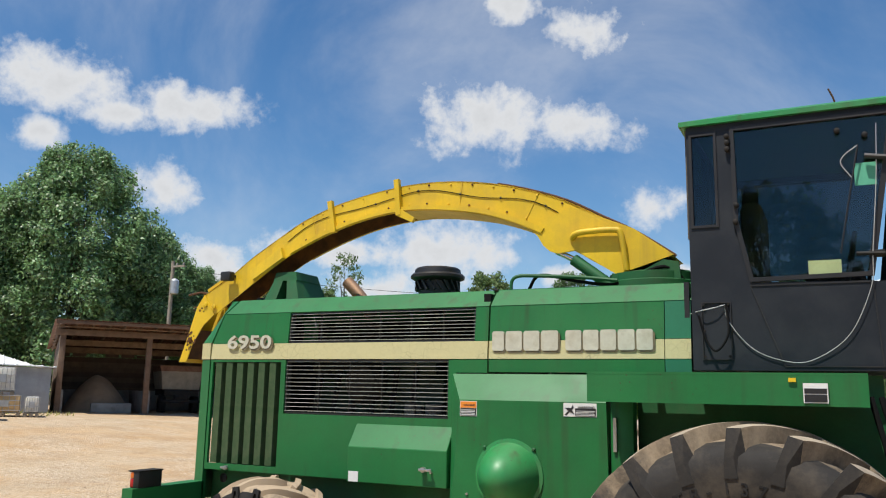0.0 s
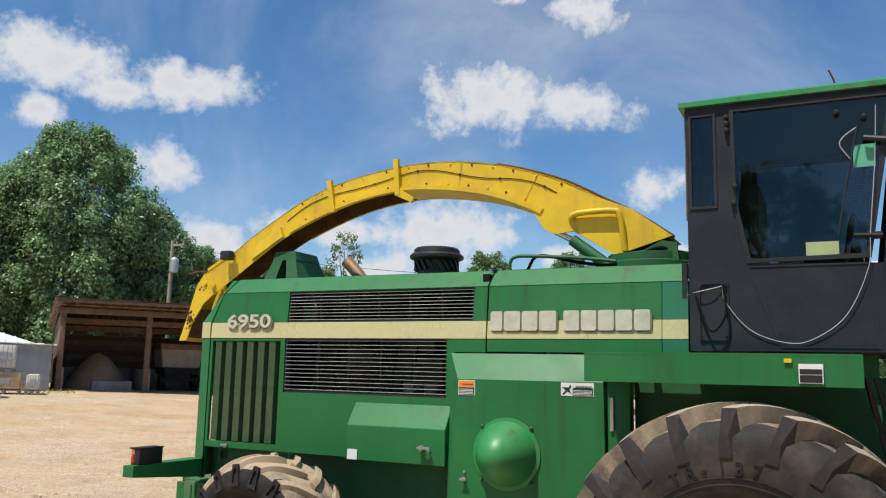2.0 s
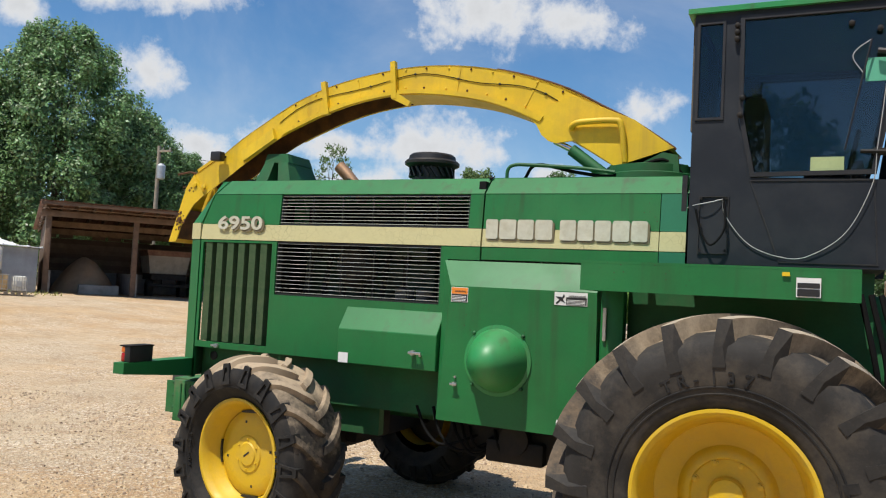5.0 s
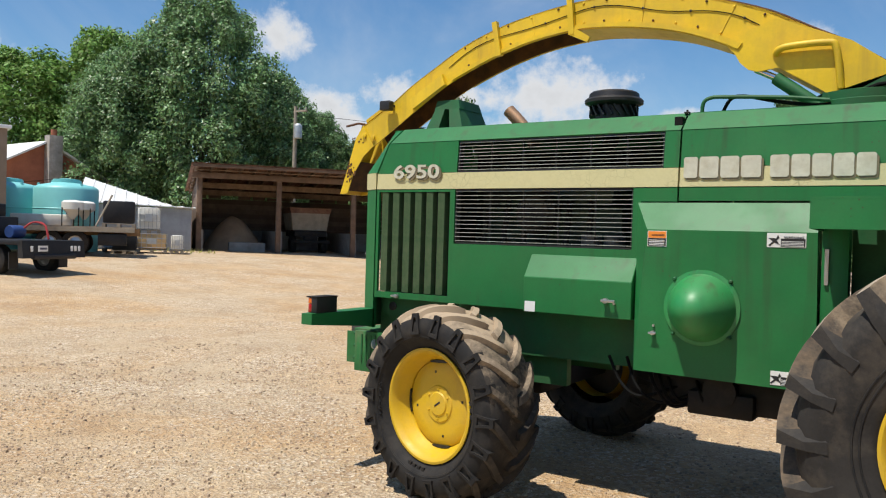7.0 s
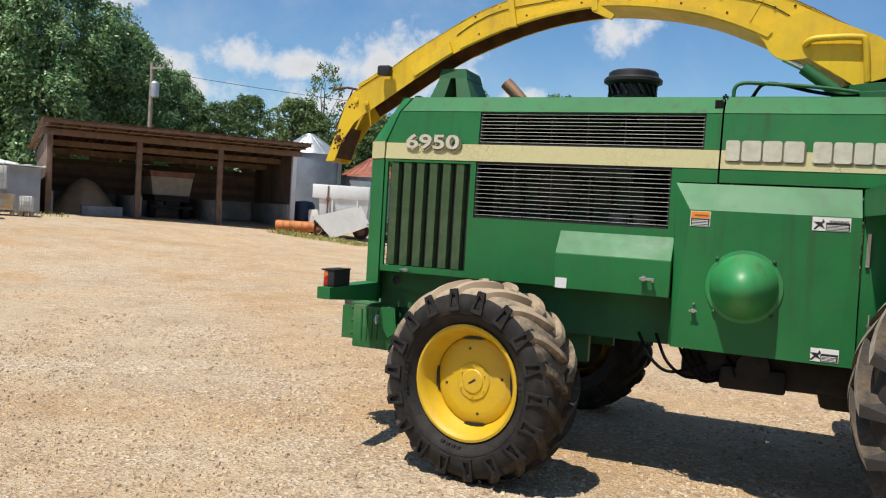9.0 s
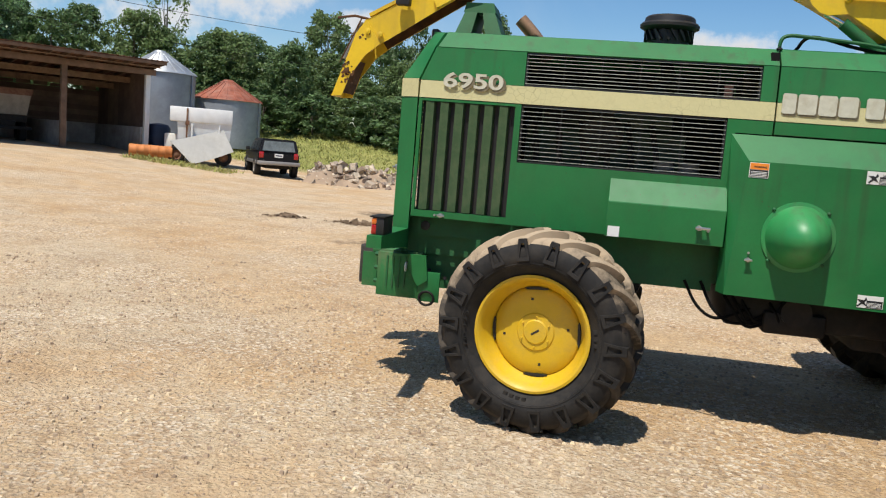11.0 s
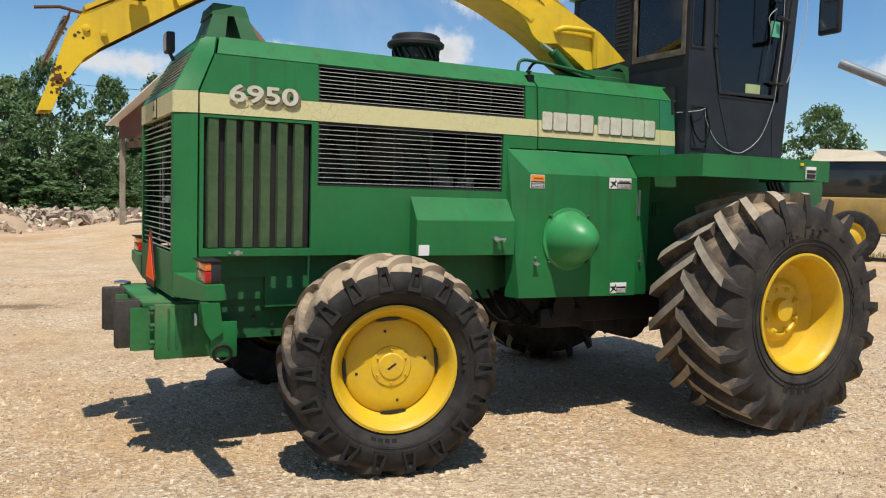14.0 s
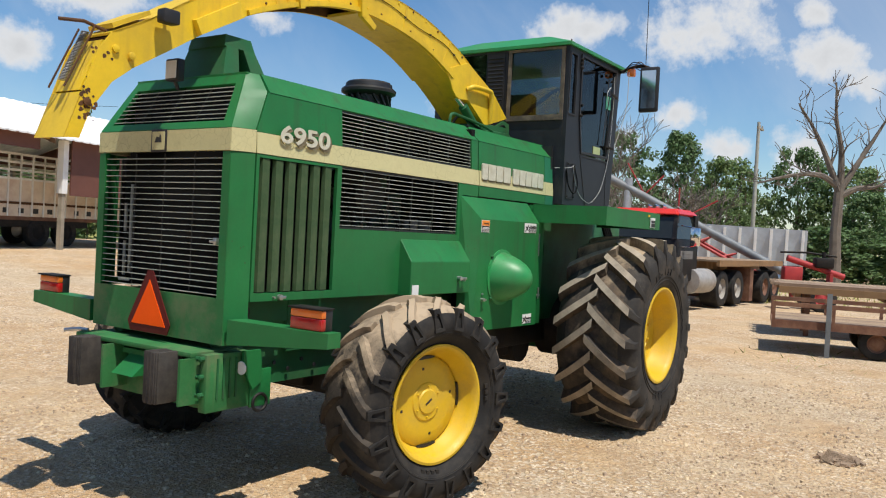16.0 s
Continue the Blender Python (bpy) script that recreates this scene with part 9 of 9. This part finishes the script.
def trunk_mesh(seed, clumps, r0, base=0.0):
    rnd = random.Random(seed)
    b = B()
    lean_x, lean_y = rnd.uniform(-0.02, 0.02), rnd.uniform(-0.02, 0.02)
    spine = [Vector((lean_x * h * 3, lean_y * h * 3, h)) for h in (-0.25, 0.1, 0.35, 0.6, 0.85)]
    tube(b, spine, r0, 8, radii=[r0 * 1.3, r0, r0 * 0.75, r0 * 0.45, r0 * 0.12])
    for j in range(16):
        c = clumps[rnd.randrange(len(clumps))]
        z0 = max(0.05, c[2] * 0.55 - 0.05)
        a = Vector((lean_x * 3 * z0, lean_y * 3 * z0, z0))
        e = Vector((c[0], c[1], c[2]))
        mid = a.lerp(e, 0.5) + Vector((0, 0, 0.02))
        tube(b, [a, mid, e], r0 * 0.3, 5, radii=[r0 * 0.38, r0 * 0.2, r0 * 0.05])
    return b


ROUND = [0.15, 0.34, 0.46, 0.50, 0.48, 0.42, 0.30, 0.14]
TALL = [0.22, 0.36, 0.42, 0.40, 0.36, 0.30, 0.22, 0.10]
LOW = [0.42, 0.50, 0.52, 0.48, 0.40, 0.24]
FULL = [0.26, 0.40, 0.46, 0.47, 0.44, 0.38, 0.29, 0.13]
AIRY = [0.12, 0.25, 0.30, 0.28, 0.32, 0.22, 0.12]
KINDS = {}
for nm, seed, nc, nl, lf, shp, mt, cr in (("tall", 1, 320, 42, 0.0155, TALL, LEAF, 0.058), ("tall_b", 2, 320, 42, 0.0155, TALL, LEAF_OAK, 0.058), ("round", 3, 240, 46, 0.0175, ROUND, LEAF_OAK, 0.076), ("plain", 9, 180, 40, 0.020, ROUND, LEAF_OAK, 0.09),
                                         ("round_b", 4, 240, 46, 0.0175, ROUND, LEAF, 0.076), ("bright", 5, 240, 46, 0.0175, ROUND, LEAF_BRIGHT, 0.076), ("low", 6, 190, 42, 0.029, LOW, LEAF_BRIGHT, 0.095),
                                         ("low_b", 7, 120, 40, 0.030, LOW, LEAF_OAK, 0.095), ("airy", 8, 90, 22, 0.016, AIRY, LEAF, 0.065)):
    KINDS[nm] = (leaf_cloud("crown", seed, nc, nl, lf, shp, mt, cr), seed)
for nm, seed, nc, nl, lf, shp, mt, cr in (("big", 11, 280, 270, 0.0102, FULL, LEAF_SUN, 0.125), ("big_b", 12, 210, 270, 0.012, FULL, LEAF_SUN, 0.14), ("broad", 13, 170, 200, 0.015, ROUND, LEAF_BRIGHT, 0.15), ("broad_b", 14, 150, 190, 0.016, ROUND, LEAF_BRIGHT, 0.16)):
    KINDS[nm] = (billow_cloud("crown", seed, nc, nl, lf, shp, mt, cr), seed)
TRUNKS = {}


def tree(kind, x, y, h, w, label, group="", turn=0.0, lift=0.10, z=None):
    """h: height, w: width of the crown; the crown begins at the share lift of the height."""
    (me, cs), seed = KINDS[kind]
    z = ground_z(x, y) if z is None else z
    t = thing("tree" if "low" not in kind else "bush", label, "tree" if "low" not in kind else "bush", group, at=pose(x, y, z, 0, 0, turn))
    c = new("crown", me)
    c.parent = t
    ch = h * (1 - lift)
    c.matrix_basis = Matrix.LocRotScale((0, 0, h * lift), None, (w, w, ch))
    if kind not in TRUNKS:
        TRUNKS[kind] = part("trunk", trunk_mesh(seed, cs, 0.02 if "low" not in kind else 0.012), BARK, t)
        k = TRUNKS[kind]
    else:
        k = new("trunk", TRUNKS[kind].data)
        k.parent = t
    k.matrix_basis = Matrix.LocRotScale((0, 0, h * lift), None, (w, w, ch))
    return t


rnd = random.Random(21)
# the tall clump behind the shed and its neighbours
tree("big", -38.0, 29.9, 15.7, 10.2, "tall dense poplar-like tree with dark green crown", "tall trees", 10, 0.03)
tree("big_b", -40.6, 26.3, 11.6, 7.6, "tall dense poplar-like tree with dark green crown", "tall trees", 70, 0.03)
tree("big_b", -36.7, 34.2, 11.2, 7.6, "tall dense poplar-like tree with dark green crown", "tall trees", 130, 0.03)
tree("big", -36.3, 38.6, 8.4, 5.6, "tall dense poplar-like tree with dark green crown", "tall trees", 200, 0.03)
tree("broad", -46.5, 29.0, 14.0, 9.0, "broad light green tree behind darker ones", "tall trees", 40, 0.05)
tree("broad_b", -49.5, 25.0, 12.2, 9.0, "round-crowned broadleaf tree behind the brick house", "tall trees", 0, 0.06)
tree("broad_b", -55.0, 20.0, 11.0, 10.0, "round-crowned broadleaf tree behind the brick house", "tall trees", 90, 0.06)
for k in range(9):
    f = k / 8
    tree(rnd.choice(("round_b", "round", "tall_b")), -38 + 18 * f + rnd.uniform(-1, 1), 38 + 7 * f + rnd.uniform(-1, 1), rnd.uniform(6.6, 8.0) * (1 - 0.28 * f), rnd.uniform(5, 6.6), "middling green tree at the wood's edge", "edge trees", rnd.uniform(0, 360), 0.04)
tree("airy", -29.3, 47.0, 9.6, 6.0, "thin airy tree with sparse crown", "edge trees", 0, 0.2)
tree("airy", -35.5, 37.0, 8.6, 5.0, "thin airy tree with sparse crown", "edge trees", 50, 0.2)
# the wood beyond the rubble
WOODS = [(-24, 49, 6.3), (-21, 50.5, 5.8), (-18.2, 51.5, 9.3), (-15.5, 52, 7.9), (-13, 53, 10.2), (-10.4, 53.5, 9.2), (-7.6, 54, 11.2), (-4.6, 54.2, 9.4), (-1.8, 54.6, 9.3), (1.4, 54.6, 11.4), (4.6, 54, 10.3), (7.8, 54, 10.3),
         (11, 53.4, 10.2), (14, 52.6, 10.6), (17.2, 52, 11.5), (20.5, 51, 10.2), (24, 49.5, 9.6), (27.5, 47.5, 9.6), (31, 45, 9.6), (34.5, 42, 9), (38, 38.5, 9.5), (41, 34, 9), (44, 29, 9)]
for x, y, h in WOODS:
    tree(rnd.choice(("tall", "tall_b", "round", "round_b", "tall_b")), x + rnd.uniform(-0.8, 0.8), y + rnd.uniform(-1, 1), h * rnd.uniform(0.84, 0.92), rnd.uniform(5.2, 7.2), "broadleaf tree in the wood beyond the yard", "wood", rnd.uniform(0, 360), 0.05)
for k in range(26):
    x = -25 + k * 2.45
    y = 46.5 - max(0, x - 18) ** 1.35 * 0.28
    tree(rnd.choice(("tall_b", "round", "round_b", "tall")), x + rnd.uniform(-0.9, 0.9), y + rnd.uniform(-1.5, 1.5), rnd.uniform(3.8, 6.0), rnd.uniform(4.6, 6.2), "lower broadleaf tree at the wood's edge", "wood", rnd.uniform(0, 360), 0.02)
for k in range(22):
    x = -24 + k * 2.6
    y = 42.5 - max(0, x - 16) ** 1.35 * 0.3
    tree("low_b", x + rnd.uniform(-1, 1), y + rnd.uniform(-1.4, 1.4), rnd.uniform(1.6, 3.4), rnd.uniform(3.5, 5.5), "leafy undergrowth bush at the wood's edge", "undergrowth", rnd.uniform(0, 360), 0.0)
tree("low", -5.4, 32.6, 3.9, 5.2, "bright green spreading bush behind the rubble", "", 0, 0.02)
# to the right, beyond trailers
for x, y, h, w, kd in ((52.5, 19.5, 9.4, 8, "round"), (54.5, 15.5, 9.6, 7, "tall_b"), (54, 12.0, 7.6, 7, "round_b"), (57, 8.2, 8.6, 6, "round"), (57, 4.5, 7.2, 7, "round_b"), (58, 0.5, 7.4, 8, "tall_b"), (59, -4, 7.6, 8, "round"), (58, -9, 8, 8, "round_b"),
                       (48, 24, 8.5, 8, "tall"), (47, 10.5, 5.0, 5, "round_b"), (50, 3.0, 5.2, 6, "tall_b"), (50, -3, 5.0, 6, "round")):
    tree(kd, x, y, h, w, "broadleaf tree beyond the parked trailers", "right-hand trees", rnd.uniform(0, 360), 0.04, 0.0)
for k in range(10):
    tree("low_b", 46 + rnd.uniform(-1, 2), 20 - 3.2 * k, rnd.uniform(1.8, 3.2), rnd.uniform(4, 6), "leafy undergrowth bush at the field edge", "undergrowth", rnd.uniform(0, 360), 0.0, 0.0)
# behind the camera, closing the yard
for k in range(9):
    tree("plain", -22 + 6 * k + rnd.uniform(-1, 1), -31 + rnd.uniform(-3, 3), rnd.uniform(9, 14), rnd.uniform(7, 9), "broadleaf tree across the yard", "trees across the yard", rnd.uniform(0, 360), 0.06)


# ---- leafless trees ----
def bare_tree(x, y, h, seed, label, levels=4, spread=0.75, r0=0.28, limbs=()):
    rnd_ = random.Random(seed)
    b, stem = B(), B()

    def grow(p, d, length, r, lvl):
        pts = [p]
        q, dd = p.copy(), d.copy()
        for _ in range(5):
            dd = (dd + Vector((rnd_.gauss(0, 0.16), rnd_.gauss(0, 0.16), rnd_.gauss(0.03, 0.10)))).normalized()
            q = q + dd * length / 5
            pts.append(q.copy())
        rr = [max(0.016, r * (1 - 0.13 * k)) for k in range(6)]
        tube(b if lvl else stem, pts, r, 7 if lvl < 2 else 4, radii=rr)
        if lvl >= levels:
            return
        for k in range(3 if lvl == 0 else rnd_.choice((2, 3))):
            i = rnd_.choice((3, 4, 5)) if lvl else rnd_.choice((3, 4, 5, 5))
            nd_ = (dd + Vector((rnd_.gauss(0, spread), rnd_.gauss(0, spread), rnd_.uniform(-0.1, 0.6)))).normalized()
            grow(pts[i], nd_, length * rnd_.uniform(0.62, 0.85), rr[i] * rnd_.uniform(0.55, 0.75), lvl + 1)

    if limbs:
        tube(stem, [(0, 0, -0.3), (0.05, 0, 1.2), (0.0, 0.05, 2.6), (0.05, 0, limbs[0][0][2])], r0, 9, radii=[r0 * 1.25, r0 * 0.95, r0 * 0.85, r0 * 0.8])
        for line in limbs:
            pts = smooth_path(line, 4)
            n = len(pts) - 1
            rr = [r0 * (0.62 - 0.5 * k / n) for k in range(n + 1)]
            tube(b, pts, r0, 7, radii=rr)
            for k in range(3, n + 1, 2):
                d = (pts[k] - pts[k - 1]).normalized()
                for _ in range(2):
                    grow(pts[k], (d + Vector((rnd_.gauss(0, 0.7), rnd_.gauss(0, 0.7), rnd_.gauss(0.1, 0.5)))).normalized(), rnd_.uniform(0.5, 1.5), rr[k] * 0.5, levels - 1)
    else:
        grow(Vector((0, 0, -0.2)), Vector((0, 0, 1)), h * 0.36, r0, 0)
    t = thing("dead_tree", label, "tree", at=pose(x, y, 0.0))
    part("trunk", stem, DEADWOOD, t)
    part("branch_crown", b, DEADWOOD, t)


def fork(*pts):
    """Limb points given as distance across the view of the yard and height."""
    return [(0.56 * a, -0.83 * a, z) for a, z in pts]


bare_tree(36.4, 2.45, 9.6, 4, "bare dead tree with bleached forked limbs", 4, 0.8, 0.27,
          [fork((0.0, 4.6), (-0.9, 5.1), (-2.2, 5.0), (-3.6, 4.6)), fork((0.0, 4.4), (-0.6, 5.8), (-1.2, 7.0), (-2.0, 8.2)), fork((0.05, 4.6), (0.0, 6.2), (-0.3, 7.6), (-0.4, 9.2)),
           fork((0.05, 4.5), (0.7, 5.6), (1.4, 6.8), (2.4, 8.6)), fork((0.0, 4.2), (0.8, 4.6), (1.6, 4.7), (2.3, 5.2))])
for bx, by, bh, bs in ((38.8, 14.2, 7.6, 31), (39.4, 12.2, 8.4, 32), (38.5, 10.2, 5.2, 33), (38.0, 15.9, 7.4, 34), (38.6, 11.2, 5.6, 35), (38.4, 13.0, 5.0, 36)):
    bare_tree(bx, by, bh, bs, "bare grey thicket tree with dense dry twigs", 5, 0.6, 0.15)
bare_tree(43.2, 16.3, 10.4, 9, "bare grey tree standing before the wood", 5, 0.55, 0.22)
bare_tree(43.0, 18.0, 7.5, 15, "bare grey tree standing before the wood", 5, 0.6, 0.15)


# ---- loose gravel, dark patches, grass ----
def gravel():
    rs = np.random.RandomState(4)
    n = 22000
    xs = rs.uniform(-9, 9.5, n)
    ys = rs.uniform(-5.0, 12, n) * 1.0
    dens = np.array([noise.noise((x * 0.45, y * 0.45, 2.0)) for x, y in zip(xs, ys)])
    keep = dens > rs.uniform(-0.55, 0.30, n)
    nx, ny = rs.uniform(-6, 8, 42000), rs.uniform(-3.8, 3.6, 42000)
    nd_ = np.array([noise.noise((x * 0.7, y * 0.7, 5.0)) + 0.6 * noise.noise((x * 2.6, y * 2.6, 9.0)) for x, y in zip(nx, ny)])
    nk = nd_ > rs.uniform(-0.45, 0.45, 42000)
    xs, ys = np.concatenate([xs[keep], nx[nk]]), np.concatenate([ys[keep], ny[nk]])
    n = len(xs)
    size = 0.006 + 0.018 * rs.rand(n) ** 3.2
    zz = np.array([ground_z(x, y) + (0.035 * noise.noise((x * 0.25, y * 0.25, 3.1)) + 0.016 * noise.noise((x * 1.3, y * 1.3, 7.7))) * (min(1.0, max(0.15, (abs(x - 2.5) - 1.5) / 4)) if abs(x - 2.5) < 5.5 and -2.5 < y < 3.5 else 1.0) for x, y in zip(xs, ys)])
    base = np.array([(1, 0.1, -0.3), (0.1, 1, -0.3), (-1, 0, -0.3), (0, -1, -0.3), (0.62, 0.1, 0.62), (0, 0.6, 0.7), (-0.6, 0, 0.6), (0, -0.62, 0.68)], float)
    faces = np.array([(0, 1, 5, 4), (1, 2, 6, 5), (2, 3, 7, 6), (3, 0, 4, 7), (4, 5, 6, 7)])
    v = base[None] * (size[:, None, None] * rs.uniform(0.7, 1.25, (n, 8, 1)))
    a = rs.rand(n) * 6.283
    c, s = np.cos(a)[:, None], np.sin(a)[:, None]
    vx, vy = v[:, :, 0] * c - v[:, :, 1] * s, v[:, :, 0] * s + v[:, :, 1] * c
    vv = np.stack([vx + xs[:, None], vy + ys[:, None], v[:, :, 2] * 0.8 + (zz + size * 0.15)[:, None]], 2).reshape(-1, 3)
    ff = (faces[None] + 8 * np.arange(n)[:, None, None]).reshape(-1, 4)
    me = bpy.data.meshes.new("gravel")
    me.from_pydata(vv.tolist(), [], ff.tolist())
    me.materials.append(surface("pale_gravel", (0.50, 0.385, 0.26), 0.95, spec=0.15, var=0.2, scale=2, island=0.34, bump=0.2))
    tagged(new("gravel", me), "loose pale gravel strewn over the dirt yard", "gravel", kind="stuff")


gravel()


def patch(x, y, rx, ry, seed, h, material=STAIN, name="dirt_clod", label="scattered clods of damp dark dirt on the yard"):
    rnd_ = random.Random(seed)
    b = B()
    for _ in range(46):
        a, r = rnd_.uniform(0, 6.283), rnd_.random() ** 0.6
        px, py = x + rx * r * math.cos(a), y + ry * r * math.sin(a)
        s = rnd_.uniform(0.02, 0.08) * (1.2 - r)
        box(b, -s, s, -s, s, -s * 0.5, s * h, 0.0, Matrix.Translation((px, py, ground_z(px, py) + 0.01)) @ Euler((rnd_.uniform(-0.5, 0.5), rnd_.uniform(-0.5, 0.5), rnd_.uniform(0, 3))).to_matrix().to_4x4())
    tagged(part(name, b, material), label, "dirt clods", kind="stuff")


patch(-5.6, 11.55, 0.55, 0.35, 1, 0.9)
patch(-3.9, 11.5, 0.75, 0.35, 2, 0.9)
patch(4.25, -2.5, 0.22, 0.2, 3, 0.35, EARTH, "dirt_clod", "scattered clods of dry brown dirt on the yard")


def grass():
    rs = np.random.RandomState(6)
    P = []
    for x0, x1, y0, y1_, n, h in ((-24, 0, 31.5, 44, 18000, 0.15), (-17.5, -13, 23.6, 25.2, 900, 0.16), (24, 46, -8, 14, 7000, 0.16), (9.5, 22, -3.5, 0.0, 260, 0.07), (0, 14, 31, 40, 5000, 0.14), (-30, -22, 16, 17.6, 300, 0.15)):
        xs, ys = rs.uniform(x0, x1, n), rs.uniform(y0, y1_, n)
        P.append(np.stack([xs, ys, h * rs.uniform(0.5, 1.3, n)], 1))
    P = np.concatenate(P)
    n = len(P)
    z = np.array([ground_z(x, y) for x, y in P[:, :2]])
    a = rs.rand(n) * 6.283
    w = P[:, 2] * (0.10 + 0.16 * rs.rand(n))
    dx, dy = np.cos(a) * w, np.sin(a) * w
    lx, ly = rs.normal(scale=0.12, size=n), rs.normal(scale=0.12, size=n)
    v = np.stack([np.stack([P[:, 0] - dx, P[:, 1] - dy, z - 0.02], 1), np.stack([P[:, 0] + dx, P[:, 1] + dy, z - 0.02], 1), np.stack([P[:, 0] + lx, P[:, 1] + ly, z + P[:, 2]], 1)], 1).reshape(-1, 3)
    me = bpy.data.meshes.new("grass")
    me.from_pydata(v.tolist(), [], np.arange(3 * n).reshape(-1, 3).tolist())
    me.materials.append(GRASS)
    tagged(new("grass", me), "rough sunlit grass on the bank and field edges", "grass", kind="stuff")


grass()
